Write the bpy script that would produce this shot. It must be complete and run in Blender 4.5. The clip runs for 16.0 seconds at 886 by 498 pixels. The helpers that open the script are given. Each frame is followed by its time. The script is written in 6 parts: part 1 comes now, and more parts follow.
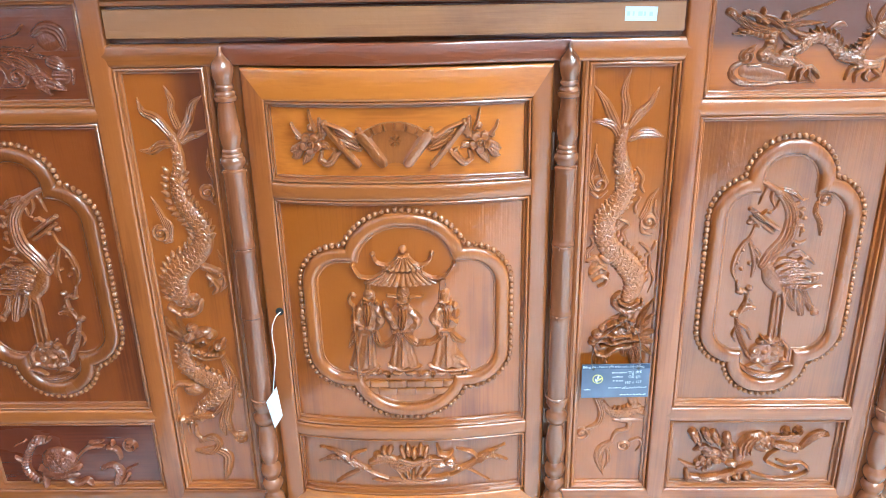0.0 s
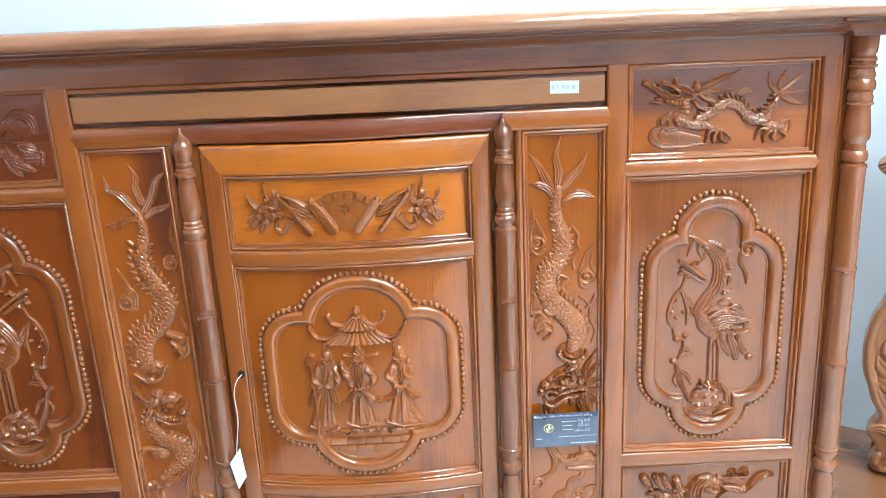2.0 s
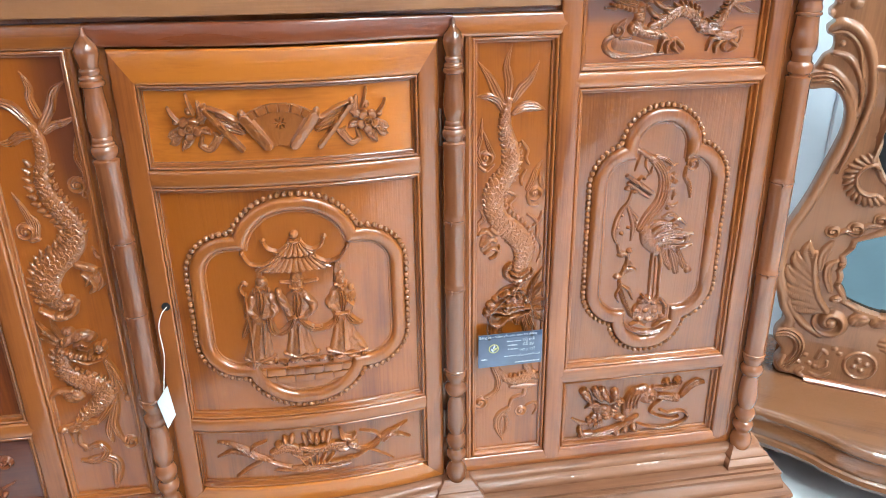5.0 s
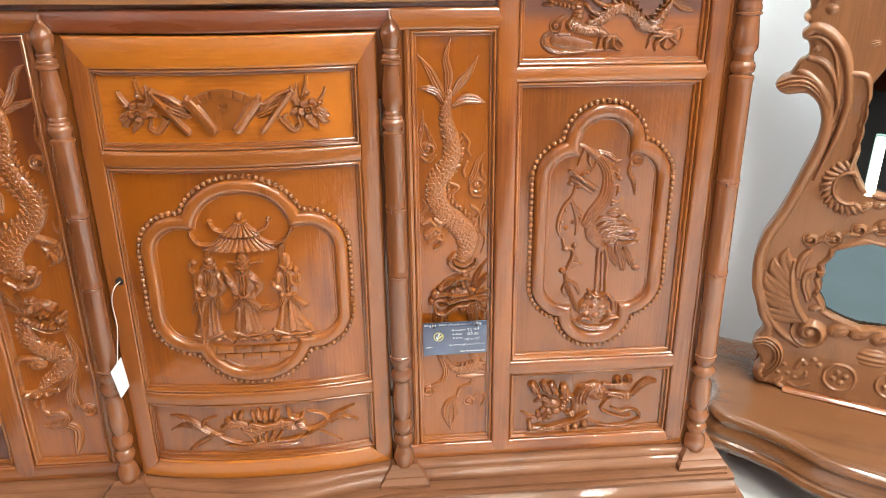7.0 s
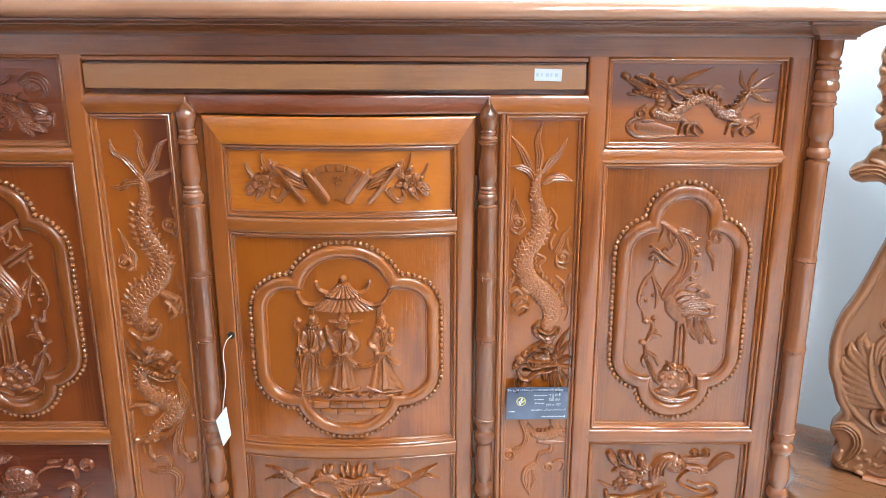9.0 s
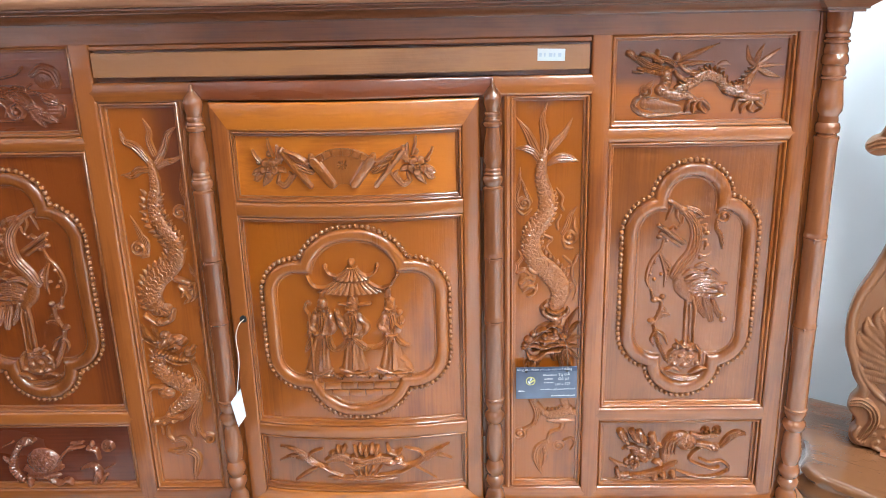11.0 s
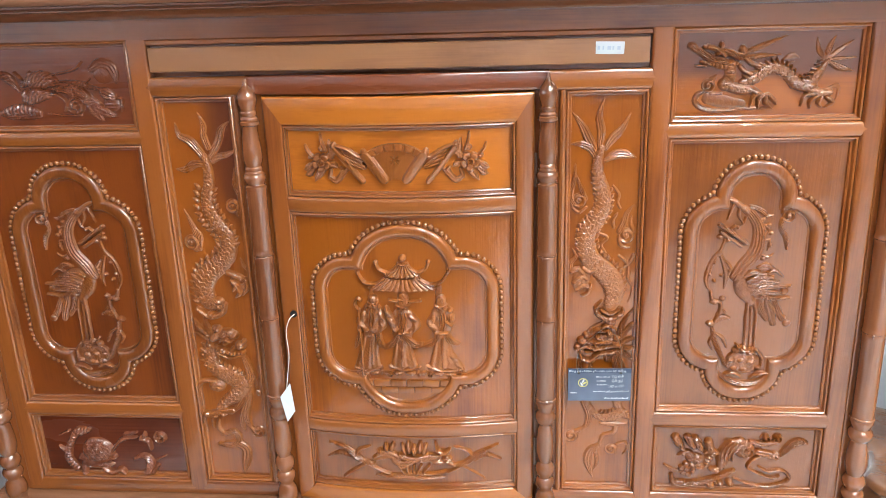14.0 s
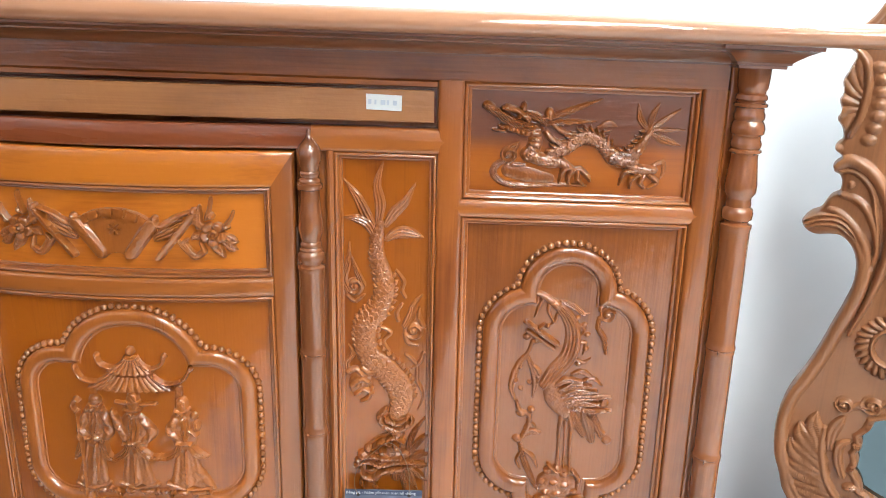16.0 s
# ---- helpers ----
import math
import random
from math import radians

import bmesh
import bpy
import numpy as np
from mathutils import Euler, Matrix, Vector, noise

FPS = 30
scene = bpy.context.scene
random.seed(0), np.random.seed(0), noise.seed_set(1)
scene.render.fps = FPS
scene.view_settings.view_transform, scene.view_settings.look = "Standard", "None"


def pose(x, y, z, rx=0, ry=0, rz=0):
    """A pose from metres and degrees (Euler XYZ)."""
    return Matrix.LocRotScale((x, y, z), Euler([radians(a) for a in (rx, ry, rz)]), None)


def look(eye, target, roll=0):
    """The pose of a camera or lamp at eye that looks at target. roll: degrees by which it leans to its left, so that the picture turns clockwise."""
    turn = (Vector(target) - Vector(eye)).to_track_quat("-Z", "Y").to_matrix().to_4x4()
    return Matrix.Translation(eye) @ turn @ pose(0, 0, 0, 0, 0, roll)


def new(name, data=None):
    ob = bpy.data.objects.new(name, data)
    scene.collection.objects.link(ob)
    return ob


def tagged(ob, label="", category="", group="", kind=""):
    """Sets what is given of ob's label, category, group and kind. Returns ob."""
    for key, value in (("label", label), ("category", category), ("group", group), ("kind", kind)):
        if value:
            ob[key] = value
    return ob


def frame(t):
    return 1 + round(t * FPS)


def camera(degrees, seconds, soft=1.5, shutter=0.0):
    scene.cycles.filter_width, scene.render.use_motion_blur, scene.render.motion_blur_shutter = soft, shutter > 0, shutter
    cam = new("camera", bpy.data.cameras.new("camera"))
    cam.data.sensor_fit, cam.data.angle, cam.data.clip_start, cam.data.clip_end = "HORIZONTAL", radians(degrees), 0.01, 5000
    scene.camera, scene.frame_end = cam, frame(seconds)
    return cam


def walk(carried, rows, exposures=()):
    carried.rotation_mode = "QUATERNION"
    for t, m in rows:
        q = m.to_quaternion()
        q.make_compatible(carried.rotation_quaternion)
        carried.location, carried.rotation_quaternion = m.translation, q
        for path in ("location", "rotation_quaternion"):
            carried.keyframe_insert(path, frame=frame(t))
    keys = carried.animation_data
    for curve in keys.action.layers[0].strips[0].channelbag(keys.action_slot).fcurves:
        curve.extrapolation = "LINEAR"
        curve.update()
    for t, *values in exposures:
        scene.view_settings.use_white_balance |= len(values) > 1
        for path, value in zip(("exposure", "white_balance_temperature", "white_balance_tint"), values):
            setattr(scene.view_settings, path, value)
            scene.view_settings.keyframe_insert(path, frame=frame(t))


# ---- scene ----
cam = camera(60.6, 16.0, 0.7)
PATH = [
    (0, (0.094, -1.135, 1.255), (0.053, 0.718, 0.504), -1.0),
    (0.5, (0.114, -1.183, 1.262), (0.084, 0.707, 0.608), -1.0),
    (1, (0.105, -1.21, 1.273), (0.07, 0.694, 0.661), -0.2),
    (1.5, (0.127, -1.217, 1.284), (0.055, 0.678, 0.649), -2.6),
    (2, (0.152, -1.211, 1.271), (0.157, 0.7, 0.682), -2.5),
    (2.5, (0.154, -1.219, 1.267), (0.238, 0.66, 0.587), -1.3),
    (3, (0.132, -1.239, 1.267), (0.076, 0.672, 0.679), 0.0),
    (3.5, (0.114, -1.225, 1.264), (0.081, 0.669, 0.623), 1.2),
    (4, (0.097, -1.165, 1.281), (0.167, 0.725, 0.631), -1.5),
    (4.5, (0.061, -1.15, 1.253), (0.293, 0.677, 0.473), 0.0),
    (5, (0.059, -1.131, 1.254), (0.353, 0.676, 0.449), -0.4),
    (5.2, (0.069, -1.128, 1.242), (0.427, 0.68, 0.465), -1.5),
    (7.3, (0.238, -1.235, 1.225), (0.288, 0.607, 0.447), 0.8),
    (7.5, (0.236, -1.259, 1.217), (0.202, 0.579, 0.433), 1.0),
    (8, (0.194, -1.291, 1.208), (0.299, 0.594, 0.549), 1.5),
    (8.5, (0.167, -1.3, 1.215), (0.262, 0.627, 0.688), 1.9),
    (8.7, (0.168, -1.298, 1.227), (0.211, 0.626, 0.683), 0.8),
    (10.8, (0.198, -1.302, 1.239), (0.162, 0.606, 0.642), -0.9),
    (11, (0.202, -1.304, 1.239), (0.154, 0.599, 0.625), -1.2),
    (11.5, (0.205, -1.311, 1.225), (0.163, 0.591, 0.609), -1.0),
    (12, (0.203, -1.311, 1.223), (0.159, 0.601, 0.637), -1.0),
    (12.5, (0.205, -1.309, 1.229), (0.147, 0.595, 0.62), -0.7),
    (13, (0.198, -1.301, 1.228), (0.123, 0.598, 0.603), -1.6),
    (13.5, (0.19, -1.302, 1.225), (0.088, 0.601, 0.618), -1.0),
    (14, (0.19, -1.284, 1.233), (0.022, 0.61, 0.614), -1.6),
    (14.5, (0.187, -1.189, 1.256), (0.113, 0.731, 0.7), 0.6),
    (15, (0.197, -1.158, 1.252), (0.271, 0.728, 0.589), -0.8),
    (15.5, (0.308, -1.097, 1.276), (0.418, 0.799, 0.649), -0.5),
    (16, (0.436, -0.988, 1.26), (0.435, 0.926, 0.68), 2.0),
]
EXPOSURES = [(0, 1.07, 4850, -10), (1, 1.04, 4900, -9), (2, 0.82, 5450, -6), (3, 0.83, 5500, -4), (4.5, 0.82, 5450, -6), (5.2, 0.80, 5450, -6), (7.3, 0.64, 6900, 3),
             (8.5, 0.69, 5680, -2), (11, 0.69, 5800, -1), (14, 0.69, 5950, 0), (14.5, 0.72, 5680, -4), (15.5, 0.76, 5620, -5), (16, 0.60, 6300, 2)]
walk(cam, [(t, look(eye, target, roll)) for t, eye, target, roll in PATH], EXPOSURES)

# ---- light ----
world = bpy.data.worlds.new("room_air")
world.use_nodes = True
world.node_tree.nodes["Background"].inputs[0].default_value = (0.75, 0.85, 1.0, 1)
world.node_tree.nodes["Background"].inputs[1].default_value = 0.05
scene.world = world
PANEL_POWER = 20.0
LAMP_TINT = (1.0, 0.97, 0.94)
# First and last are unseen lamps added to brighten the stand and wall.
DOWNLIGHTS = ((1.75, -0.70, 16), (1.05, -2.6, 16), (1.60, -2.7, 36), (1.50, 0.04, 36))


# ---- materials ----
def shader(name, rough=0.4, metal=0.0, color=(0.5, 0.5, 0.5)):
    mat = bpy.data.materials.new(name)
    mat.use_nodes = True
    nodes = mat.node_tree.nodes
    bsdf = nodes["Principled BSDF"]
    bsdf.inputs["Roughness"].default_value = rough
    bsdf.inputs["Metallic"].default_value = metal
    bsdf.inputs["Base Color"].default_value = (*color, 1)
    return mat, nodes, mat.node_tree.links, bsdf


def wood(name, light, dark, axis, gloss=0.3, figure=0.5, lacquer=1.0, dark_fade=None, dark_fade_colour=(0.120, 0.031, 0.011), relief=1.0):
    """Lacquered hardwood with its grain along one axis; a darker tone, for a heartwood streak and for a painted
    reflection, can fade in from x0 to x1 and from z0 up to z1; relief: how strong the unevenness is.
    """
    mat, nodes, links, bsdf = shader(name, gloss)
    coord = nodes.new("ShaderNodeTexCoord")
    info = nodes.new("ShaderNodeObjectInfo")
    shift = nodes.new("ShaderNodeVectorMath")
    shift.operation = "SCALE"
    shift.inputs[0].default_value = (6.1, 4.3, 5.2)
    links.new(info.outputs["Random"], shift.inputs["Scale"])
    add = nodes.new("ShaderNodeVectorMath")
    links.new(coord.outputs["Object"], add.inputs[0])
    links.new(shift.outputs[0], add.inputs[1])
    stretch = nodes.new("ShaderNodeMapping")
    stretch.inputs["Scale"].default_value = tuple(1.0 if k == axis else 5.5 for k in "xyz")
    links.new(add.outputs[0], stretch.inputs["Vector"])
    broad = nodes.new("ShaderNodeTexNoise")
    broad.inputs["Scale"].default_value = 1.6
    broad.inputs["Detail"].default_value = 5
    broad.inputs["Distortion"].default_value = 1.2
    links.new(stretch.outputs[0], broad.inputs["Vector"])
    fibre_map = nodes.new("ShaderNodeMapping")
    fibre_map.inputs["Scale"].default_value = tuple(6.0 if k == axis else 260.0 for k in "xyz")
    links.new(add.outputs[0], fibre_map.inputs["Vector"])
    fibre = nodes.new("ShaderNodeTexNoise")
    fibre.inputs["Scale"].default_value = 1.0
    fibre.inputs["Detail"].default_value = 3
    links.new(fibre_map.outputs[0], fibre.inputs["Vector"])
    mix = nodes.new("ShaderNodeMath")
    mix.operation = "MULTIPLY_ADD"
    mix.inputs[1].default_value = 0.36
    links.new(fibre.outputs["Fac"], mix.inputs[0])
    links.new(broad.outputs["Fac"], mix.inputs[2])
    mottle = nodes.new("ShaderNodeTexNoise")
    mottle.inputs["Scale"].default_value = 7.0
    mottle.inputs["Detail"].default_value = 4
    links.new(add.outputs[0], mottle.inputs["Vector"])
    blend = nodes.new("ShaderNodeMath")
    blend.operation = "MULTIPLY_ADD"
    blend.inputs[1].default_value = 0.55
    links.new(mottle.outputs["Fac"], blend.inputs[0])
    links.new(mix.outputs[0], blend.inputs[2])
    mix = blend
    ramp = nodes.new("ShaderNodeValToRGB")
    ramp.color_ramp.elements[0].position = 0.70 - 0.10 * figure
    ramp.color_ramp.elements[0].color = (*dark, 1)
    ramp.color_ramp.elements[1].position = 0.95 + 0.06 * figure
    ramp.color_ramp.elements[1].color = (*light, 1)
    links.new(mix.outputs[0], ramp.inputs[0])
    colour = ramp.outputs[0]
    if dark_fade:
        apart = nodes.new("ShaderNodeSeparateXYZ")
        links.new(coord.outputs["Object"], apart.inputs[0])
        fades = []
        for k, (a, b) in enumerate((dark_fade[:2], dark_fade[2:])):
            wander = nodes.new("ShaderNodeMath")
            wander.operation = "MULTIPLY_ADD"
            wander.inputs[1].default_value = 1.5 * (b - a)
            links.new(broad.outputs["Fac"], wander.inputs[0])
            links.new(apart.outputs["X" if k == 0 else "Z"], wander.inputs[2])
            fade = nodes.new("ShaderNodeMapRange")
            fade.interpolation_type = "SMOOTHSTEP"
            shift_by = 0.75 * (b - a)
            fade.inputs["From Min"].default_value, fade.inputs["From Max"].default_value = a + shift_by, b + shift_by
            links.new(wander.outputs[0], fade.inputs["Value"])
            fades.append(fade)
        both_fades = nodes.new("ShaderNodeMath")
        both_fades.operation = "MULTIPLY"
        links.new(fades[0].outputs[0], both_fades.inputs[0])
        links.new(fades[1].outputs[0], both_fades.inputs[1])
        dark_mix = nodes.new("ShaderNodeMix")
        dark_mix.data_type = "RGBA"
        links.new(both_fades.outputs[0], dark_mix.inputs["Factor"])
        links.new(ramp.outputs[0], dark_mix.inputs["A"])
        dark_mix.inputs["B"].default_value = (*dark_fade_colour, 1)
        colour = dark_mix.outputs["Result"]
    tone = nodes.new("ShaderNodeHueSaturation")
    value = nodes.new("ShaderNodeMapRange")
    value.inputs["To Min"].default_value = 0.86
    value.inputs["To Max"].default_value = 1.12
    links.new(info.outputs["Random"], value.inputs["Value"])
    links.new(value.outputs[0], tone.inputs["Value"])
    links.new(colour, tone.inputs["Color"])
    links.new(tone.outputs[0], bsdf.inputs["Base Color"])
    rough = nodes.new("ShaderNodeMapRange")
    rough.inputs["To Min"].default_value = gloss - 0.06
    rough.inputs["To Max"].default_value = gloss + 0.08
    links.new(broad.outputs["Fac"], rough.inputs["Value"])
    links.new(rough.outputs[0], bsdf.inputs["Roughness"])
    bsdf.inputs["Specular IOR Level"].default_value = 0.25
    bsdf.inputs["Coat Weight"].default_value = lacquer
    bsdf.inputs["Coat Roughness"].default_value = 0.05
    bsdf.inputs["Coat IOR"].default_value = 1.75
    wave = nodes.new("ShaderNodeTexNoise")
    wave.inputs["Scale"].default_value = 90
    links.new(coord.outputs["Object"], wave.inputs["Vector"])
    both = nodes.new("ShaderNodeMath")
    links.new(fibre.outputs["Fac"], both.inputs[0])
    links.new(wave.outputs["Fac"], both.inputs[1])
    ripple = nodes.new("ShaderNodeTexNoise")
    ripple.inputs["Scale"].default_value = 16
    ripple.inputs["Detail"].default_value = 2
    links.new(add.outputs[0], ripple.inputs["Vector"])
    sway = nodes.new("ShaderNodeBump")
    sway.inputs["Strength"].default_value = 0.14 * relief
    sway.inputs["Distance"].default_value = 0.006
    links.new(ripple.outputs["Fac"], sway.inputs["Height"])
    bump = nodes.new("ShaderNodeBump")
    bump.inputs["Strength"].default_value = 0.14 * relief
    bump.inputs["Distance"].default_value = 0.002
    links.new(both.outputs[0], bump.inputs["Height"])
    links.new(sway.outputs[0], bump.inputs["Normal"])
    links.new(bump.outputs[0], bsdf.inputs["Normal"])
    links.new(bump.outputs[0], bsdf.inputs["Coat Normal"])
    return mat


def plain(name, color, rough=0.5, metal=0.0, vary=0.06, scale=9.0):
    """A surface of one colour with faint clouding and fine relief."""
    mat, nodes, links, bsdf = shader(name, rough, metal, color)
    coord = nodes.new("ShaderNodeTexCoord")
    cloud = nodes.new("ShaderNodeTexNoise")
    cloud.inputs["Scale"].default_value = scale
    cloud.inputs["Detail"].default_value = 6
    links.new(coord.outputs["Object"], cloud.inputs["Vector"])
    ramp = nodes.new("ShaderNodeValToRGB")
    ramp.color_ramp.elements[0].color = (*[c * (1 - vary) for c in color], 1)
    ramp.color_ramp.elements[1].color = (*[min(1, c * (1 + vary)) for c in color], 1)
    links.new(cloud.outputs["Fac"], ramp.inputs[0])
    links.new(ramp.outputs[0], bsdf.inputs["Base Color"])
    bump = nodes.new("ShaderNodeBump")
    bump.inputs["Strength"].default_value = 0.05
    bump.inputs["Distance"].default_value = 0.002
    links.new(cloud.outputs["Fac"], bump.inputs["Height"])
    links.new(bump.outputs[0], bsdf.inputs["Normal"])
    return mat


def glowing(name, color, strength):
    mat, nodes, links, bsdf = shader(name, 0.5, 0, color)
    bsdf.inputs["Emission Color"].default_value = (*color, 1)
    bsdf.inputs["Emission Strength"].default_value = strength
    return mat


STILE = wood("reddish_wood_upright", (0.290, 0.086, 0.016), (0.165, 0.041, 0.008), "z", 0.3, 0.1)
RAIL = wood("reddish_wood_level", (0.310, 0.094, 0.017), (0.180, 0.046, 0.009), "x", 0.3, 0.1)
TAN = wood("tan_wood_level", (0.360, 0.155, 0.056), (0.230, 0.090, 0.031), "x")
PANEL = wood("orange_wood_panel", (0.350, 0.094, 0.007), (0.205, 0.046, 0.005), "z", 0.3, 0.0)
# Redder left board; its darkness also stands in for weaker light there.
DIMMED_RED_PANEL = wood("dimmed_red_wood_panel", (0.215, 0.050, 0.007), (0.125, 0.026, 0.005), "z", 0.3, 0.0)
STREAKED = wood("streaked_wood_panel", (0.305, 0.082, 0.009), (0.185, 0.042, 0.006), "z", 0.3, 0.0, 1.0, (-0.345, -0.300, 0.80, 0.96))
BRIGHT = wood("orange_wood_level", (0.450, 0.138, 0.014), (0.270, 0.070, 0.008), "x")
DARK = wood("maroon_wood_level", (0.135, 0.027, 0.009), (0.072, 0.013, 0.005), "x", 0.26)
FIGURED = wood("figured_wood_level", (0.215, 0.055, 0.018), (0.060, 0.014, 0.008), "x", 0.26, 0.0)
CARVED = wood("carved_wood", (0.305, 0.092, 0.016), (0.175, 0.047, 0.009), "z", 0.28)
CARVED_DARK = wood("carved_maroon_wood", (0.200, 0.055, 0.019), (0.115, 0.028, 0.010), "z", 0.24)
TURNED = wood("turned_wood", (0.225, 0.076, 0.026), (0.130, 0.040, 0.014), "z", 0.22, 0.5, 1.0, relief=0.35)
PEARL = wood("rounded_bead_wood", (0.310, 0.105, 0.026), (0.210, 0.066, 0.016), "z", 0.22, 0.5, 1.0, relief=0.1)
CARVED_RED = wood("carved_red_wood", (0.236, 0.069, 0.013), (0.138, 0.036, 0.007), "z", 0.26)
TEAK = wood("pale_brown_wood", (0.250, 0.108, 0.047), (0.165, 0.069, 0.030), "z", 0.40, 0.5, 0.45)
TEAK_TOP = wood("brown_wood_top", (0.175, 0.074, 0.031), (0.095, 0.038, 0.016), "x", 0.24)
PLINTH = wood("worn_brown_plinth", (0.215, 0.090, 0.042), (0.120, 0.046, 0.022), "x", 0.48, 0.3, 0.12, relief=0.5)
SLAB = wood("pale_brown_slab", (0.400, 0.190, 0.100), (0.270, 0.115, 0.058), "x", 0.34, 0.3)
CROWN = wood("dark_brown_moulding", (0.215, 0.078, 0.034), (0.130, 0.043, 0.019), "x", 0.28, 0.3)
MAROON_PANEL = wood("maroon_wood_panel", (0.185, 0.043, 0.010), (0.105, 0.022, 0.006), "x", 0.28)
BROWN_PANEL = wood("brown_wood_panel", (0.250, 0.072, 0.011), (0.150, 0.038, 0.007), "z", 0.3, 0.0)
# The darker upper half is a room reflection painted into the colour.
REFLECTION_PANEL = wood("orange_panel_painted_reflection", (0.340, 0.095, 0.010), (0.220, 0.052, 0.007), "x", 0.3, 0.0, 1.0, (0.30, 0.31, 1.094, 1.116), (0.150, 0.046, 0.019))
# Tones of the unseen walls are set by what the varnish should reflect.
FAR_WALL = plain("lavender_grey_reflected_wall", (0.46, 0.42, 0.46), 0.6, 0, 0.05, 3)
BACK_WALL = plain("grey_brown_reflected_wall", (0.22, 0.20, 0.20), 0.6, 0, 0.05, 3)
SIDE_WALL = plain("pale_lavender_reflected_wall", (0.66, 0.62, 0.68), 0.6, 0, 0.05, 3)
WALL_PAINT = plain("white_wall_paint", (0.77, 0.84, 0.92), 0.6, 0, 0.03, 3)
CEILING_PAINT = plain("white_ceiling_paint", (0.82, 0.82, 0.82), 0.7)
FLOOR_TILE = plain("pale_grey_floor", (0.50, 0.51, 0.52), 0.25, 0, 0.10, 5)
REFLECTION_SHEET = plain("dark_brown_reflection_sheet", (0.050, 0.030, 0.024), 0.9, 0, 0.25, 30)
MIRROR = shader("mirror_glass", 0.02, 1.0, (0.15, 0.21, 0.24))[0]
STEEL = plain("dull_steel", (0.26, 0.19, 0.14), 0.4, 1.0)
BLACK = plain("dark_hole", (0.012, 0.010, 0.010), 0.6)
PAPER = plain("white_paper", (0.64, 0.68, 0.70), 0.6, 0, 0.03, 40)
STRING = plain("cotton_string", (0.72, 0.66, 0.58), 0.8)
CARD = plain("slate_blue_card", (0.118, 0.140, 0.205), 0.16, 0, 0.75, 14)
CARD_DARK = plain("navy_card_band", (0.035, 0.050, 0.100), 0.3)
INK_WHITE = plain("white_ink", (0.62, 0.65, 0.70), 0.5)
INK_YELLOW = plain("yellow_ink", (0.62, 0.56, 0.16), 0.5)
INK_BLUE = plain("faint_blue_ink", (0.45, 0.52, 0.62), 0.6)
LED = glowing("lit_panel", (1.0, 0.97, 0.93), PANEL_POWER)
TUBE = glowing("lit_tube", (0.92, 1.0, 0.86), 1.6)


# ---- building blocks ----
def finish(mesh, sharp=38):
    mesh.polygons.foreach_set("use_smooth", [True] * len(mesh.polygons))
    mesh.set_sharp_from_angle(angle=radians(sharp))
    mesh.update()


def part(name, bm, material, parent, label=""):
    """One mesh object from a bmesh (or a ready mesh), under a thing or a part."""
    if isinstance(bm, bmesh.types.BMesh):
        bmesh.ops.recalc_face_normals(bm, faces=bm.faces)
        mesh = bpy.data.meshes.new(name)
        bm.to_mesh(mesh)
        bm.free()
    else:
        mesh = bm
    mesh.materials.append(material)
    finish(mesh)
    ob = new(name, mesh)
    ob.parent = parent
    if label:
        tagged(ob, label)
    top = parent.parent or parent if parent else None
    if top and top.name == "altar_cabinet":
        splay(mesh)
    return ob


def out_of_true(x, z):
    """The cabinet leans out towards one foot, and its other side sits a little closer in."""
    x = x + 0.027 * np.clip(x, 0, None) * (0.75 - z)
    return x + np.interp(x, (-0.62, -0.50, -0.44, -0.26, -0.2055, -0.172), (0.0, 0.006, 0.010, 0.010, 0.013, 0.0))


def splay(mesh):
    co = np.empty(len(mesh.vertices) * 3)
    mesh.vertices.foreach_get("co", co)
    co = co.reshape(-1, 3)
    co[:, 0] = out_of_true(co[:, 0], co[:, 2])
    mesh.vertices.foreach_set("co", co.ravel())
    mesh.update()


def thing(name, label, category, at=None, group="", kind=""):
    ob = new(name)
    ob.empty_display_size = 0.1
    if at is not None:
        ob.matrix_basis = at
    return tagged(ob, label, category, group, kind)


def flat(x):
    return 0.0


def loft(rings, caps=True, closed=True):
    """A bmesh skin over rings of points, each ring a closed loop."""
    bm = bmesh.new()
    rows = [[bm.verts.new(p) for p in ring] for ring in rings]
    n = len(rows[0])
    for a, b in zip(rows, rows[1:]):
        for i in range(n if closed else n - 1):
            bm.faces.new((a[i], a[(i + 1) % n], b[(i + 1) % n], b[i]))
    if caps:
        bm.faces.new(rows[0])
        bm.faces.new(rows[-1])
    return bm


def level(x0, x1, profile, bend=flat, n=1):
    """A profile of (y, z) drawn along x, bent forward by bend(x)."""
    steps = [x0 + (x1 - x0) * i / n for i in range(n + 1)]
    return loft([[(x, y + bend(x), z) for y, z in profile] for x in steps])


def mitred_level(half, profile, z_out, slope, bend, n):
    """A rail of (y, z) across -half to half whose ends are cut to a slant from the outer edge z_out."""
    rings = []
    for i in range(n + 1):
        f = 2 * i / n - 1
        rings.append([(f * (half - abs(z - z_out) * slope), y + bend(f * (half - abs(z - z_out) * slope)), z) for y, z in profile])
    return loft(rings)


def upright(z0, z1, profile, bend=flat):
    """A profile of (x, y) drawn along z."""
    return loft([[(x, y + bend(x), z) for x, y in profile] for z in (z0, z1)])


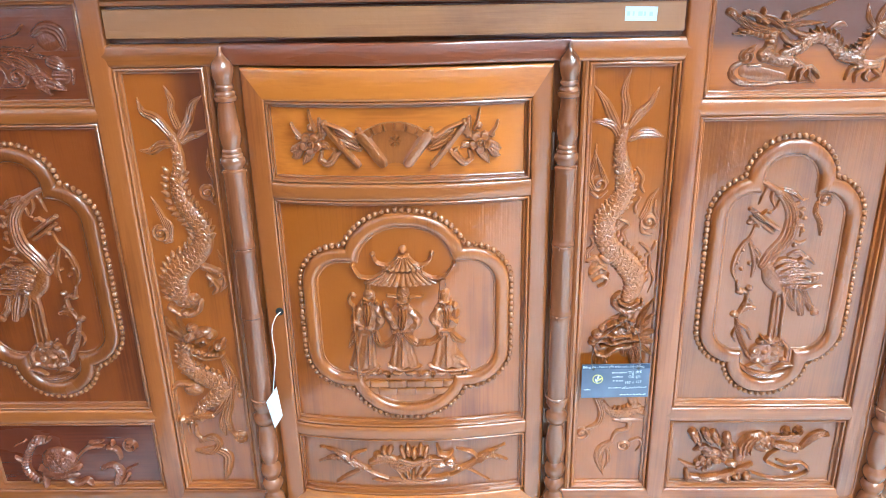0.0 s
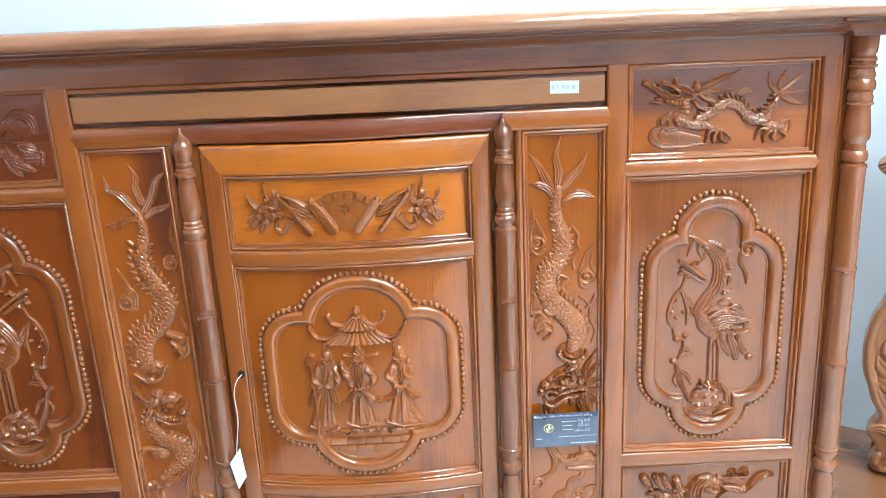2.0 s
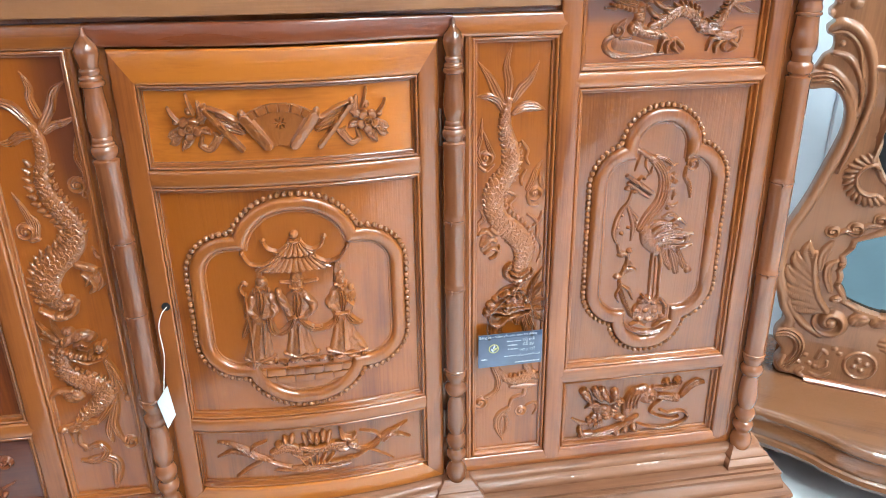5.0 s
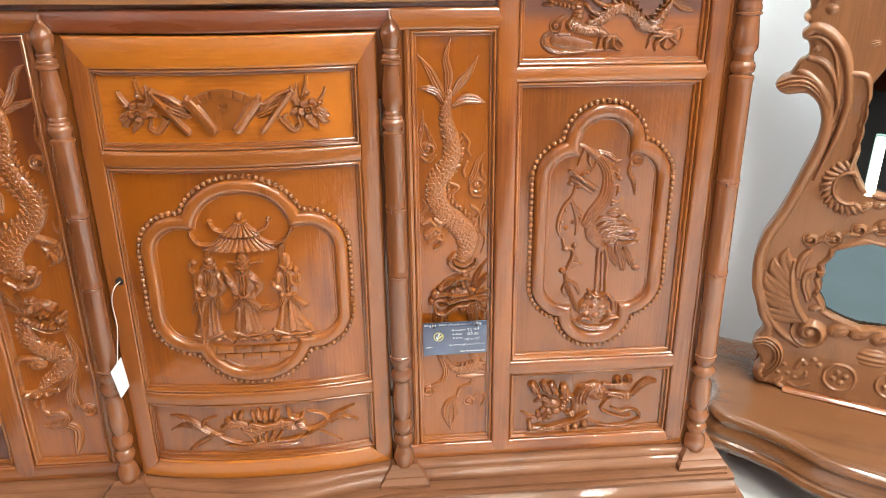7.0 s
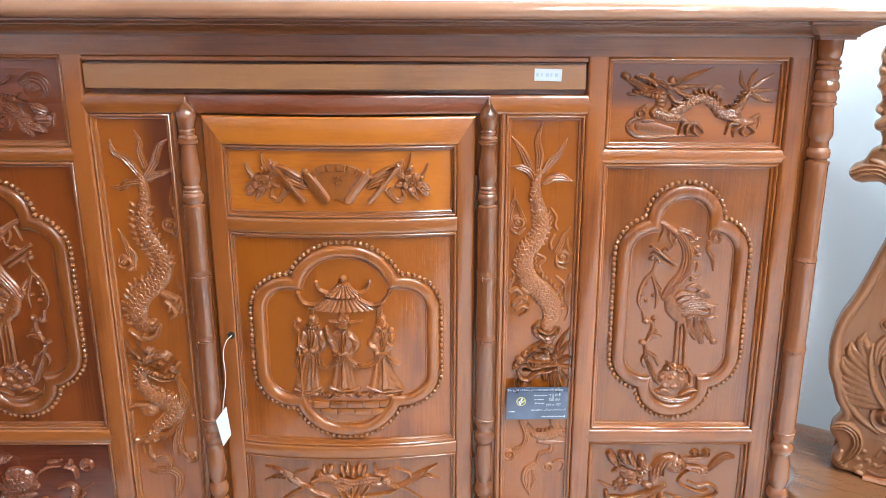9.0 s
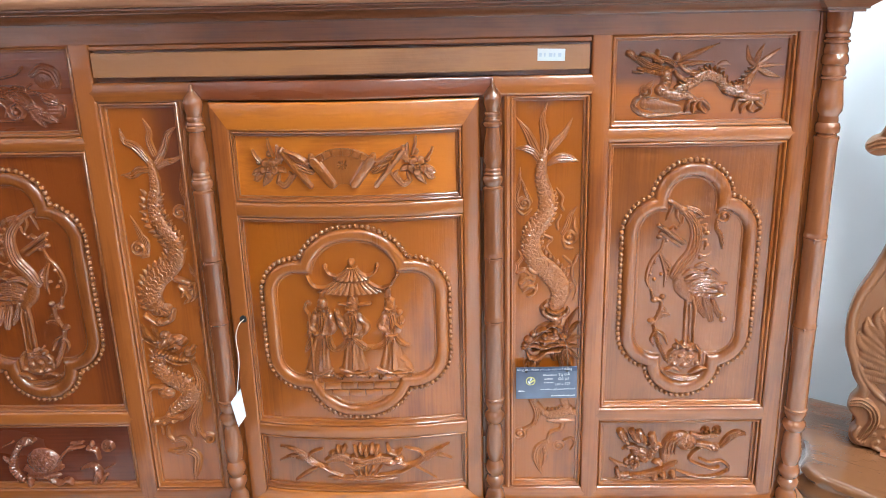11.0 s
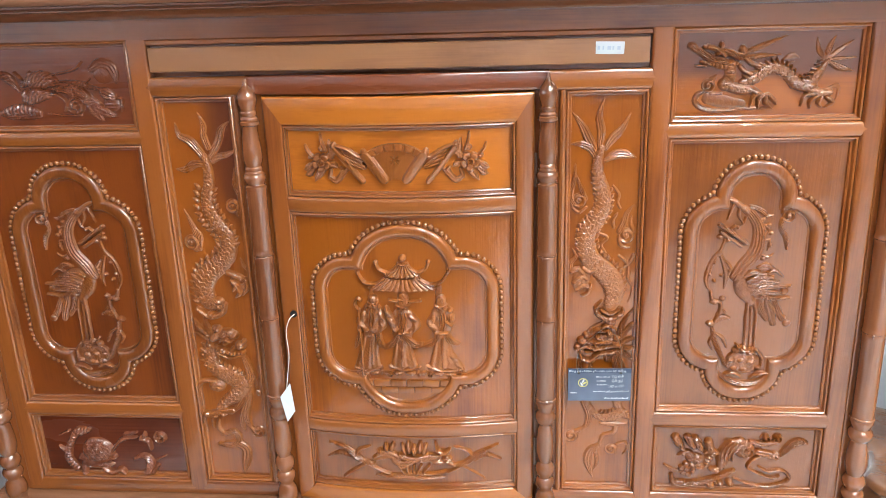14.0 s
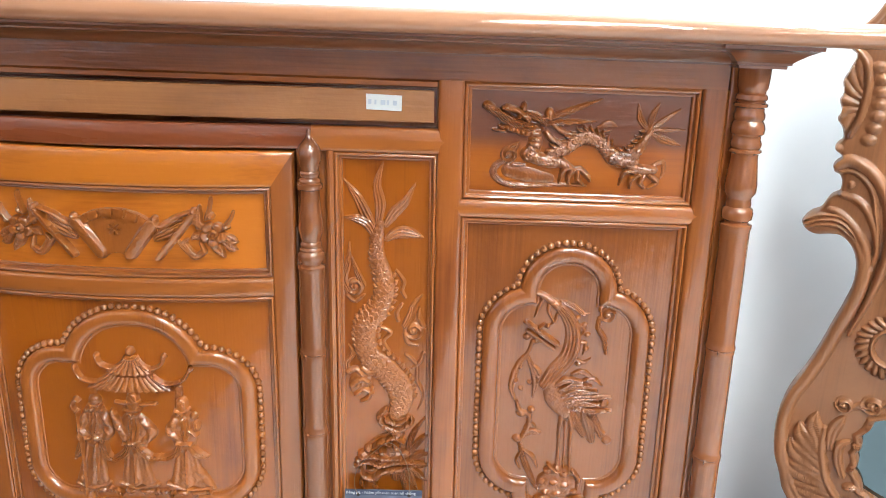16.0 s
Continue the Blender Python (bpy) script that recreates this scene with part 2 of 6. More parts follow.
def bead_ring(x0, x1, z0, z1, profile, bend=flat, n=1):
    """A moulding of (inset, y) mitred round an opening."""
    path = [(x0 + (x1 - x0) * i / n, z0, (1 if i == 0 else -1 if i == n else 0), 1) for i in range(n + 1)]
    path += [(x1 - (x1 - x0) * i / n, z1, (-1 if i == 0 else 1 if i == n else 0), -1) for i in range(n + 1)]
    rings = [[(x + sx * d, y + bend(x + sx * d), z + sz * d) for d, y in profile] for x, z, sx, sz in path]
    rings.append(rings[0])
    bm = loft(rings, caps=False)
    bmesh.ops.remove_doubles(bm, verts=bm.verts, dist=1e-6)
    return bm


def chamfered(a0, a1, depth, cut, back=0.014):
    """Cross-section of a rail or stile: rounded edges and a slightly crowned face."""
    mid = (a0 + a1) / 2
    turn = [radians(18 * k) for k in range(6)]
    low = [(a0 + cut * (1 - math.cos(t)), -depth * (0.45 + 0.55 * math.sin(t))) for t in turn]
    high = [(a1 - cut * (1 - math.cos(t)), -depth * (0.45 + 0.55 * math.sin(t))) for t in reversed(turn)]
    return [(a0, back)] + low + [(mid, -depth - 0.0008)] + high + [(a1, back)]


def box(x0, x1, y0, y1, z0, z1, bevel=0.0):
    bm = bmesh.new()
    bmesh.ops.create_cube(bm, size=1.0)
    bmesh.ops.scale(bm, vec=(x1 - x0, y1 - y0, z1 - z0), verts=bm.verts)
    bmesh.ops.translate(bm, vec=((x0 + x1) / 2, (y0 + y1) / 2, (z0 + z1) / 2), verts=bm.verts)
    if bevel:
        bmesh.ops.bevel(bm, geom=list(bm.edges), offset=bevel, segments=2, affect="EDGES", profile=0.6)
    return bm


def lathe(profile, x, y, n=24):
    """A turned form from (radius, z)."""
    ring = [(math.cos(2 * math.pi * i / n), math.sin(2 * math.pi * i / n)) for i in range(n)]
    return loft([[(x + r * c, y + r * s, z) for c, s in ring] for r, z in profile])


def tube(points, radius, n=8):
    """A cord through points."""
    pts = smooth_line([Vector(p) for p in points], 6)
    rings = []
    for i, p in enumerate(pts):
        way = (pts[min(i + 1, len(pts) - 1)] - pts[max(i - 1, 0)]).normalized()
        side = way.orthogonal().normalized() if i == 0 else (side - way * side.dot(way)).normalized()
        up = way.cross(side)
        rings.append([p + radius * (math.cos(2 * math.pi * k / n) * side + math.sin(2 * math.pi * k / n) * up) for k in range(n)])
    return loft(rings)


def smooth_line(pts, k):
    """A Catmull-Rom line through points."""
    out = []
    for i in range(len(pts) - 1):
        a, b, c, d = pts[max(i - 1, 0)], pts[i], pts[i + 1], pts[min(i + 2, len(pts) - 1)]
        for j in range(k):
            t = j / k
            out.append(0.5 * ((2 * b) + (c - a) * t + (2 * a - 5 * b + 4 * c - d) * t * t + (3 * b - a - 3 * c + d) * t ** 3))
    out.append(pts[-1])
    return out


# ---- carving: reliefs raised from a ground, in millimetres round a centre ----
class Relief:
    def __init__(self, half_width, half_height, step=1.0):
        self.step = step
        self.xs = np.arange(-half_width, half_width + step, step)
        self.zs = np.arange(-half_height, half_height + step, step)
        self.X, self.Z = np.meshgrid(self.xs, self.zs)
        self.H = np.zeros_like(self.X)

    def window(self, x0, x1, z0, z1):
        i0, i1 = np.searchsorted(self.xs, (x0, x1))
        k0, k1 = np.searchsorted(self.zs, (z0, z1))
        return slice(max(k0 - 1, 0), k1 + 1), slice(max(i0 - 1, 0), i1 + 1)

    def raise_to(self, win, height):
        self.H[win] = np.maximum(self.H[win], height)

    def stroke(self, pts, radii, h, style=""):
        pts = [np.array((*p, r), float) for p, r in zip(pts, radii)]
        reach = max(np.linalg.norm(b[:2] - a[:2]) for a, b in zip(pts, pts[1:]))
        line = np.array(smooth_line(pts, int(max(10, reach / 1.5))))
        big = line[:, 2].max() * 1.3 + 1
        win = self.window(line[:, 0].min() - big, line[:, 0].max() + big, line[:, 1].min() - big, line[:, 1].max() + big)
        X, Z = self.X[win], self.Z[win]
        if X.size == 0:
            return
        d2 = (X[..., None] - line[:, 0]) ** 2 + (Z[..., None] - line[:, 1]) ** 2
        near = np.argmin(d2, axis=-1)
        way = np.gradient(line[:, :2], axis=0)
        way /= np.linalg.norm(way, axis=1)[:, None] + 1e-9
        run = np.concatenate(([0], np.cumsum(np.linalg.norm(np.diff(line[:, :2], axis=0), axis=1))))
        dx, dz = X - line[near, 0], Z - line[near, 1]
        across = dx * way[near, 1] - dz * way[near, 0]
        along = run[near] + dx * way[near, 0] + dz * way[near, 1]
        r = np.maximum(line[near, 2], 0.6)
        if style == "scale":
            r = r * (1 + 0.22 * (across > 0) * (1 - np.mod(along / 7.0, 1.0)))
        d = np.sqrt(d2.min(axis=-1)) / r
        t = across / r
        body = np.sqrt(np.clip(1 - d * d, 0, 1))
        if style == "flat":
            body = np.clip((1 - d) * 4, 0, 1)
        elif style == "scale":
            front = along / 9.0 + 0.45 * np.abs(np.cos(math.pi * 1.5 * t))
            body = body ** 0.7 * (1.0 - 0.15 * np.mod(front, 1.0))
        elif style == "flame":
            body = np.clip(1 - d ** 4, 0, 1) ** 0.5 * (0.66 + 0.34 * np.cos(math.pi * 1.75 * t + 0.5) ** 2)
        elif style == "ridge":
            body = body * (0.72 + 0.28 * np.cos(math.pi * 2.5 * t) ** 2)
        elif style == "bar":
            body = np.clip((1 - d) * 3.5, 0, 1) * (0.78 + 0.22 * np.cos(1.4 * t + 0.6))
        elif style == "leaf":
            vein = np.abs(np.sin(math.pi * (along / 4.5 + 1.1 * np.abs(t))))
            body = np.clip(1 - d ** 3, 0, 1) ** 0.5 * (0.62 + 0.30 * np.abs(t) ** 0.7 + 0.08 * vein)
        elif style == "beard":
            body = body ** 0.7 * (0.80 + 0.20 * np.cos(math.pi * 3.0 * t + 0.8 * np.sin(along / 5.0)))
        elif style == "fold":
            body = body * (0.86 + 0.14 * np.sin(2.4 * t + along / 3.2))
        elif style == "robe":
            inside = (along > -2) & (along < run[-1] + 2.2 * np.sin(7 * t)) & (np.abs(t) < 1)
            fold = np.cos(math.pi * 2.3 * t + 0.5 * np.sin(along / 11.0)) + 0.45 * np.cos(math.pi * 5.1 * t + 1.0)
            body = np.where(inside, np.clip(1 - t * t, 0, 1) ** 0.35 * (0.80 + 0.11 * fold), 0)
        elif style == "ring":
            body = body * (0.72 + 0.28 * np.abs(np.sin(math.pi * along / 7.0)))
        elif style == "feather":
            body = body * (0.75 + 0.25 * np.abs(np.sin(math.pi * (along / 8.0 + t * 1.5))))
        h = h * (0.45 + 0.55 * np.minimum(1, r / (0.7 * line[:, 2].max())))
        self.raise_to(win, h * body)

    def blob(self, x, z, rx, rz, turn, h, style=""):
        big = max(rx, rz) + 2
        win = self.window(x - big, x + big, z - big, z + big)
        c, s = math.cos(radians(turn)), math.sin(radians(turn))
        dx, dz = self.X[win] - x, self.Z[win] - z
        a, b = (dx * c + dz * s) / rx, (-dx * s + dz * c) / rz
        body = np.sqrt(np.clip(1 - a * a - b * b, 0, 1))
        if style == "ridge":
            q = b if rx > rz else a
            body = body * (0.75 + 0.25 * np.cos(math.pi * 2.2 * q) ** 2)
        elif style == "feather":
            body = body * (0.78 + 0.22 * np.abs(np.sin(3.2 * a + 0.6) * np.sin(5.0 * b + 3.0 * a * a)))
        elif style == "ring":
            body = body * (0.75 + 0.25 * np.abs(np.sin(math.pi * 3 * a)))
        elif style == "shell":
            body = body * (0.85 + 0.15 * np.abs(np.sin(6 * a + 3 * b) * np.sin(6 * a - 3 * b)))
        self.raise_to(win, h * body)

    def curl(self, x, z, r, h):
        """A cloud curl: a low disc, a raised rim that opens into a spiral, a ball in the middle."""
        win = self.window(x - r - 2, x + r + 2, z - r - 2, z + r + 2)
        dx, dz = self.X[win] - x, self.Z[win] - z
        rho, ang = np.hypot(dx, dz) / r, np.arctan2(dz, dx)
        body = np.clip(1 - rho ** 6, 0, 1) ** 0.5 * (0.52 + 0.40 * np.cos(ang + 2 * math.pi * 1.45 * rho))
        ball = np.sqrt(np.clip(1 - (rho / 0.34) ** 2, 0, 1))
        self.raise_to(win, h * np.maximum(body, ball))

    def fins(self, pts, side, pitch, long, h):
        """A row of small pointed fins along one side of a line."""
        line = [np.array(p, float) for p in smooth_line([np.array(p, float) for p in pts], 14)]
        run = 0.0
        for a, b in zip(line, line[1:]):
            run += np.linalg.norm(b - a)
            if run < pitch:
                continue
            run = 0.0
            way = (b - a) / (np.linalg.norm(b - a) + 1e-9)
            out = np.array((way[1], -way[0])) * side
            tip = a + out * long - way * long * 0.7
            self.stroke((tuple(a), tuple((a + tip) / 2 - way * 1.0), tuple(tip)), (pitch * 0.42, pitch * 0.30, 0.8), h)

    def flower(self, x, z, r, h, n):
        r = 1.15 * r
        win = self.window(x - r - 2, x + r + 2, z - r - 2, z + r + 2)
        dx, dz = self.X[win] - x, self.Z[win] - z
        rho, ang = np.hypot(dx, dz) / r, np.arctan2(dz, dx) + 0.3
        lobe = np.abs(np.cos(n * ang / 2))
        q = rho / (0.70 + 0.30 * lobe ** 0.6)
        petal = (0.42 + 0.46 * np.clip(q, 0, 1) ** 1.5) * np.clip(0.55 + 1.5 * lobe, 0, 1)
        body = np.clip(1 - q ** 8, 0, 1) ** 0.5 * petal
        ring = np.exp(-((rho - 0.30) / 0.09) ** 2)
        body = np.maximum(body, 0.95 * ring)
        body = np.maximum(body, np.where(rho < 0.3, 0.62, 0))
        body = np.maximum(body, 0.85 * np.sqrt(np.clip(1 - (rho / 0.20) ** 2, 0, 1)))
        self.raise_to(win, h * body)

    def slab(self, a0, a1, top, b0, b1, low, h, n):
        """A sloping roof of ribs between two level edges."""
        v = np.clip((top - self.Z) / (top - low), 0, 1)
        left, right = a0 + (b0 - a0) * v ** 1.5, a1 + (b1 - a1) * v ** 1.5
        u = (self.X - left) / (right - left)
        rib = np.abs(np.cos(math.pi * n * u)) ** 0.6
        edge = low - 3.0 * rib ** 0.5 + 6.0 * (2 * u - 1) ** 2
        inside = (self.Z <= top) & (self.Z >= edge) & (u > 0) & (u < 1)
        gap = (self.Z < edge) & (self.Z > edge - 4.0) & (u > 0) & (u < 1)
        self.H = np.where(gap, np.minimum(self.H, 1.2), self.H)
        self.H = np.maximum(self.H, np.where(inside, h * (0.30 + 0.28 * rib + 0.42 * v), 0))

    def block(self, x0, x1, z0, z1, h):
        e = np.minimum(np.minimum(self.X - x0, x1 - self.X), np.minimum(self.Z - z0, z1 - self.Z))
        self.H = np.maximum(self.H, np.where(e > 0, h * np.clip(0.6 + e * 0.3, 0, 1), 0))

    def chisel(self, deep):
        """Shallow tool marks and creases over what is raised."""
        X, Z = self.X, self.Z
        facet = np.sin(0.62 * X + 2.1 * np.sin(0.21 * Z)) * np.sin(0.55 * Z + 1.9 * np.sin(0.19 * X))
        vein = np.sin(0.34 * X + 1.7 * np.sin(0.10 * Z) + 0.25 * Z) * np.sin(0.12 * X - 0.31 * Z + 1.5 * np.sin(0.08 * X))
        crease = np.exp(-(vein / 0.10) ** 2)
        nick = np.sin(1.25 * X + 1.6 * np.sin(0.43 * Z) + 0.3 * Z) * np.sin(1.05 * Z + 1.4 * np.sin(0.37 * X))
        return self.H * (1 + deep * (0.5 * facet - 1.3 * crease + 0.55 * nick))

    def build(self, name, material, parent, cx, cz, y, bend=flat, mirror=False, label="", low=0.05, deep=0.075):
        """The raised cells as one mesh whose rim sinks into the ground."""
        H = self.chisel(deep)
        up = H > low
        cells = up[:-1, :-1] | up[1:, :-1] | up[:-1, 1:] | up[1:, 1:]
        used = np.zeros_like(up)
        for a in (slice(None, -1), slice(1, None)):
            for b in (slice(None, -1), slice(1, None)):
                used[a, b] |= cells
        index = np.full(H.shape, -1)
        index[used] = np.arange(used.sum())
        side = -1.0 if mirror else 1.0
        px = cx + side * self.X[used] / 1000
        lift = np.where(up[used], 1.05 * H[used], -0.8) / 1000
        bent = np.array([bend(v) for v in px])
        verts = np.column_stack((px, y - lift + bent, cz + self.Z[used] / 1000))
        quads = np.column_stack((index[:-1, :-1][cells], index[:-1, 1:][cells], index[1:, 1:][cells], index[1:, :-1][cells]))
        if mirror:
            quads = quads[:, ::-1]
        mesh = bpy.data.meshes.new(name)
        mesh.from_pydata(verts.tolist(), [], quads.tolist())
        mesh.update()
        ob = part(name, mesh, material, parent, label)
        return ob


def rounded(X, Z, hw, hh, r):
    """Signed distance to a rounded rectangle."""
    qx, qz = np.abs(X) - hw + r, np.abs(Z) - hh + r
    return np.hypot(np.maximum(qx, 0), np.maximum(qz, 0)) + np.minimum(np.maximum(qx, qz), 0) - r


def cartouche(lobe, body, drop=0.0):
    """Signed distance, in millimetres, of a lobed oval: a tall lobe joined with a wide body."""
    def sdf(X, Z):
        return np.minimum(rounded(X, Z, *lobe), rounded(X, Z - drop, *body))
    return sdf


def cartouche_rim(sdf, hw, hh, wide=22.0):
    """A broad rounded band inside the beads that drops steeply to a fine inner line."""
    r = Relief(hw + 8, hh + 8, 1.1)
    d = -sdf(r.X, r.Z)
    w = (d - 4.5) / wide
    swell = np.clip(w, 0, 1)
    band = np.where((w > 0) & (w < 1), 2.0 + 7.2 * np.sqrt(np.clip(1 - np.abs(2 * swell ** 0.9 - 1) ** 2.6, 0, 1)), 0)
    edge = np.where((d > wide + 3.5) & (d < wide + 8.5), 1.1 * np.sqrt(np.clip(1 - ((d - wide - 6.0) / 2.5) ** 2, 0, 1)), 0)
    r.H = np.maximum(band, edge)
    return r


bm = bmesh.new()
bmesh.ops.create_uvsphere(bm, u_segments=12, v_segments=7, radius=1.0)
BEAD_MESH = bpy.data.meshes.new("bead")
bm.to_mesh(BEAD_MESH)
bm.free()
BEAD_MESH.materials.append(PEARL)
finish(BEAD_MESH, 180)


def bead_string(sdf, radius, gap, cx, cz, y, parent, bend=flat):
    """A row of small balls along a lobed oval, each one a piece of its own."""
    spots = []
    for i in range(1440):
        a = 2 * math.pi * i / 1440
        c, s = math.cos(a), math.sin(a)
        lo, hi = 20.0, 400.0
        for _ in range(26):
            mid = (lo + hi) / 2
            if sdf(np.array(mid * c), np.array(mid * s)) < 0:
                lo = mid
            else:
                hi = mid
        spots.append(Vector((lo * c, lo * s)))
    length = sum((spots[i] - spots[i - 1]).length for i in range(len(spots)))
    pitch = length / round(length / gap)
    places, run = [spots[0]], 0.0
    for i in range(1, len(spots)):
        run += (spots[i] - spots[i - 1]).length
        if run >= pitch and len(places) < round(length / gap):
            places.append(spots[i])
            run -= pitch
    for k, p in enumerate(places):
        x, z = cx + p.x / 1000, cz + p.y / 1000
        bead = new("bead", BEAD_MESH)
        size = radius * (1 + 0.06 * math.sin(12.9 * k + 78.2 * cx))
        bead.matrix_basis = Matrix.Translation((float(out_of_true(x, z)), y + bend(x), z)) @ Matrix.Diagonal((size, size, size * 1.04, 1))
        bead.parent = parent


def carve_dragon(r):
    r.stroke(((-19, 285), (-29, 302), (-40, 324), (-57, 347)), (5.0, 8.1, 6.0, 1.0), 4.5, "flame")
    r.stroke(((-10, 290), (-8, 314), (-12, 341), (-4, 371)), (4.8, 7.7, 5.7, 1.0), 4.5, "flame")
    r.stroke(((1, 286), (12, 303), (27, 319), (40, 344)), (4.8, 7.6, 5.7, 1.0), 4.5, "flame")
    r.stroke(((-15, 269), (-25, 286), (-41, 293), (-58, 294)), (4.8, 7.6, 5.7, 1.0), 6, "flame")
    r.stroke(((1, 265), (15, 274), (32, 275), (52, 269)), (4.0, 8.1, 8.1, 1.0), 6, "flame")
    r.stroke(((-7, 286), (-12, 266), (-11, 241), (-2, 210), (-1, 187), (-11, 160), (-26, 141), (-28, 116), (-20, 88), (1, 68), (19, 46), (24, 22), (17, -2)), (5.5, 8.6, 10.1, 12.1, 13.1, 14.1, 15.1, 15.1, 16.6, 18.1, 18.6, 16.1, 12.1), 10, "scale")
    r.fins(((-17, 268), (-21, 239), (-15, 205), (-16, 181), (-30, 164), (-42, 146), (-45, 116), (-38, 89)), 1, 8, 3.5, 6)
    r.fins(((9, 220), (13, 193), (6, 163), (-8, 144), (-11, 118), (-0, 97), (20, 81), (37, 53), (42, 23)), -1, 9, 5, 5)
    r.curl(-43, 195, 13.1, 8)
    r.curl(40, 131, 14.5, 8)
    r.stroke(((-52, 188), (-59, 205), (-52, 231), (-50, 259)), (5.0, 6.0, 4.0, 1.0), 5, "flame")
    r.stroke(((-32, 198), (-40, 217), (-48, 239)), (4.8, 3.8, 1.0), 4.5, "flame")
    r.stroke(((-54, 181), (-43, 173), (-30, 183)), (2.5, 3.0, 2.0), 5)
    r.stroke(((28, 139), (35, 154), (40, 171), (51, 186)), (5.3, 5.8, 4.2, 1.1), 5, "flame")
    r.stroke(((53, 139), (47, 154), (48, 168)), (4.0, 3.5, 1.0), 4.5)
    r.stroke(((27, 126), (32, 112), (46, 109)), (3.0, 3.5, 2.0), 5)
    r.blob(-37, 49, 15.0, 22.0, -22, 6, "shell")
    r.stroke(((-54, 64), (-43, 69), (-33, 60)), (4.0, 5.0, 3.0), 9)
    r.stroke(((-49, 42), (-35, 53), (-25, 49)), (3.7, 4.7, 3.1), 10)
    r.stroke(((-43, 29), (-31, 37), (-19, 31)), (3.7, 4.2, 2.6), 10)
    r.stroke(((-34, 18), (-24, 24), (-19, 40)), (3.1, 3.7, 2.1), 9)
    r.stroke(((-55, 64), (-56, 79), (-47, 92), (-53, 107)), (4.5, 5.0, 3.5, 1.0), 5, "flame")
    r.stroke(((-33, 71), (-22, 64), (-12, 68)), (4.7, 5.3, 4.2), 9)
    r.stroke(((15, 220), (25, 205), (23, 191), (28, 181)), (2.2, 3.2, 3.0, 2.2), 5)
    r.stroke(((-6, 135), (7, 127), (-3, 114), (5, 99)), (2.2, 3.2, 3.0, 2.2), 5)
    r.stroke(((29, 94), (44, 79), (46, 53), (54, 31), (47, 6)), (2.2, 3.2, 3.0, 2.2, 1.0), 5)
    r.stroke(((39, 73), (49, 83), (54, 96)), (2.3, 3.4, 3.2), 5)
    r.stroke(((23, 171), (16, 158), (18, 146)), (2.2, 3.2, 3.0), 5)
    r.stroke(((35, -104), (38, -144), (35, -192), (40, -212)), (9.4, 8.9, 8.4, 7.3), 7, "scale")
    r.stroke(((-22, -120), (-28, -163), (-21, -200)), (7.3, 7.3, 6.3), 6)
    r.stroke(((-26, -200), (-17, -227), (-22, -251), (-40, -262)), (6.6, 6.6, 5.5, 4.4), 6, "flame")
    r.curl(-49, -272, 14.2, 6)
    r.stroke(((-36, -263), (-24, -254), (-17, -238)), (3.3, 3.3, 1.6), 5)
    r.stroke(((-15, -207), (-1, -227), (21, -230), (43, -221), (60, -231)), (4.4, 6.6, 9.8, 9.8, 4.4), 7, "scale")
    r.fins(((-1, -217), (18, -217), (40, -209), (58, -221)), 1, 7, 4, 7)
    r.stroke(((6, -244), (28, -246), (54, -244)), (3.3, 5.5, 2.7), 5)
    r.stroke(((34, -246), (30, -263), (11, -270), (4, -287)), (4.4, 4.9, 4.4, 2.2), 5)
    r.curl(27, -300, 12.0, 5)
    r.stroke(((37, -289), (51, -284), (58, -295), (49, -311)), (2.7, 3.4, 3.4, 1.4), 4.5)
    r.stroke(((3, -292), (-13, -305), (-17, -330), (-7, -364)), (5.5, 8.2, 7.6, 1.1), 4.5, "flame")
    r.stroke(((-3, -304), (1, -328), (-5, -348)), (3.3, 4.4, 1.1), 4, "flame")


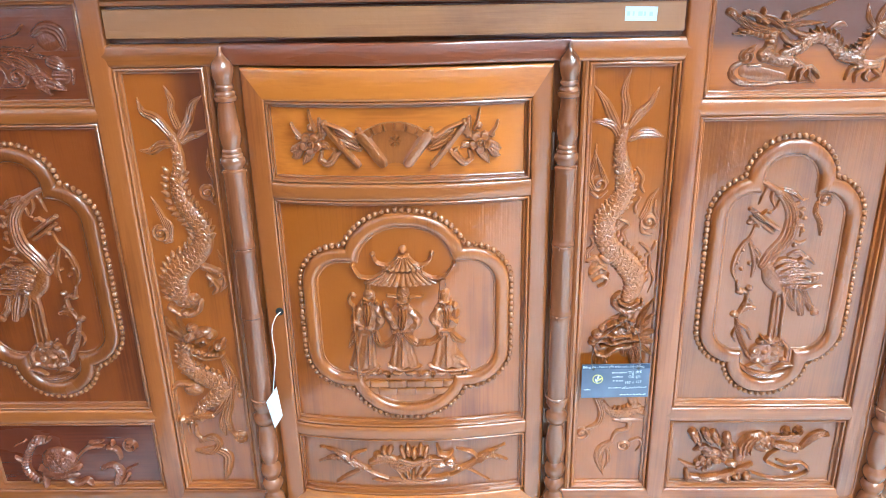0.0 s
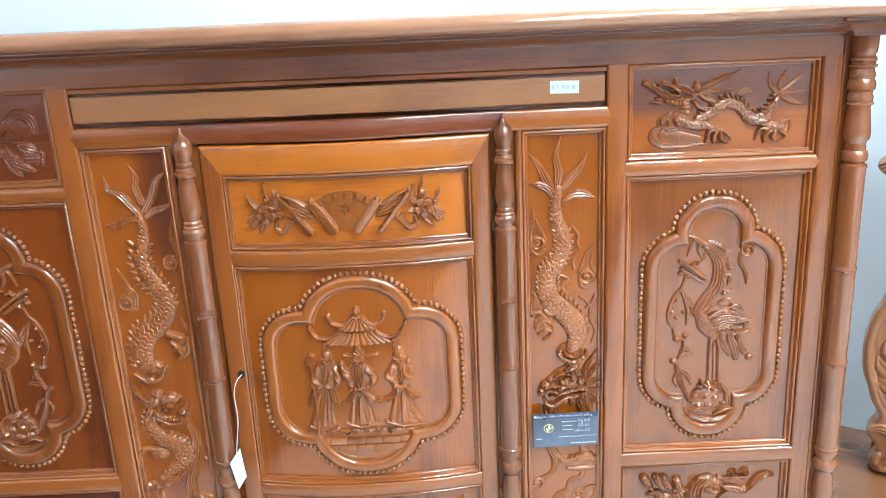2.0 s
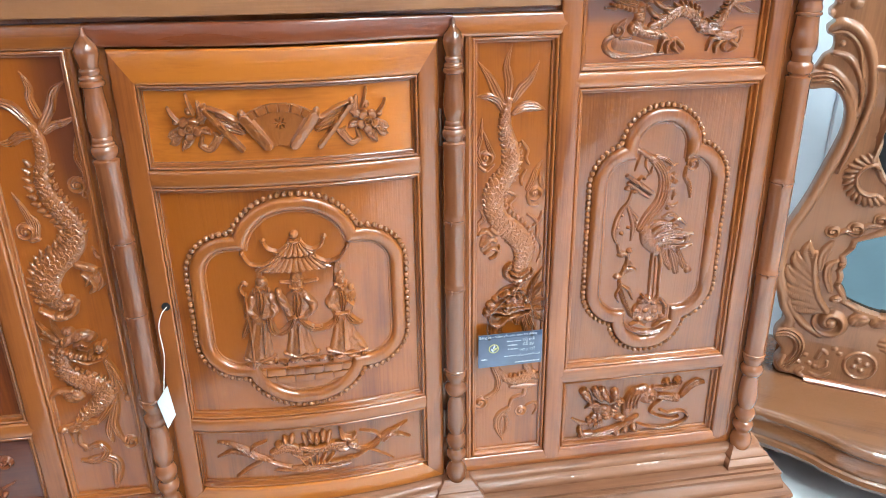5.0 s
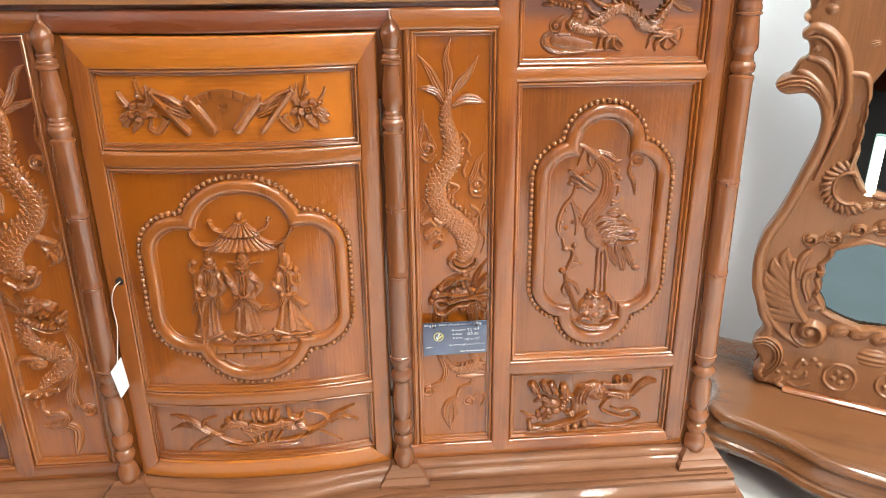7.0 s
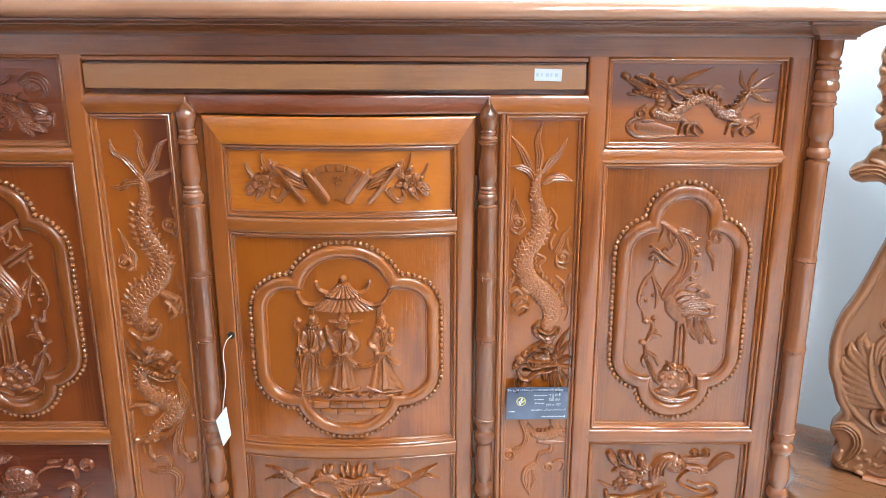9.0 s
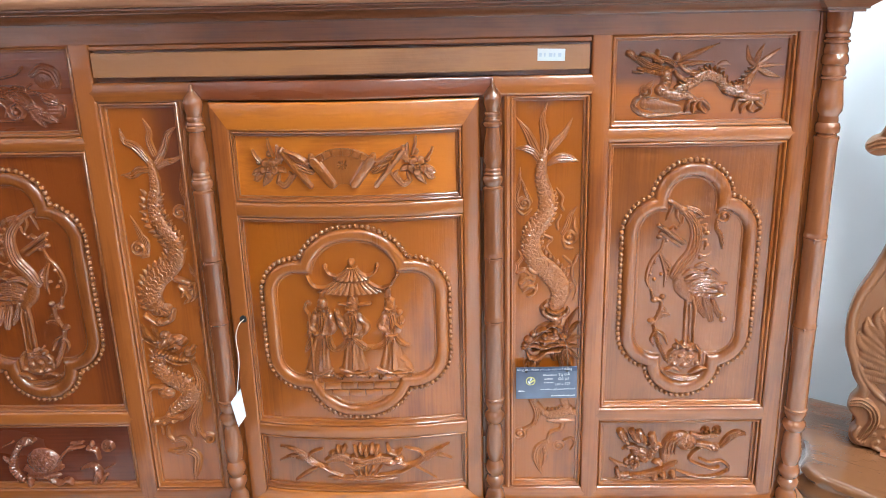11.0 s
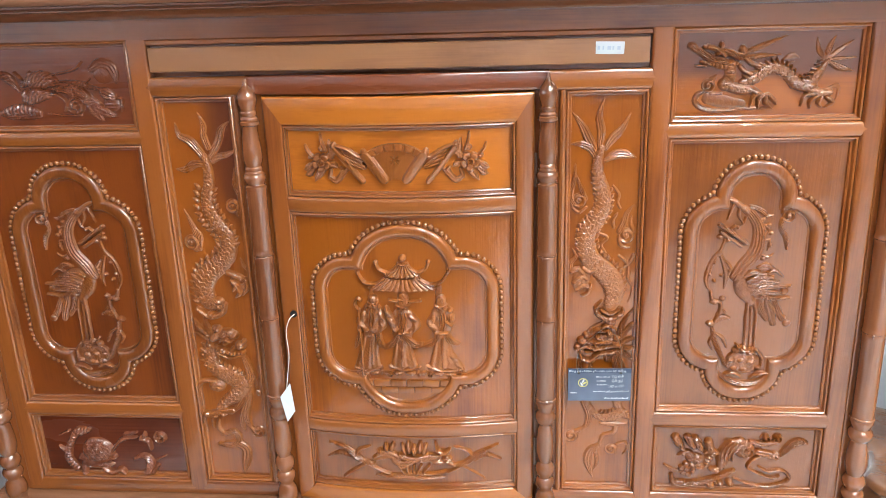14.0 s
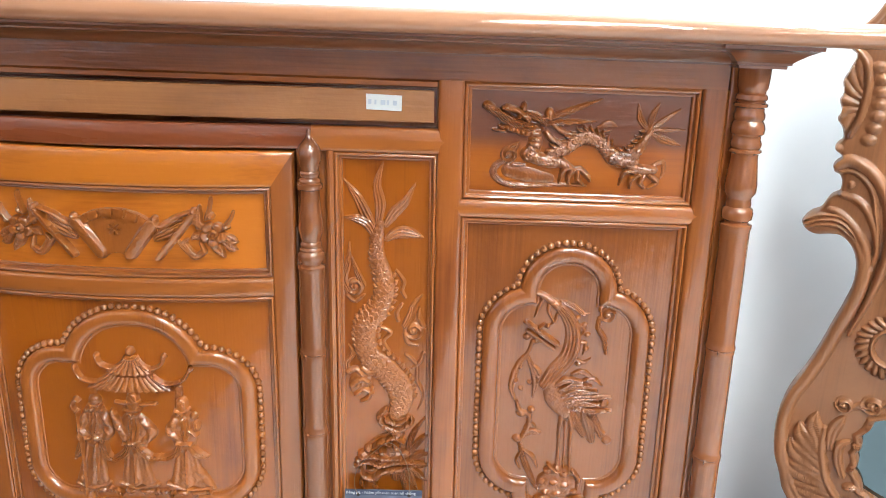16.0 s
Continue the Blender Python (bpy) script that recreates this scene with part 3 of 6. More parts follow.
def carve_dragon_head(r):
    r.stroke(((1, 7), (-8, -5), (-3, -19), (16, -27), (37, -15), (38, -6)), (3.1, 5.2, 6.3, 6.8, 5.2, 2.1), 13)
    r.stroke(((1, -10), (16, -16), (32, -7)), (3.1, 4.2, 3.1), 15)
    r.blob(18, -34, 10.5, 8.4, 0, 12)
    r.blob(6, -73, 28.5, 16.4, 3, 12, "feather")
    r.blob(-32, -71, 10.5, 9.4, 0, 15)
    r.blob(-40, -81, 6.3, 6.3, 0, 13)
    r.blob(-25, -59, 6.6, 5.5, 0, 14)
    r.blob(-4, -62, 6.8, 5.8, 0, 18)
    r.blob(16, -54, 6.3, 9.4, 15, 17)
    r.blob(30, -64, 7.7, 6.6, 0, 16)
    r.blob(-9, -78, 4.2, 4.2, 0, 19)
    r.stroke(((-44, -87), (-26, -80), (-7, -86), (14, -80), (37, -78)), (3.7, 5.2, 4.7, 5.2, 5.2), 16)
    r.stroke(((-35, -73), (-18, -70), (1, -72), (24, -71)), (3.1, 3.7, 3.3, 3.1), 18)
    r.stroke(((-37, -94), (-32, -106), (-17, -110), (-1, -97), (23, -93)), (2.7, 4.4, 5.5, 5.5, 5.5), 14)
    r.stroke(((-26, -92), (-12, -91)), (2.3, 2.3), 15)
    r.stroke(((-16, -54), (-5, -47), (8, -50)), (2.3, 3.4, 2.6), 16)
    r.stroke(((3, -43), (14, -39), (28, -47)), (2.6, 3.7, 2.6), 15)
    r.blob(16, -104, 8.4, 11.5, 0, 9, "ridge")
    r.stroke(((-30, -106), (-36, -120), (-31, -134)), (3.7, 3.7, 1.0), 9, "flame")
    r.stroke(((-11, -108), (-16, -124), (-7, -137)), (3.8, 3.8, 1.1), 9, "flame")
    r.stroke(((34, -57), (41, -34), (59, -5)), (4.7, 5.0, 1.0), 10, "flame")
    r.stroke(((38, -64), (52, -43), (66, -30)), (4.7, 5.0, 1.0), 10, "flame")
    r.stroke(((41, -73), (55, -66), (70, -62)), (4.7, 5.0, 1.0), 10, "flame")
    r.stroke(((40, -83), (54, -85), (69, -80)), (4.7, 5.0, 1.0), 10, "flame")
    r.stroke(((37, -90), (50, -101), (65, -113)), (4.7, 5.0, 1.0), 10, "flame")
    r.stroke(((31, -92), (39, -113), (49, -132)), (4.9, 5.3, 1.1), 10, "flame")
    r.stroke(((23, -97), (29, -120), (32, -144)), (4.7, 5.0, 1.0), 10, "flame")
    r.stroke(((2, -34), (-16, -44), (-34, -66)), (1.3, 1.6, 1.3), 4)


def carve_dragon_twin(r):
    r.stroke(((-42, 339), (-37, 318), (-18, 306), (2, 280)), (1.0, 5.0, 8.0, 6.0), 7, "flame")
    r.stroke(((1, 356), (9, 335), (7, 317), (13, 295)), (1.0, 5.0, 6.0, 6.0), 5, "flame")
    r.stroke(((56, 340), (41, 327), (31, 302), (16, 279)), (1.0, 6.0, 7.0, 6.0), 5, "flame")
    r.stroke(((63, 290), (46, 282), (30, 278), (18, 270)), (1.0, 5.0, 6.0, 5.0), 4, "flame")
    r.stroke(((-51, 257), (-32, 256), (-17, 265), (1, 266)), (1.0, 6.3, 7.3, 5.2), 7, "flame")
    r.stroke(((3, 279), (8, 257), (8, 231), (1, 205), (2, 179), (15, 152), (30, 125), (27, 98), (9, 76), (-13, 59), (-27, 31), (-18, 3), (2, -4)), (6.3, 8.4, 9.4, 10.5, 11.5, 13.6, 14.7, 15.7, 16.8, 18.9, 18.9, 15.7, 9.4), 10, "scale")
    r.fins(((-12, 231), (-19, 200), (-16, 165), (2, 139), (12, 118), (0, 96), (-30, 76), (-45, 48), (-48, 20), (-41, -9)), 1, 11, 8, 5)
    r.fins(((16, 226), (11, 200), (17, 182), (29, 159), (43, 133), (43, 103)), -1, 10, 6, 7)
    r.curl(-39, 120, 14.7, 9)
    r.stroke(((-29, 131), (-36, 156), (-46, 181)), (5.3, 4.7, 1.1), 4, "flame")
    r.stroke(((-25, 113), (-23, 133), (-30, 147)), (5.3, 5.3, 1.1), 4, "flame")
    r.stroke(((-34, 105), (-25, 107)), (4.4, 4.4), 5)
    r.curl(46, 188, 13.7, 9)
    r.stroke(((55, 173), (61, 203), (53, 229), (56, 258)), (6.3, 5.8, 4.2, 1.1), 4, "flame")
    r.stroke(((59, 186), (57, 170)), (5.2, 3.1), 5)
    r.blob(41, 40, 16.5, 17.6, 10, 6)
    r.stroke(((23, 60), (34, 56), (45, 52)), (6.6, 6.6, 5.5), 10)
    r.stroke(((27, 45), (34, 37), (29, 25)), (3.2, 4.7, 2.1), 11)
    r.stroke(((38, 34), (42, 21), (33, 12)), (3.3, 5.0, 2.2), 11)
    r.stroke(((54, 49), (56, 31), (45, 16)), (3.3, 5.0, 2.2), 10)
    r.curl(48, 46, 8.8, 11)
    r.stroke(((49, 88), (53, 74), (60, 66)), (1.1, 3.7, 4.2), 5, "flame")
    r.stroke(((-44, -12), (-22, -27), (1, -21), (10, -3)), (4.4, 6.1, 6.1, 4.4), 13)
    r.blob(-2, 4, 11.0, 7.7, -10, 14)
    r.blob(-19, -22, 7.7, 5.5, 0, 15)
    r.stroke(((-55, -33), (-47, -50), (-31, -66)), (1.7, 4.6, 4.6), 10, "flame")
    r.stroke(((-57, -59), (-44, -67), (-30, -76)), (1.6, 3.8, 3.3), 9, "flame")
    r.stroke(((-35, -29), (-31, -47), (-24, -64)), (1.7, 4.4, 4.4), 10, "flame")
    r.stroke(((-29, -87), (-32, -116), (-21, -140), (0, -152), (18, -164), (21, -181), (4, -199), (-17, -214), (-27, -234)), (8.8, 12.1, 14.3, 16.5, 17.6, 16.5, 13.2, 9.9, 6.6), 10, "scale")
    r.fins(((-39, -80), (-45, -102), (-43, -127), (-30, -150)), 1, 10, 7, 6)
    r.fins(((-20, -121), (-1, -133), (24, -145), (38, -164), (36, -184)), -1, 9, 5, 8)
    r.blob(-13, -53, 10.4, 8.1, 0, 13, "feather")
    r.stroke(((-22, -72), (0, -63), (20, -66)), (8.1, 10.4, 9.2), 15, "fold")
    r.blob(8, -59, 14.3, 7.7, -6, 14)
    r.blob(3, -80, 6.0, 4.9, 0, 20)
    r.stroke(((-6, -76), (5, -72), (15, -77)), (2.3, 2.9, 2.3), 21)
    r.stroke(((-30, -85), (-10, -96), (12, -102), (34, -102)), (5.5, 7.2, 6.1, 4.4), 16, "ring")
    r.blob(30, -87, 11.0, 9.9, 0, 17)
    r.blob(38, -78, 5.0, 5.0, 0, 20)
    r.stroke(((-18, -100), (5, -112), (30, -108)), (3.5, 3.9, 2.3), 13)
    r.blob(-23, -73, 6.6, 7.7, 0, 14)
    r.blob(15, -93, 4.4, 3.3, 0, 20)
    r.stroke(((-64, -198), (-64, -177), (-52, -164), (-28, -164)), (3.4, 4.6, 5.7, 5.7), 10)
    r.blob(-27, -175, 17.3, 13.8, 0, 10, "feather")
    r.stroke(((-62, -237), (-43, -238), (-24, -231), (-1, -230)), (6.9, 8.6, 7.5, 5.7), 11, "ridge")
    r.blob(-55, -237, 8.1, 7.5, 0, 14)
    r.blob(-38, -240, 6.9, 5.8, 0, 14)
    r.blob(-20, -236, 7.2, 6.0, 0, 14)
    r.blob(-28, -222, 5.8, 5.8, 0, 13)
    r.stroke(((31, -106), (43, -132), (51, -162), (54, -189)), (4.4, 6.1, 5.0, 3.3), 6, "flame")
    r.blob(55, -189, 6.3, 7.5, 0, 8)
    r.stroke(((33, -114), (41, -150), (35, -181), (17, -213), (-6, -237)), (4.6, 8.1, 8.1, 6.9, 3.5), 7, "flame")
    r.stroke(((40, -181), (32, -212), (25, -238), (30, -265)), (4.4, 7.7, 7.7, 5.5), 6, "flame")
    r.stroke(((24, -216), (14, -250), (17, -273)), (3.5, 6.9, 3.5), 5, "flame")
    r.curl(46, -277, 13.8, 9)
    r.stroke(((26, -259), (38, -276)), (4.6, 5.8), 6)
    r.stroke(((-34, -253), (-35, -271), (-23, -283)), (3.5, 5.2, 4.6), 6)
    r.stroke(((-29, -285), (-6, -277), (4, -292), (-12, -309), (-39, -306)), (4.6, 6.9, 6.9, 6.9, 3.5), 7, "flame")
    r.stroke(((-24, -305), (0, -306), (16, -319), (12, -348), (6, -373)), (5.8, 9.2, 10.4, 9.2, 1.7), 6, "flame")
    r.stroke(((-46, -267), (-47, -252)), (2.8, 2.3), 5)


def carve_crane(r):
    r.stroke(((-21, 14), (-10, 33), (8, 58), (13, 85), (9, 109), (-5, 130), (-23, 143)), (10.5, 12.6, 13.1, 12.1, 10.5, 8.4, 5.3), 9, "ridge")
    r.stroke(((-17, 139), (-34, 151), (-50, 156), (-67, 156)), (6.0, 4.5, 3.2, 1.5), 9)
    r.blob(-13, 136, 9.0, 7.0, -40, 10)
    r.stroke(((-7, 142), (11, 135), (24, 125), (34, 126)), (3.0, 4.5, 3.2, 1.0), 6, "flame")
    r.stroke(((-23, 141), (-24, 127), (-17, 112)), (2.6, 3.0, 1.2), 6)
    r.stroke(((-33, 145), (-38, 133), (-43, 118)), (2.6, 3.0, 1.2), 6)
    r.stroke(((-12, 122), (-14, 112), (-19, 108)), (2.5, 2.9, 1.1), 6)
    r.blob(18, 118, 4.6, 4.0, 20, 6)
    r.blob(33, 93, 4.6, 4.0, 20, 6)
    r.blob(32, 71, 4.6, 4.0, 20, 6)
    r.blob(23, 47, 4.6, 4.0, 20, 6)
    r.blob(28, 108, 4.6, 4.0, 20, 6)
    r.stroke(((16, 111), (28, 101), (24, 91)), (2.0, 3.0, 1.5), 5)
    r.stroke(((21, 80), (31, 80), (29, 63)), (2.0, 3.0, 1.5), 5)
    r.stroke(((17, 56), (30, 50), (40, 57)), (2.1, 3.2, 1.1), 5)
    r.stroke(((15, 31), (31, 35), (48, 22)), (2.6, 4.7, 2.1), 7, "leaf")
    r.stroke(((-55, 109), (-33, 94), (-9, 77)), (4.2, 4.4, 4.2), 10, "bar")
    r.stroke(((-52, 96), (-35, 84), (-15, 70)), (3.6, 3.8, 3.6), 8, "bar")
    r.stroke(((-48, 106), (-30, 90)), (1.3, 1.3), 12.5)
    r.stroke(((-36, 102), (-29, 108)), (2.2, 1.5), 11)
    r.blob(-53, 87, 6.0, 5.0, 0, 8)
    r.blob(-39, 81, 5.0, 4.5, 0, 8)
    r.blob(-24, 104, 4.0, 3.6, 0, 9)
    r.stroke(((-44, 81), (-50, 62), (-60, 48), (-68, 27), (-71, 5), (-63, -17)), (3.0, 3.0, 4.5, 5.5, 4.5, 1.5), 7, "leaf")
    r.stroke(((-51, 57), (-43, 39), (-37, 18), (-40, -8)), (2.8, 4.5, 5.5, 1.5), 7, "leaf")
    r.stroke(((-40, 42), (-32, 31), (-34, 18)), (2.5, 4.0, 2.5), 8)
    r.blob(-60, 40, 3.8, 3.4, 0, 10)
    r.blob(-66, 18, 3.8, 3.4, 0, 10)
    r.blob(-58, 6, 4.0, 3.6, 0, 10)
    r.blob(-34, 26, 3.8, 3.4, 0, 10)
    r.blob(-46, 16, 3.8, 3.4, 0, 10)
    r.stroke(((-63, -15), (-58, -30), (-44, -37), (-45, -55), (-52, -71), (-55, -80)), (2.5, 3.8, 4.2, 3.6, 3.4, 3.1), 8)
    r.blob(-56, -34, 7.3, 6.3, 0, 10)
    r.blob(-41, -28, 5.8, 5.2, 0, 10)
    r.blob(-60, -76, 7.3, 6.3, 0, 11)
    r.stroke(((-52, -73), (-41, -64), (-27, -65)), (3.7, 5.8, 2.6), 9, "leaf")
    r.stroke(((-49, -59), (-41, -52), (-34, -56)), (2.5, 4.2, 2.1), 8, "leaf")
    r.stroke(((-55, -84), (-50, -107), (-41, -130), (-29, -156)), (3.6, 4.8, 5.2, 4.2), 9, "ridge")
    r.stroke(((-49, -95), (-36, -105), (-28, -123)), (2.1, 4.0, 2.1), 8)
    r.stroke(((-55, -100), (-59, -114), (-53, -128)), (1.6, 2.8, 1.2), 7)
    r.blob(19, -7, 29.0, 19.0, -6, 8, "feather")
    r.stroke(((-16, 14), (-8, -10), (8, -33)), (9.5, 13.7, 8.4), 9)
    r.stroke(((-8, 13), (7, 22), (30, 20)), (3.0, 5.4, 2.6), 12, "leaf")
    r.stroke(((-2, 5), (16, 13), (43, 13)), (3.2, 5.7, 2.7), 12, "leaf")
    r.stroke(((3, -3), (23, 4), (52, 5)), (3.1, 5.7, 2.7), 12, "leaf")
    r.stroke(((10, -10), (30, -5), (59, -4)), (3.0, 5.4, 2.6), 12, "leaf")
    r.stroke(((5, -17), (29, -14), (56, -15)), (3.1, 5.7, 2.7), 12, "leaf")
    r.stroke(((32, -1), (55, -4), (73, -3)), (4.5, 4.6, 2.6), 10, "ridge")
    r.stroke(((22, -23), (46, -27), (74, -25)), (5.2, 4.8, 2.7), 9, "ridge")
    r.blob(64, -14, 7.3, 7.3, 0, 6)
    r.stroke(((32, 22), (46, 25), (59, 14)), (2.1, 3.8, 1.6), 8)
    r.stroke(((19, -28), (26, -47), (37, -68)), (4.5, 7.0, 4.0), 7, "ridge")
    r.stroke(((36, -33), (43, -50), (50, -75)), (5.0, 8.5, 6.0), 6, "flame")
    r.stroke(((50, -34), (58, -53), (64, -68)), (4.2, 6.3, 4.2), 6, "flame")
    r.blob(73, -75, 7.5, 6.5, 0, 7)
    r.stroke(((59, -55), (68, -64)), (3.1, 3.1), 6.5)
    r.stroke(((4, -28), (2, -68), (3, -128)), (4.6, 3.1, 2.9), 8)
    r.stroke(((13, -31), (19, -55), (19, -87), (21, -133)), (4.0, 3.6, 3.0, 2.8), 8)
    r.stroke(((10, -46), (11, -85), (12, -126)), (2.5, 2.1, 2.1), 4)
    r.blob(4, -154, 32.9, 21.9, 0, 10, "shell")
    r.blob(-11, -128, 7.3, 6.3, 10, 14)
    r.blob(2, -123, 6.3, 6.3, 10, 14)
    r.blob(13, -133, 7.3, 5.2, 10, 14)
    r.blob(-20, -147, 6.3, 5.2, 10, 14)
    r.blob(-2, -147, 8.4, 5.2, 10, 14)
    r.blob(15, -151, 8.4, 6.3, 10, 14)
    r.blob(29, -161, 7.3, 5.2, 10, 14)
    r.blob(4, -165, 9.9, 5.5, 10, 14)
    r.blob(-13, -163, 7.3, 5.2, 10, 14)
    r.stroke(((-12, -116), (2, -128), (17, -123)), (2.1, 3.3, 2.1), 15)
    r.stroke(((26, -128), (35, -142), (33, -161)), (3.1, 4.2, 2.6), 11)
    r.stroke(((-15, -133), (-23, -142), (-26, -161)), (2.5, 3.6, 2.1), 10)
    r.stroke(((-47, -168), (-23, -186), (6, -195), (36, -189), (57, -172), (67, -161)), (2.6, 5.2, 6.8, 6.3, 4.7, 2.6), 8, "flame")
    r.stroke(((-27, -176), (-14, -173), (-1, -180)), (3.3, 4.4, 2.2), 10)
    r.stroke(((16, -184), (32, -175), (51, -172)), (2.1, 4.2, 2.6), 11)
    r.curl(60, 124, 12.0, 8)
    r.stroke(((48, 130), (50, 139), (65, 137)), (2.4, 3.0, 2.0), 8)
    r.stroke(((49, 118), (48, 103), (57, 87), (61, 65)), (3.8, 4.3, 4.8, 2.4), 8, "ridge")


def carve_flying_dragon(r):
    r.blob(-111, 45, 9.6, 6.7, -32, 11)
    r.stroke(((-116, 46), (-98, 36), (-81, 26), (-59, 20)), (4.8, 6.2, 7.2, 6.7), 12, "ridge")
    r.stroke(((-93, 44), (-77, 42), (-60, 31)), (3.6, 4.6, 4.6), 14)
    r.blob(-66, 46, 4.5, 6.8, 0, 13)
    r.blob(-87, 45, 5.8, 4.3, 0, 13)
    r.stroke(((-97, 21), (-81, 17), (-59, 12), (-41, 18)), (2.7, 4.1, 5.0, 3.6), 12, "ring")
    r.stroke(((-60, 37), (-48, 33), (-36, 25)), (4.8, 6.2, 3.8), 11, "flame")
    r.stroke(((-106, 16), (-90, 14)), (1.9, 2.9), 8)
    r.blob(-72, 33, 3.1, 3.1, 0, 18)
    r.blob(-103, 40, 3.6, 2.7, 0, 14)
    r.stroke(((-50, 15), (-49, 0), (-54, -14)), (9.6, 9.6, 10.6), 12, "ring")
    r.blob(-55, -15, 13.4, 11.5, 0, 12, "shell")
    r.stroke(((-47, -20), (-30, -24), (-14, -25), (0, -32)), (8.6, 9.1, 7.2, 4.8), 12)
    r.blob(-32, 39, 6.4, 7.7, 0, 12)
    r.stroke(((-31, 33), (-2, 44), (37, 60)), (3.8, 4.8, 1.0), 9, "ridge")
    r.stroke(((-50, 34), (-31, 32)), (2.3, 2.3), 9)
    r.stroke(((-33, 25), (-6, 28), (30, 30)), (3.8, 4.3, 1.0), 8, "ridge")
    r.stroke(((-27, 25), (-14, 16), (7, 11)), (3.6, 4.1, 1.8), 9)
    r.stroke(((-35, 14), (-25, 4), (-6, -1)), (3.8, 4.3, 1.9), 9)
    r.stroke(((-29, -13), (-9, -6), (6, 6), (21, 10), (39, 3), (51, -10), (65, -16), (80, -12), (91, 2), (102, 20)), (6.7, 8.2, 8.6, 8.6, 8.6, 9.1, 9.1, 8.2, 6.7, 2.9), 10, "scale")
    r.fins(((-30, -7), (-13, 1), (2, 13), (20, 19), (40, 12), (55, -3)), -1, 7, 6, 11)
    r.fins(((60, -8), (76, -3), (85, 9), (97, 24)), -1, 7, 5, 11)
    r.stroke(((53, -16), (70, -22), (86, -20)), (8.6, 8.2, 4.8), 12)
    r.stroke(((77, -26), (94, -31), (111, -31)), (4.8, 7.2, 5.3), 11)
    r.stroke(((85, -34), (72, -35), (66, -52)), (3.6, 3.6, 1.5), 10)
    r.stroke(((91, -38), (81, -45), (81, -56)), (3.8, 3.8, 1.5), 10)
    r.stroke(((98, -39), (94, -48), (100, -55)), (3.8, 3.8, 1.5), 10)
    r.stroke(((106, -38), (116, -47), (105, -55)), (3.8, 3.8, 1.5), 10)
    r.stroke(((-1, -31), (-10, -36), (-15, -52)), (4.0, 3.8, 1.5), 11)
    r.stroke(((4, -34), (-2, -42), (-2, -55)), (4.0, 3.8, 1.5), 11)
    r.stroke(((9, -34), (10, -46), (18, -54)), (4.0, 3.8, 1.5), 11)
    r.stroke(((13, -33), (23, -42), (27, -49)), (4.0, 3.8, 1.5), 11)
    r.stroke(((100, 21), (88, 35), (84, 55)), (2.9, 4.8, 1.0), 4, "flame")
    r.stroke(((100, 23), (104, 40), (112, 57)), (2.7, 5.0, 0.9), 5, "flame")
    r.stroke(((103, 23), (119, 35), (140, 50)), (2.7, 4.1, 0.9), 4, "flame")
    r.stroke(((105, 21), (122, 22), (149, 23)), (2.3, 3.3, 0.9), 3.5, "flame")
    r.stroke(((104, 17), (121, 9), (145, 2)), (2.9, 5.8, 1.0), 6, "flame")
    r.curl(-83, -17, 11.5, 8)
    r.stroke(((-78, -9), (-74, -5), (-70, 0)), (5.5, 4.1, 0.9), 6, "flame")
    r.stroke(((-91, -26), (-101, -33), (-102, -45), (-86, -56), (-53, -58), (-18, -55), (22, -55)), (3.8, 4.8, 4.8, 4.3, 3.3, 2.7, 1.9), 5, "ridge")
    r.stroke(((-83, -38), (-57, -43), (-27, -47)), (9.6, 10.5, 6.7), 2.5)
    r.stroke(((-78, -30), (-61, -30)), (2.7, 1.9), 5)
    r.stroke(((31, 21), (47, 28), (58, 24)), (1.4, 4.8, 1.0), 3)
    r.stroke(((36, 15), (51, 19)), (1.9, 1.0), 3)
    r.stroke(((109, -25), (122, -20), (124, -32), (121, -42)), (2.9, 3.4, 2.9, 1.4), 3, "flame")


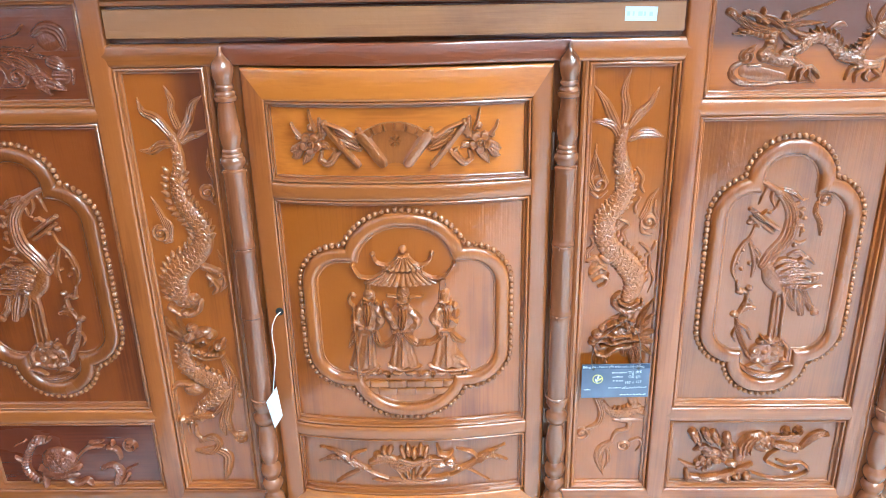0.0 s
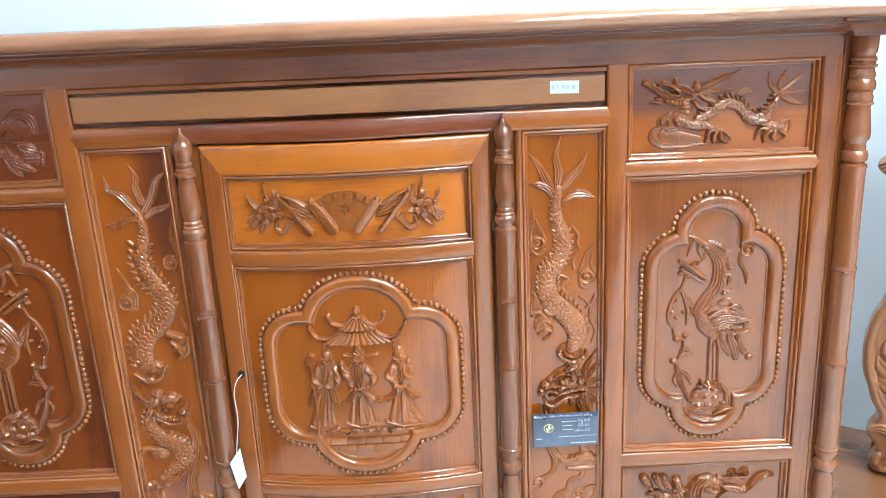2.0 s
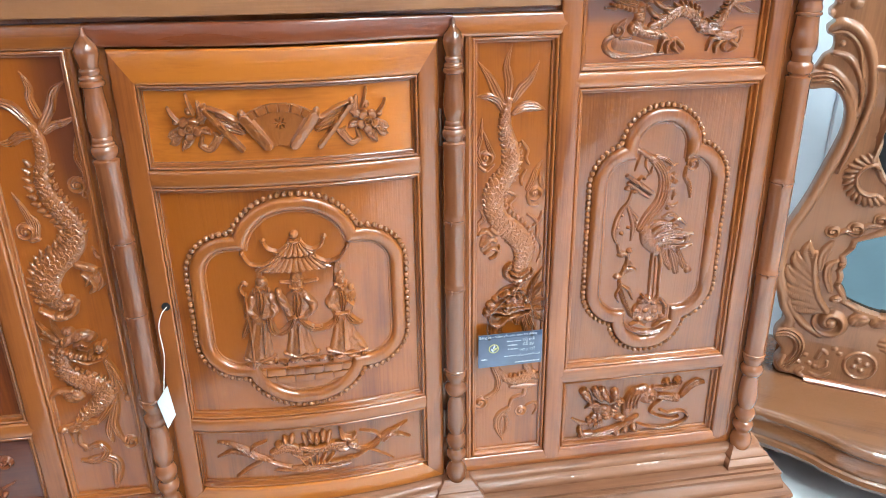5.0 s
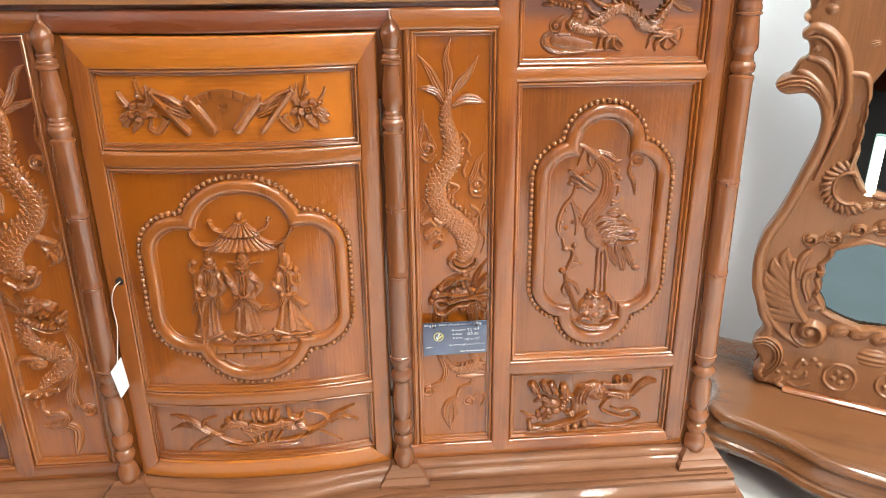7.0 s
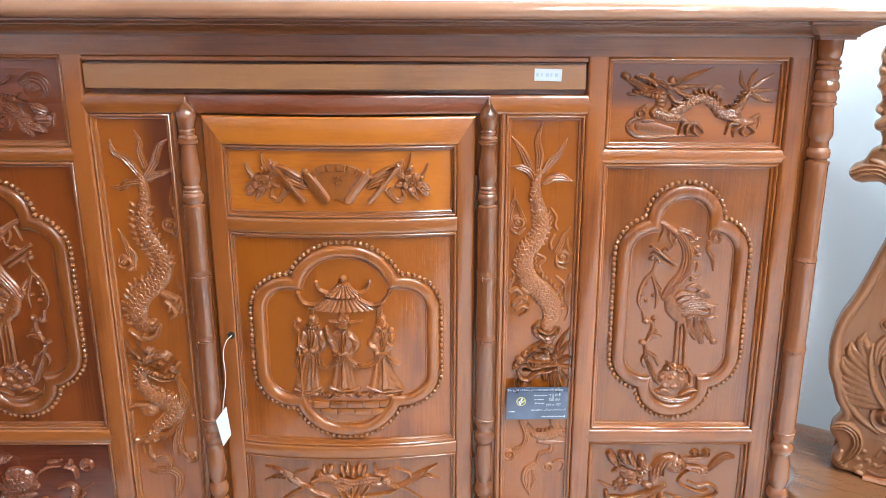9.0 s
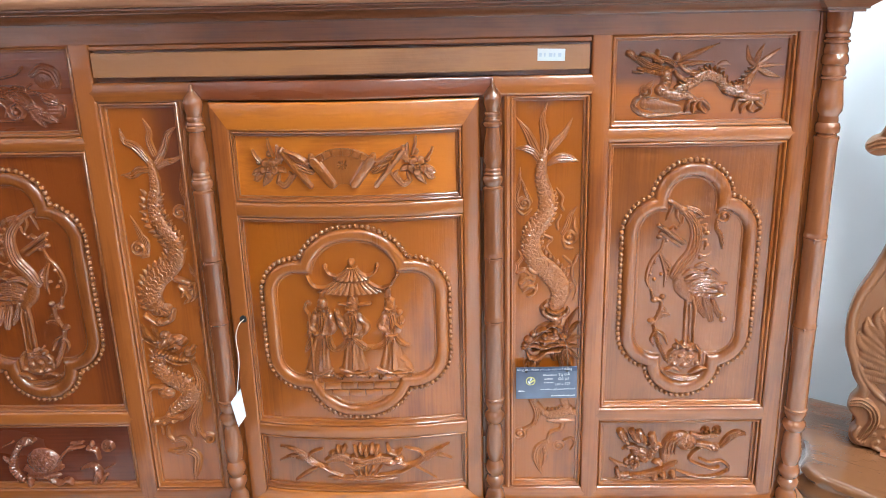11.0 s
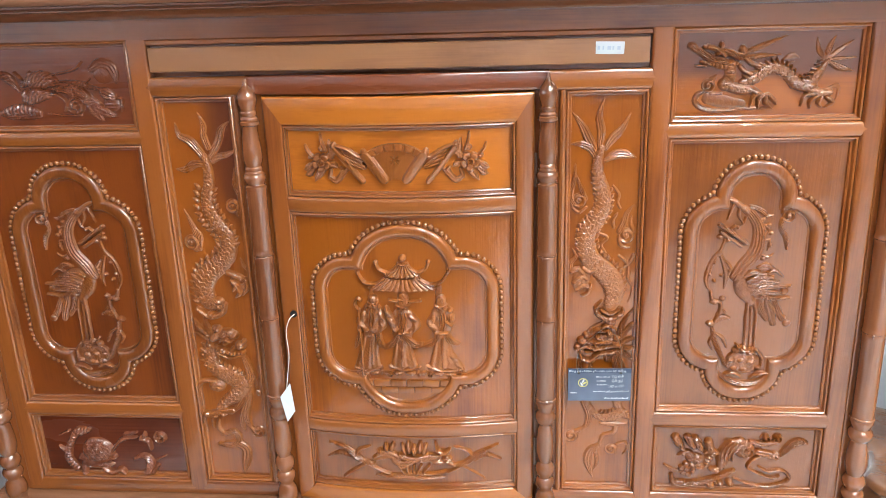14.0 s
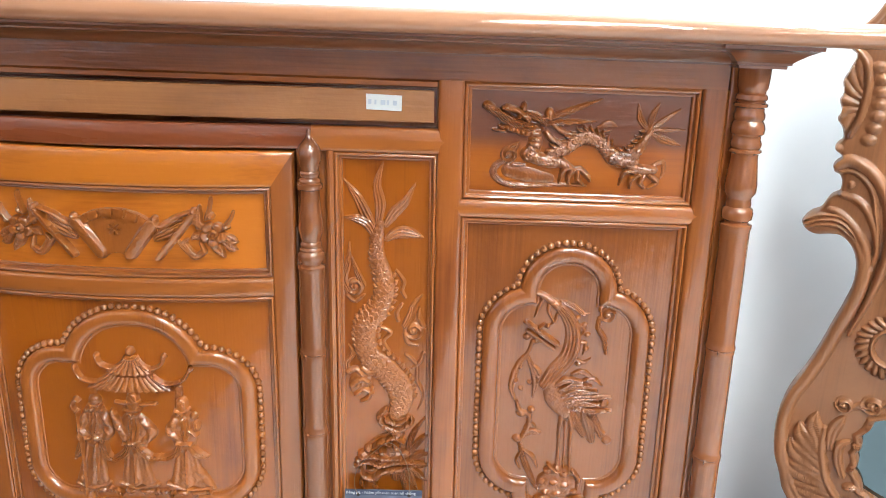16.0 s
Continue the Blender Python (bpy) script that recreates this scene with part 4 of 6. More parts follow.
def carve_fruit_spray(r):
    r.stroke(((-113, 45), (-107, 34), (-99, 22)), (8.7, 9.3, 5.5), 12)
    r.stroke(((-91, 46), (-85, 34), (-77, 24)), (7.8, 8.3, 5.2), 12)
    r.stroke(((-76, 43), (-71, 33), (-65, 22)), (8.2, 8.2, 5.5), 12)
    r.stroke(((-52, 37), (-50, 28), (-46, 18)), (8.2, 8.7, 6.5), 12)
    r.blob(-103, 32, 4.4, 6.5, 30, 14)
    r.blob(-72, 29, 5.5, 5.5, 0, 14)
    r.blob(-48, 26, 5.5, 5.5, 0, 14)
    r.stroke(((-107, 6), (-91, 13), (-76, 6)), (2.2, 6.5, 3.3), 9, "leaf")
    r.blob(-74, -1, 18.5, 12.0, -8, 9, "feather")
    r.stroke(((-58, 13), (-46, 18), (-31, 12)), (3.3, 5.4, 3.3), 9, "leaf")
    r.flower(-88, -24, 15.2, 11, 6)
    r.blob(-65, -17, 9.8, 8.2, 0, 11, "ridge")
    r.blob(-38, -23, 12.0, 7.6, 0, 11)
    r.blob(-35, -25, 6.8, 4.6, 0, 13)
    r.stroke(((-54, -14), (-48, 3), (-39, 13)), (6.5, 8.2, 4.4), 10, "ring")
    r.stroke(((-26, -16), (-22, 6), (-12, 24), (5, 33)), (8.7, 14.2, 16.4, 14.2), 10)
    for k in range(4):
        r.stroke(((-29 + 7 * k, 2 - k), (-29 + 7 * k, 15), (-24 + 7 * k, 29), (-14 + 7 * k, 40 - k)), (1.6, 2.2, 2.2, 1.4), 13)
    r.blob(15, 21, 19.6, 19.6, 0, 12)
    r.curl(18, 21, 13.6, 16)
    r.stroke(((24, 40), (45, 34), (74, 38)), (3.3, 5.5, 4.4), 9, "leaf")
    r.curl(51, 47, 9.4, 11)
    r.curl(73, 48, 9.4, 11)
    r.stroke(((37, 18), (58, 12), (74, 6)), (5.5, 8.7, 6.6), 10, "leaf")
    r.blob(71, 9, 10.9, 9.8, 0, 12, "feather")
    r.stroke(((82, 12), (97, 31), (111, 40), (125, 39)), (5.2, 8.8, 8.3, 4.2), 10, "ridge")
    r.stroke(((44, 8), (31, -1), (23, -16), (33, -26), (51, -34), (70, -40), (82, -35)), (3.3, 3.3, 3.3, 3.3, 3.3, 3.3, 2.2), 7)
    r.stroke(((43, -16), (61, -25), (83, -22), (97, -31), (101, -41), (90, -50), (63, -58), (30, -55), (-1, -42)), (2.2, 3.3, 3.3, 3.3, 3.3, 3.3, 3.3, 3.3, 1.6), 7)
    r.stroke(((-117, -38), (-112, -53), (-95, -52)), (4.4, 7.1, 5.5), 9)
    r.stroke(((-114, -57), (-75, -55), (-42, -46), (-2, -25)), (5.4, 7.1, 7.1, 4.4), 8, "flame")
    r.blob(-43, -57, 9.1, 8.5, 0, 13)
    r.blob(-26, -53, 7.6, 7.1, 0, 12)
    r.blob(-8, -52, 7.6, 8.2, 0, 13)
    r.stroke(((-131, -16), (-115, -27), (-98, -31)), (2.2, 4.9, 3.3), 6, "leaf")


def carve_fan(r):
    r.stroke(((-124, -12), (-134, -22), (-143, -35)), (4.0, 7.0, 1.0), 8, "leaf")
    r.stroke(((-143, -2), (-154, -11), (-161, -14)), (3.0, 6.0, 1.0), 7, "leaf")
    r.stroke(((-142, -12), (-152, -21), (-159, -24)), (3.2, 6.3, 1.1), 7, "leaf")
    r.stroke(((-118, 6), (-109, 14), (-101, 16)), (4.0, 6.5, 2.0), 8, "leaf")
    r.stroke(((-116, -4), (-106, -5), (-100, -10)), (3.2, 5.8, 1.1), 7, "leaf")
    r.flower(-129, -2, 15.8, 13, 5)
    r.stroke(((-128, 48), (-126, 35), (-121, 20)), (1.8, 2.6, 3.0), 10)
    r.stroke(((-156, 29), (-152, 19), (-144, 9)), (1.9, 2.7, 3.2), 10)
    r.blob(-147, 8, 5.0, 4.0, 0, 11)
    r.blob(-127, 23, 5.3, 5.3, 0, 11)
    r.stroke(((-113, 37), (-111, 24), (-110, 8)), (2.0, 5.0, 4.0), 8, "leaf")
    r.stroke(((-100, 28), (-80, 20), (-64, 9), (-53, 11)), (3.0, 4.0, 4.0, 3.0), 8)
    r.stroke(((-94, 12), (-75, 1), (-55, -8)), (5.0, 9.0, 6.0), 6, "flame")
    r.stroke(((-87, 18), (-69, 11), (-58, 1)), (3.0, 6.0, 4.0), 7, "flame")
    r.stroke(((-103, 23), (-82, -4), (-57, -34)), (5.0, 5.0, 5.0), 12, "bar")
    r.blob(-106, 29, 5.0, 6.0, -30, 12)
    r.stroke(((-82, 4), (-76, -4)), (2.0, 1.5), 14)
    r.stroke(((-50, 10), (-34, -11), (-20, -30)), (9.5, 9.5, 9.0), 11, "bar")
    r.blob(-54, 18, 5.0, 5.5, 0, 10)
    r.stroke(((-43, 15), (-27, -8), (-14, -28)), (2.8, 2.8, 2.8), 7)
    r.stroke(((-115, -27), (-104, -33), (-92, -22), (-82, -12)), (4.0, 5.5, 5.0, 2.0), 7, "leaf")
    r.stroke(((-112, -14), (-116, -27)), (3.0, 4.0), 6)
    r.stroke(((-98, -25), (-91, -15), (-95, -9)), (3.0, 4.0, 1.5), 7, "leaf")


def carve_lotus(r):
    r.stroke(((-157, 40), (-137, 36), (-115, 25), (-102, 13), (-88, 4), (-69, 0)), (1.7, 3.5, 5.8, 7.0, 5.8, 3.5), 9, "ridge")
    r.stroke(((-160, 8), (-138, 19), (-121, 18), (-105, 11)), (1.8, 4.2, 5.4, 6.0), 8, "ridge")
    r.stroke(((-104, 18), (-95, 30), (-74, 39)), (2.2, 3.9, 1.3), 7)
    r.stroke(((-86, -3), (-109, -18), (-130, -34)), (3.5, 4.6, 2.9), 7)
    r.stroke(((-75, -3), (-58, -13), (-36, -20)), (3.5, 3.5, 2.3), 7)
    r.stroke(((-65, 13), (-42, 22), (-18, 16)), (6.6, 11.0, 6.6), 9, "leaf")
    r.stroke(((-29, 9), (-10, 1), (9, 10)), (5.5, 9.9, 5.5), 9, "leaf")
    r.stroke(((13, 10), (33, 17), (59, 20)), (5.4, 9.8, 5.4), 10, "leaf")
    r.blob(56, 8, 14.2, 7.6, 0, 9, "ridge")
    r.blob(-54, 30, 8.8, 6.6, 25, 11, "ridge")
    r.blob(-42, 39, 5.5, 9.9, 10, 12)
    r.blob(-31, 40, 6.1, 11.0, -14, 11)
    r.blob(-8, 36, 5.5, 14.3, 16, 10)
    r.blob(32, 36, 5.5, 14.2, -16, 10)
    r.blob(2, 40, 6.0, 14.2, 6, 12)
    r.blob(23, 40, 6.0, 14.2, -6, 12)
    r.blob(12, 35, 6.0, 12.0, 0, 15)
    r.stroke(((-15, 22), (11, 14), (38, 23)), (5.5, 7.7, 5.5), 12, "leaf")
    r.stroke(((52, 51), (57, 34), (72, 29), (80, 37)), (2.2, 4.9, 5.5, 2.2), 12)
    r.blob(74, 13, 10.9, 9.8, 0, 10, "ridge")
    r.stroke(((-19, -1), (-9, -18)), (3.5, 3.2), 8)
    r.stroke(((-3, 0), (1, -18)), (3.3, 3.1), 8)
    r.stroke(((10, 0), (9, -18)), (3.3, 3.1), 8)
    r.stroke(((24, 0), (16, -18)), (3.3, 3.1), 8)
    r.stroke(((39, -1), (26, -18)), (3.3, 3.1), 8)
    r.blob(1, -27, 68.6, 7.4, -1, 8, "ridge")
    r.stroke(((1, -18), (45, -19), (72, -13)), (3.3, 3.3, 2.2), 7)
    r.stroke(((76, 4), (94, 0), (113, 6), (129, 20), (150, 31), (172, 42)), (3.3, 5.5, 6.5, 6.5, 4.4, 1.6), 9, "ridge")
    r.stroke(((129, 11), (144, 20), (160, 16), (176, 8)), (5.5, 4.9, 3.8, 2.2), 8, "ridge")
    r.stroke(((122, 20), (112, 32), (87, 41)), (3.3, 3.8, 1.3), 7)
    r.stroke(((98, -4), (80, -14), (55, -19)), (3.3, 3.3, 2.2), 7)
    r.stroke(((105, -5), (127, -20), (145, -34)), (3.3, 2.7, 1.6), 4)


def carve_pavilion(r):
    r.slab(-27, 34, 90, -66, 70, 63, 11, 12)
    r.slab(-4, 15, 115, -34, 41, 90, 14, 8)
    r.stroke(((-8, 104), (-21, 97), (-37, 102), (-43, 114)), (2.0, 2.8, 2.8, 2.4), 13)
    r.stroke(((18, 104), (31, 97), (45, 102), (51, 115)), (2.0, 2.8, 2.8, 2.4), 13)
    r.blob(-43, 115, 4.2, 4.2, 0, 12)
    r.blob(51, 116, 4.2, 4.2, 0, 12)
    r.stroke(((-30, 84), (-45, 75), (-66, 77), (-76, 93)), (2.0, 2.8, 3.0, 2.4), 12)
    r.stroke(((36, 83), (52, 74), (73, 78), (85, 95)), (2.0, 2.8, 3.0, 2.4), 12)
    r.blob(-77, 95, 4.0, 5.0, 0, 11)
    r.blob(86, 97, 4.0, 5.0, 0, 11)
    r.blob(5, 123, 6.5, 7.0, 0, 14)
    r.stroke(((-3, 114), (5, 111), (14, 114)), (2.1, 2.6, 2.1), 13)
    r.stroke(((-53, 66), (-55, 42)), (4.2, 4.2), 4, "flat")
    r.stroke(((68, 66), (65, 25)), (6.0, 6.0), 4, "flat")
    r.stroke(((3, 65), (3, 54)), (4.2, 4.2), 4, "flat")


def carve_terrace(r):
    r.blob(-84, -106, 8.4, 4.7, 9, 7, "ridge")
    r.blob(-56, -103, 9.9, 5.0, 11, 7, "ridge")
    r.blob(-32, -104, 7.4, 4.7, -15, 7, "ridge")
    r.blob(-13, -104, 8.4, 4.7, -9, 7, "ridge")
    r.blob(12, -104, 9.4, 4.7, 9, 7, "ridge")
    r.blob(36, -103, 8.4, 4.7, 13, 7, "ridge")
    r.blob(63, -105, 8.4, 4.7, -15, 7, "ridge")
    r.blob(89, -106, 9.4, 4.7, 3, 7, "ridge")
    r.curl(-43, -101, 5.5, 8)
    r.curl(-27, -106, 5.5, 8)
    r.curl(26, -104, 5.2, 8)
    r.curl(48, -106, 5.2, 8)
    r.curl(101, -104, 5.2, 8)


def carve_figure_a(r):
    r.stroke(((-54, 18), (-56, -3), (-58, -25)), (19.8, 21.5, 17.0), 9, "fold")
    r.stroke(((-58, -18), (-63, -51), (-69, -96)), (12.6, 16.8, 25.2), 10, "robe")
    r.blob(-53, 35, 9.2, 13.0, 0, 12)
    r.blob(-52, 45, 9.4, 9.4, 0, 13)
    r.stroke(((-61, 39), (-52, 37), (-44, 39)), (1.6, 1.8, 1.6), 14)
    r.stroke(((-61, 32), (-57, 34), (-54, 31), (-50, 35), (-46, 32)), (1.5, 1.5, 1.5, 1.5, 1.5), 17)
    r.stroke(((-55, 22), (-56, 4), (-58, -15)), (7.4, 7.9, 2.1), 16, "beard")
    r.blob(-65, 30, 2.4, 5.0, 0, 13)
    r.blob(-42, 30, 2.3, 4.7, 0, 13)
    r.stroke(((-69, 17), (-77, -3), (-68, -15)), (6.6, 8.3, 5.5), 13, "fold")
    r.stroke(((-39, 18), (-37, -7), (-52, -17)), (6.3, 7.9, 5.2), 13, "fold")
    r.blob(-68, -15, 6.3, 4.2, 0, 17)
    r.blob(-55, -14, 6.6, 4.4, 0, 17)
    r.blob(-81, -15, 4.2, 5.3, 0, 14)
    r.stroke(((-79, 25), (-79, -9), (-77, -54), (-78, -111)), (2.2, 2.2, 2.2, 2.2), 14)
    r.stroke(((-79, 22), (-86, 34), (-81, 45), (-75, 42)), (2.3, 2.3, 2.3, 2.1), 13)
    r.stroke(((-46, -23), (-43, -41), (-32, -51)), (6.6, 7.2, 3.3), 13, "flame")
    r.stroke(((-78, -24), (-84, -40), (-90, -53)), (4.4, 5.5, 2.2), 10, "flame")
    r.stroke(((-55, -25), (-58, -83)), (2.1, 2.1), 15)
    r.stroke(((-91, -93), (-69, -100), (-43, -91)), (3.3, 3.3, 3.3), 10)
    r.blob(-76, -105, 8.8, 4.4, 0, 10)
    r.blob(-54, -103, 8.8, 4.4, 0, 10)


def carve_figure_b(r):
    r.stroke(((2, 9), (0, -11), (-1, -30)), (20.0, 21.0, 17.0), 9, "fold")
    r.stroke(((-2, -24), (-1, -56), (0, -92)), (12.6, 17.8, 26.2), 10, "robe")
    r.stroke(((3, 52), (3, 44), (3, 36)), (9.5, 10.5, 10.5), 13, "bar")
    r.stroke(((-6, 47), (3, 45), (12, 47)), (1.4, 1.6, 1.4), 14.5)
    r.stroke(((-9, 35), (2, 32), (14, 35)), (2.1, 2.7, 2.1), 16)
    r.stroke(((-22, 43), (-7, 41)), (2.7, 2.7), 9)
    r.stroke(((14, 40), (34, 42)), (2.7, 3.2), 9)
    r.blob(3, 24, 8.8, 9.4, 0, 12)
    r.stroke(((-5, 27), (-1, 29), (3, 26), (7, 29), (10, 27)), (1.5, 1.5, 1.5, 1.5, 1.5), 17)
    r.stroke(((2, 16), (1, -5), (-2, -28)), (8.4, 8.4, 2.6), 16, "beard")
    r.stroke(((-28, 25), (-21, 7), (-13, -14)), (4.2, 7.9, 6.3), 13, "fold")
    r.blob(-27, 27, 4.2, 6.3, 20, 13)
    r.stroke(((16, 14), (26, -4), (14, -19)), (6.3, 7.9, 5.2), 13, "fold")
    r.blob(-6, -20, 5.2, 4.7, 0, 18)
    r.stroke(((-16, -22), (10, -19)), (2.1, 2.1), 16)
    r.stroke(((-8, -24), (-15, -38), (-26, -47), (-34, -49)), (4.2, 5.8, 5.3, 3.2), 13, "flame")
    r.stroke(((1, -24), (11, -36), (23, -45), (36, -42)), (4.2, 6.3, 6.3, 3.1), 13, "flame")
    r.stroke(((-0, -36), (-2, -85)), (2.1, 2.1), 15)
    r.stroke(((-26, -88), (0, -96), (28, -90)), (3.2, 3.2, 3.2), 10)
    r.blob(-11, -102, 9.9, 4.4, 0, 10)
    r.blob(10, -102, 9.4, 4.2, 0, 10)


def carve_figure_c(r):
    r.stroke(((71, 13), (71, -5), (71, -24)), (19.0, 20.0, 16.0), 9, "fold")
    r.stroke(((71, -23), (72, -58), (73, -94)), (11.5, 18.9, 29.4), 10, "robe")
    r.stroke(((71, 46), (71, 36)), (8.6, 9.2), 12.5, "bar")
    r.stroke(((62, 34), (71, 31), (81, 34)), (2.1, 2.7, 2.1), 16)
    r.blob(71, 50, 4.2, 4.2, 0, 13)
    r.blob(73, 24, 7.8, 9.0, 0, 12)
    r.stroke(((66, 27), (70, 30), (73, 26), (77, 29), (80, 27)), (1.5, 1.5, 1.5, 1.5, 1.5), 17)
    r.stroke(((73, 16), (74, -1), (73, -20)), (6.3, 6.8, 2.1), 16, "beard")
    r.stroke(((60, 15), (52, -2), (64, -17)), (6.0, 7.5, 5.0), 13, "fold")
    r.blob(87, 23, 5.5, 5.5, 0, 15)
    r.blob(88, 7, 7.9, 9.4, 0, 13, "ridge")
    r.stroke(((81, 1), (90, -7)), (3.1, 3.1), 16)
    r.stroke(((61, -20), (82, -20)), (2.7, 2.7), 17)
    r.stroke(((64, -23), (58, -37), (42, -45), (25, -45)), (4.2, 5.8, 5.2, 3.1), 13, "flame")
    r.stroke(((78, -23), (87, -37), (102, -44)), (4.2, 6.8, 3.1), 13, "flame")
    r.stroke(((88, -66), (98, -84), (109, -98)), (6.3, 7.3, 3.1), 9, "fold")
    r.stroke(((73, -32), (72, -87)), (2.0, 2.0), 15)
    r.stroke(((43, -88), (72, -98), (108, -96)), (3.1, 3.1, 3.1), 10)
    r.blob(63, -104, 9.4, 4.2, 0, 10)
    r.blob(84, -105, 9.4, 4.2, 0, 10)


def carve_phoenix(r):
    r.stroke(((-98, -44), (-78, -39), (-55, -38), (-30, -43)), (5.3, 9.5, 10.5, 6.3), 7, "ring")
    r.blob(-61, -49, 35.7, 7.4, 0, 5, "ridge")
    r.stroke(((-49, -23), (-31, -14), (-10, -12)), (7.4, 13.7, 8.4), 9, "feather")
    r.stroke(((-50, 5), (-27, 17), (-4, 20), (13, 13)), (5.0, 10.0, 8.0, 2.0), 9, "feather")
    r.stroke(((-35, 4), (-10, 8), (17, 5)), (6.3, 9.5, 3.2), 8, "feather")
    r.blob(-49, -12, 5.8, 9.5, -10, 11)
    r.blob(-41, -25, 6.3, 4.2, 0, 10)
    r.stroke(((-39, 14), (-34, 28)), (2.5, 2.1), 7)
    r.stroke(((-61, 27), (-50, 15)), (2.5, 2.1), 8)
    r.stroke(((-88, 23), (-73, 15), (-59, -5)), (7.3, 9.4, 3.1), 8, "feather")
    r.stroke(((0, 21), (25, 25), (47, 31), (59, 42)), (1.9, 2.5, 2.7, 2.3), 8)
    r.stroke(((-3, 5), (23, 7), (52, 5), (73, -2), (92, -5)), (5.0, 6.0, 6.0, 4.0, 1.5), 8, "flame")
    r.stroke(((3, -4), (25, -5), (40, -17)), (4.0, 7.0, 3.0), 8, "flame")
    r.stroke(((18, 0), (48, -6), (71, -24)), (5.0, 8.0, 3.0), 8, "flame")
    r.stroke(((28, -10), (49, -17), (66, -31)), (3.8, 5.7, 2.9), 7, "flame")
    r.stroke(((-10, -12), (10, -13), (23, -26), (18, -41)), (2.2, 2.4, 2.4, 2.0), 7)
    r.curl(38, -32, 16.0, 10)
    r.stroke(((74, 30), (89, 39), (106, 34), (113, 21), (114, 7)), (6.0, 9.0, 10.0, 8.0, 3.0), 4, "flame")
    r.blob(94, 21, 19.0, 16.2, 0, 2.5)
    r.stroke(((62, 8), (70, 14)), (2.0, 2.0), 5)
    r.blob(96, -13, 15.0, 11.0, -25, 8, "ridge")
    r.stroke(((64, -29), (72, -45), (81, -58)), (5.7, 9.5, 2.9), 8, "leaf")
    r.stroke(((73, -38), (88, -45), (102, -51)), (5.0, 8.0, 3.0), 8, "leaf")
    r.stroke(((55, -25), (70, -28), (83, -35)), (5.0, 8.0, 4.0), 7, "feather")
    r.stroke(((111, -20), (120, -24), (116, -43)), (2.1, 2.3, 1.4), 6)
    r.blob(101, -31, 13.9, 13.0, 0, 4, "ridge")
    r.stroke(((-11, -45), (13, -49), (45, -49)), (1.5, 2.1, 1.5), 5)


def carve_turtle(r):
    r.stroke(((-49, 33), (-63, 32), (-79, 12), (-90, -11), (-93, -33), (-80, -55)), (8.8, 8.8, 7.5, 8.1, 9.4, 8.8), 10, "ring")
    r.blob(-56, 31, 14.4, 7.8, 8, 13)
    r.blob(-39, 36, 4.8, 4.8, 0, 12)
    r.stroke(((-83, 32), (-104, 22)), (2.6, 1.8), 7)
    r.stroke(((-90, -19), (-101, -11), (-109, -3)), (4.4, 4.4, 1.9), 7)
    r.blob(-28, -14, 34.8, 31.2, 0, 14, "shell")
    r.stroke(((-65, -27), (-35, -37), (5, -26)), (6.0, 7.8, 6.0), 12, "ridge")
    r.blob(-34, -45, 36.3, 10.0, 0, 10)
    r.stroke(((-62, -50), (-61, -67), (-51, -70)), (6.6, 6.6, 3.6), 12)
    r.stroke(((-20, -53), (-3, -64), (15, -56), (23, -65)), (6.0, 6.6, 5.4, 3.6), 11)
    r.stroke(((1, -15), (17, 7), (34, 18), (56, 20)), (2.9, 4.0, 5.2, 2.3), 9)
    r.stroke(((34, 27), (57, 31)), (4.0, 2.3), 8, "leaf")
    r.stroke(((65, 18), (79, 12), (83, -7)), (4.9, 4.9, 2.7), 10)
    r.curl(103, 21, 13.7, 9)
    r.blob(73, 26, 4.6, 7.4, 0, 9)
    r.stroke(((46, -30), (67, -23), (76, -38), (68, -61)), (4.6, 6.3, 9.2, 8.0), 10, "feather")
    r.stroke(((78, -61), (90, -45)), (6.3, 4.6), 8)
    r.stroke(((89, -33), (110, -21)), (2.5, 1.1), 6)


# ---- the room ----
ROOM_W, ROOM_E, ROOM_S, ROOM_N, ROOM_TOP = -1.5, 4.2, -4.4, 0.66, 2.95
tagged(part("floor", box(ROOM_W, ROOM_E, ROOM_S, ROOM_N, -0.06, 0.0), FLOOR_TILE, None),
       "pale grey polished tile floor of a showroom", "floor", kind="structure")
# Dark sheet added out of view so the left panels mirror a dim floor.
sheet_bm = bmesh.new()
sheet_rim = [(ROOM_W, 0.10), (ROOM_W, ROOM_S), (2.99, ROOM_S), (0.80, -2.15)]
sheet_low = [sheet_bm.verts.new((x, y, 0.0)) for x, y in sheet_rim]
sheet_top = [sheet_bm.verts.new((x, y, 0.007)) for x, y in sheet_rim]
sheet_bm.faces.new(sheet_top)
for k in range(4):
    sheet_bm.faces.new((sheet_low[k], sheet_low[k - 3], sheet_top[k - 3], sheet_top[k]))
tagged(part("carpet", sheet_bm, REFLECTION_SHEET, None), "unseen dark brown sheet added on the floor to darken reflections", "carpet", kind="structure")
tagged(part("wall_north", box(ROOM_W, ROOM_E, ROOM_N, ROOM_N + 0.12, 0, ROOM_TOP), WALL_PAINT, None),
       "plain white painted wall behind the furniture", "wall", kind="structure")
tagged(part("wall_south", box(ROOM_W, ROOM_E, ROOM_S - 0.12, ROOM_S, 0, ROOM_TOP), FAR_WALL, None),
       "plain unseen wall closing the showroom, lavender-grey for its reflection", "wall", kind="structure")
# Unseen dark board, added to darken what the middle panels reflect.
tagged(part("wainscot", box(ROOM_W, 1.90, ROOM_S, ROOM_S + 0.03, 0, 0.62, 0.004), DARK, None),
       "unseen dark board added along the wall foot to darken reflections", "panelling", kind="structure")
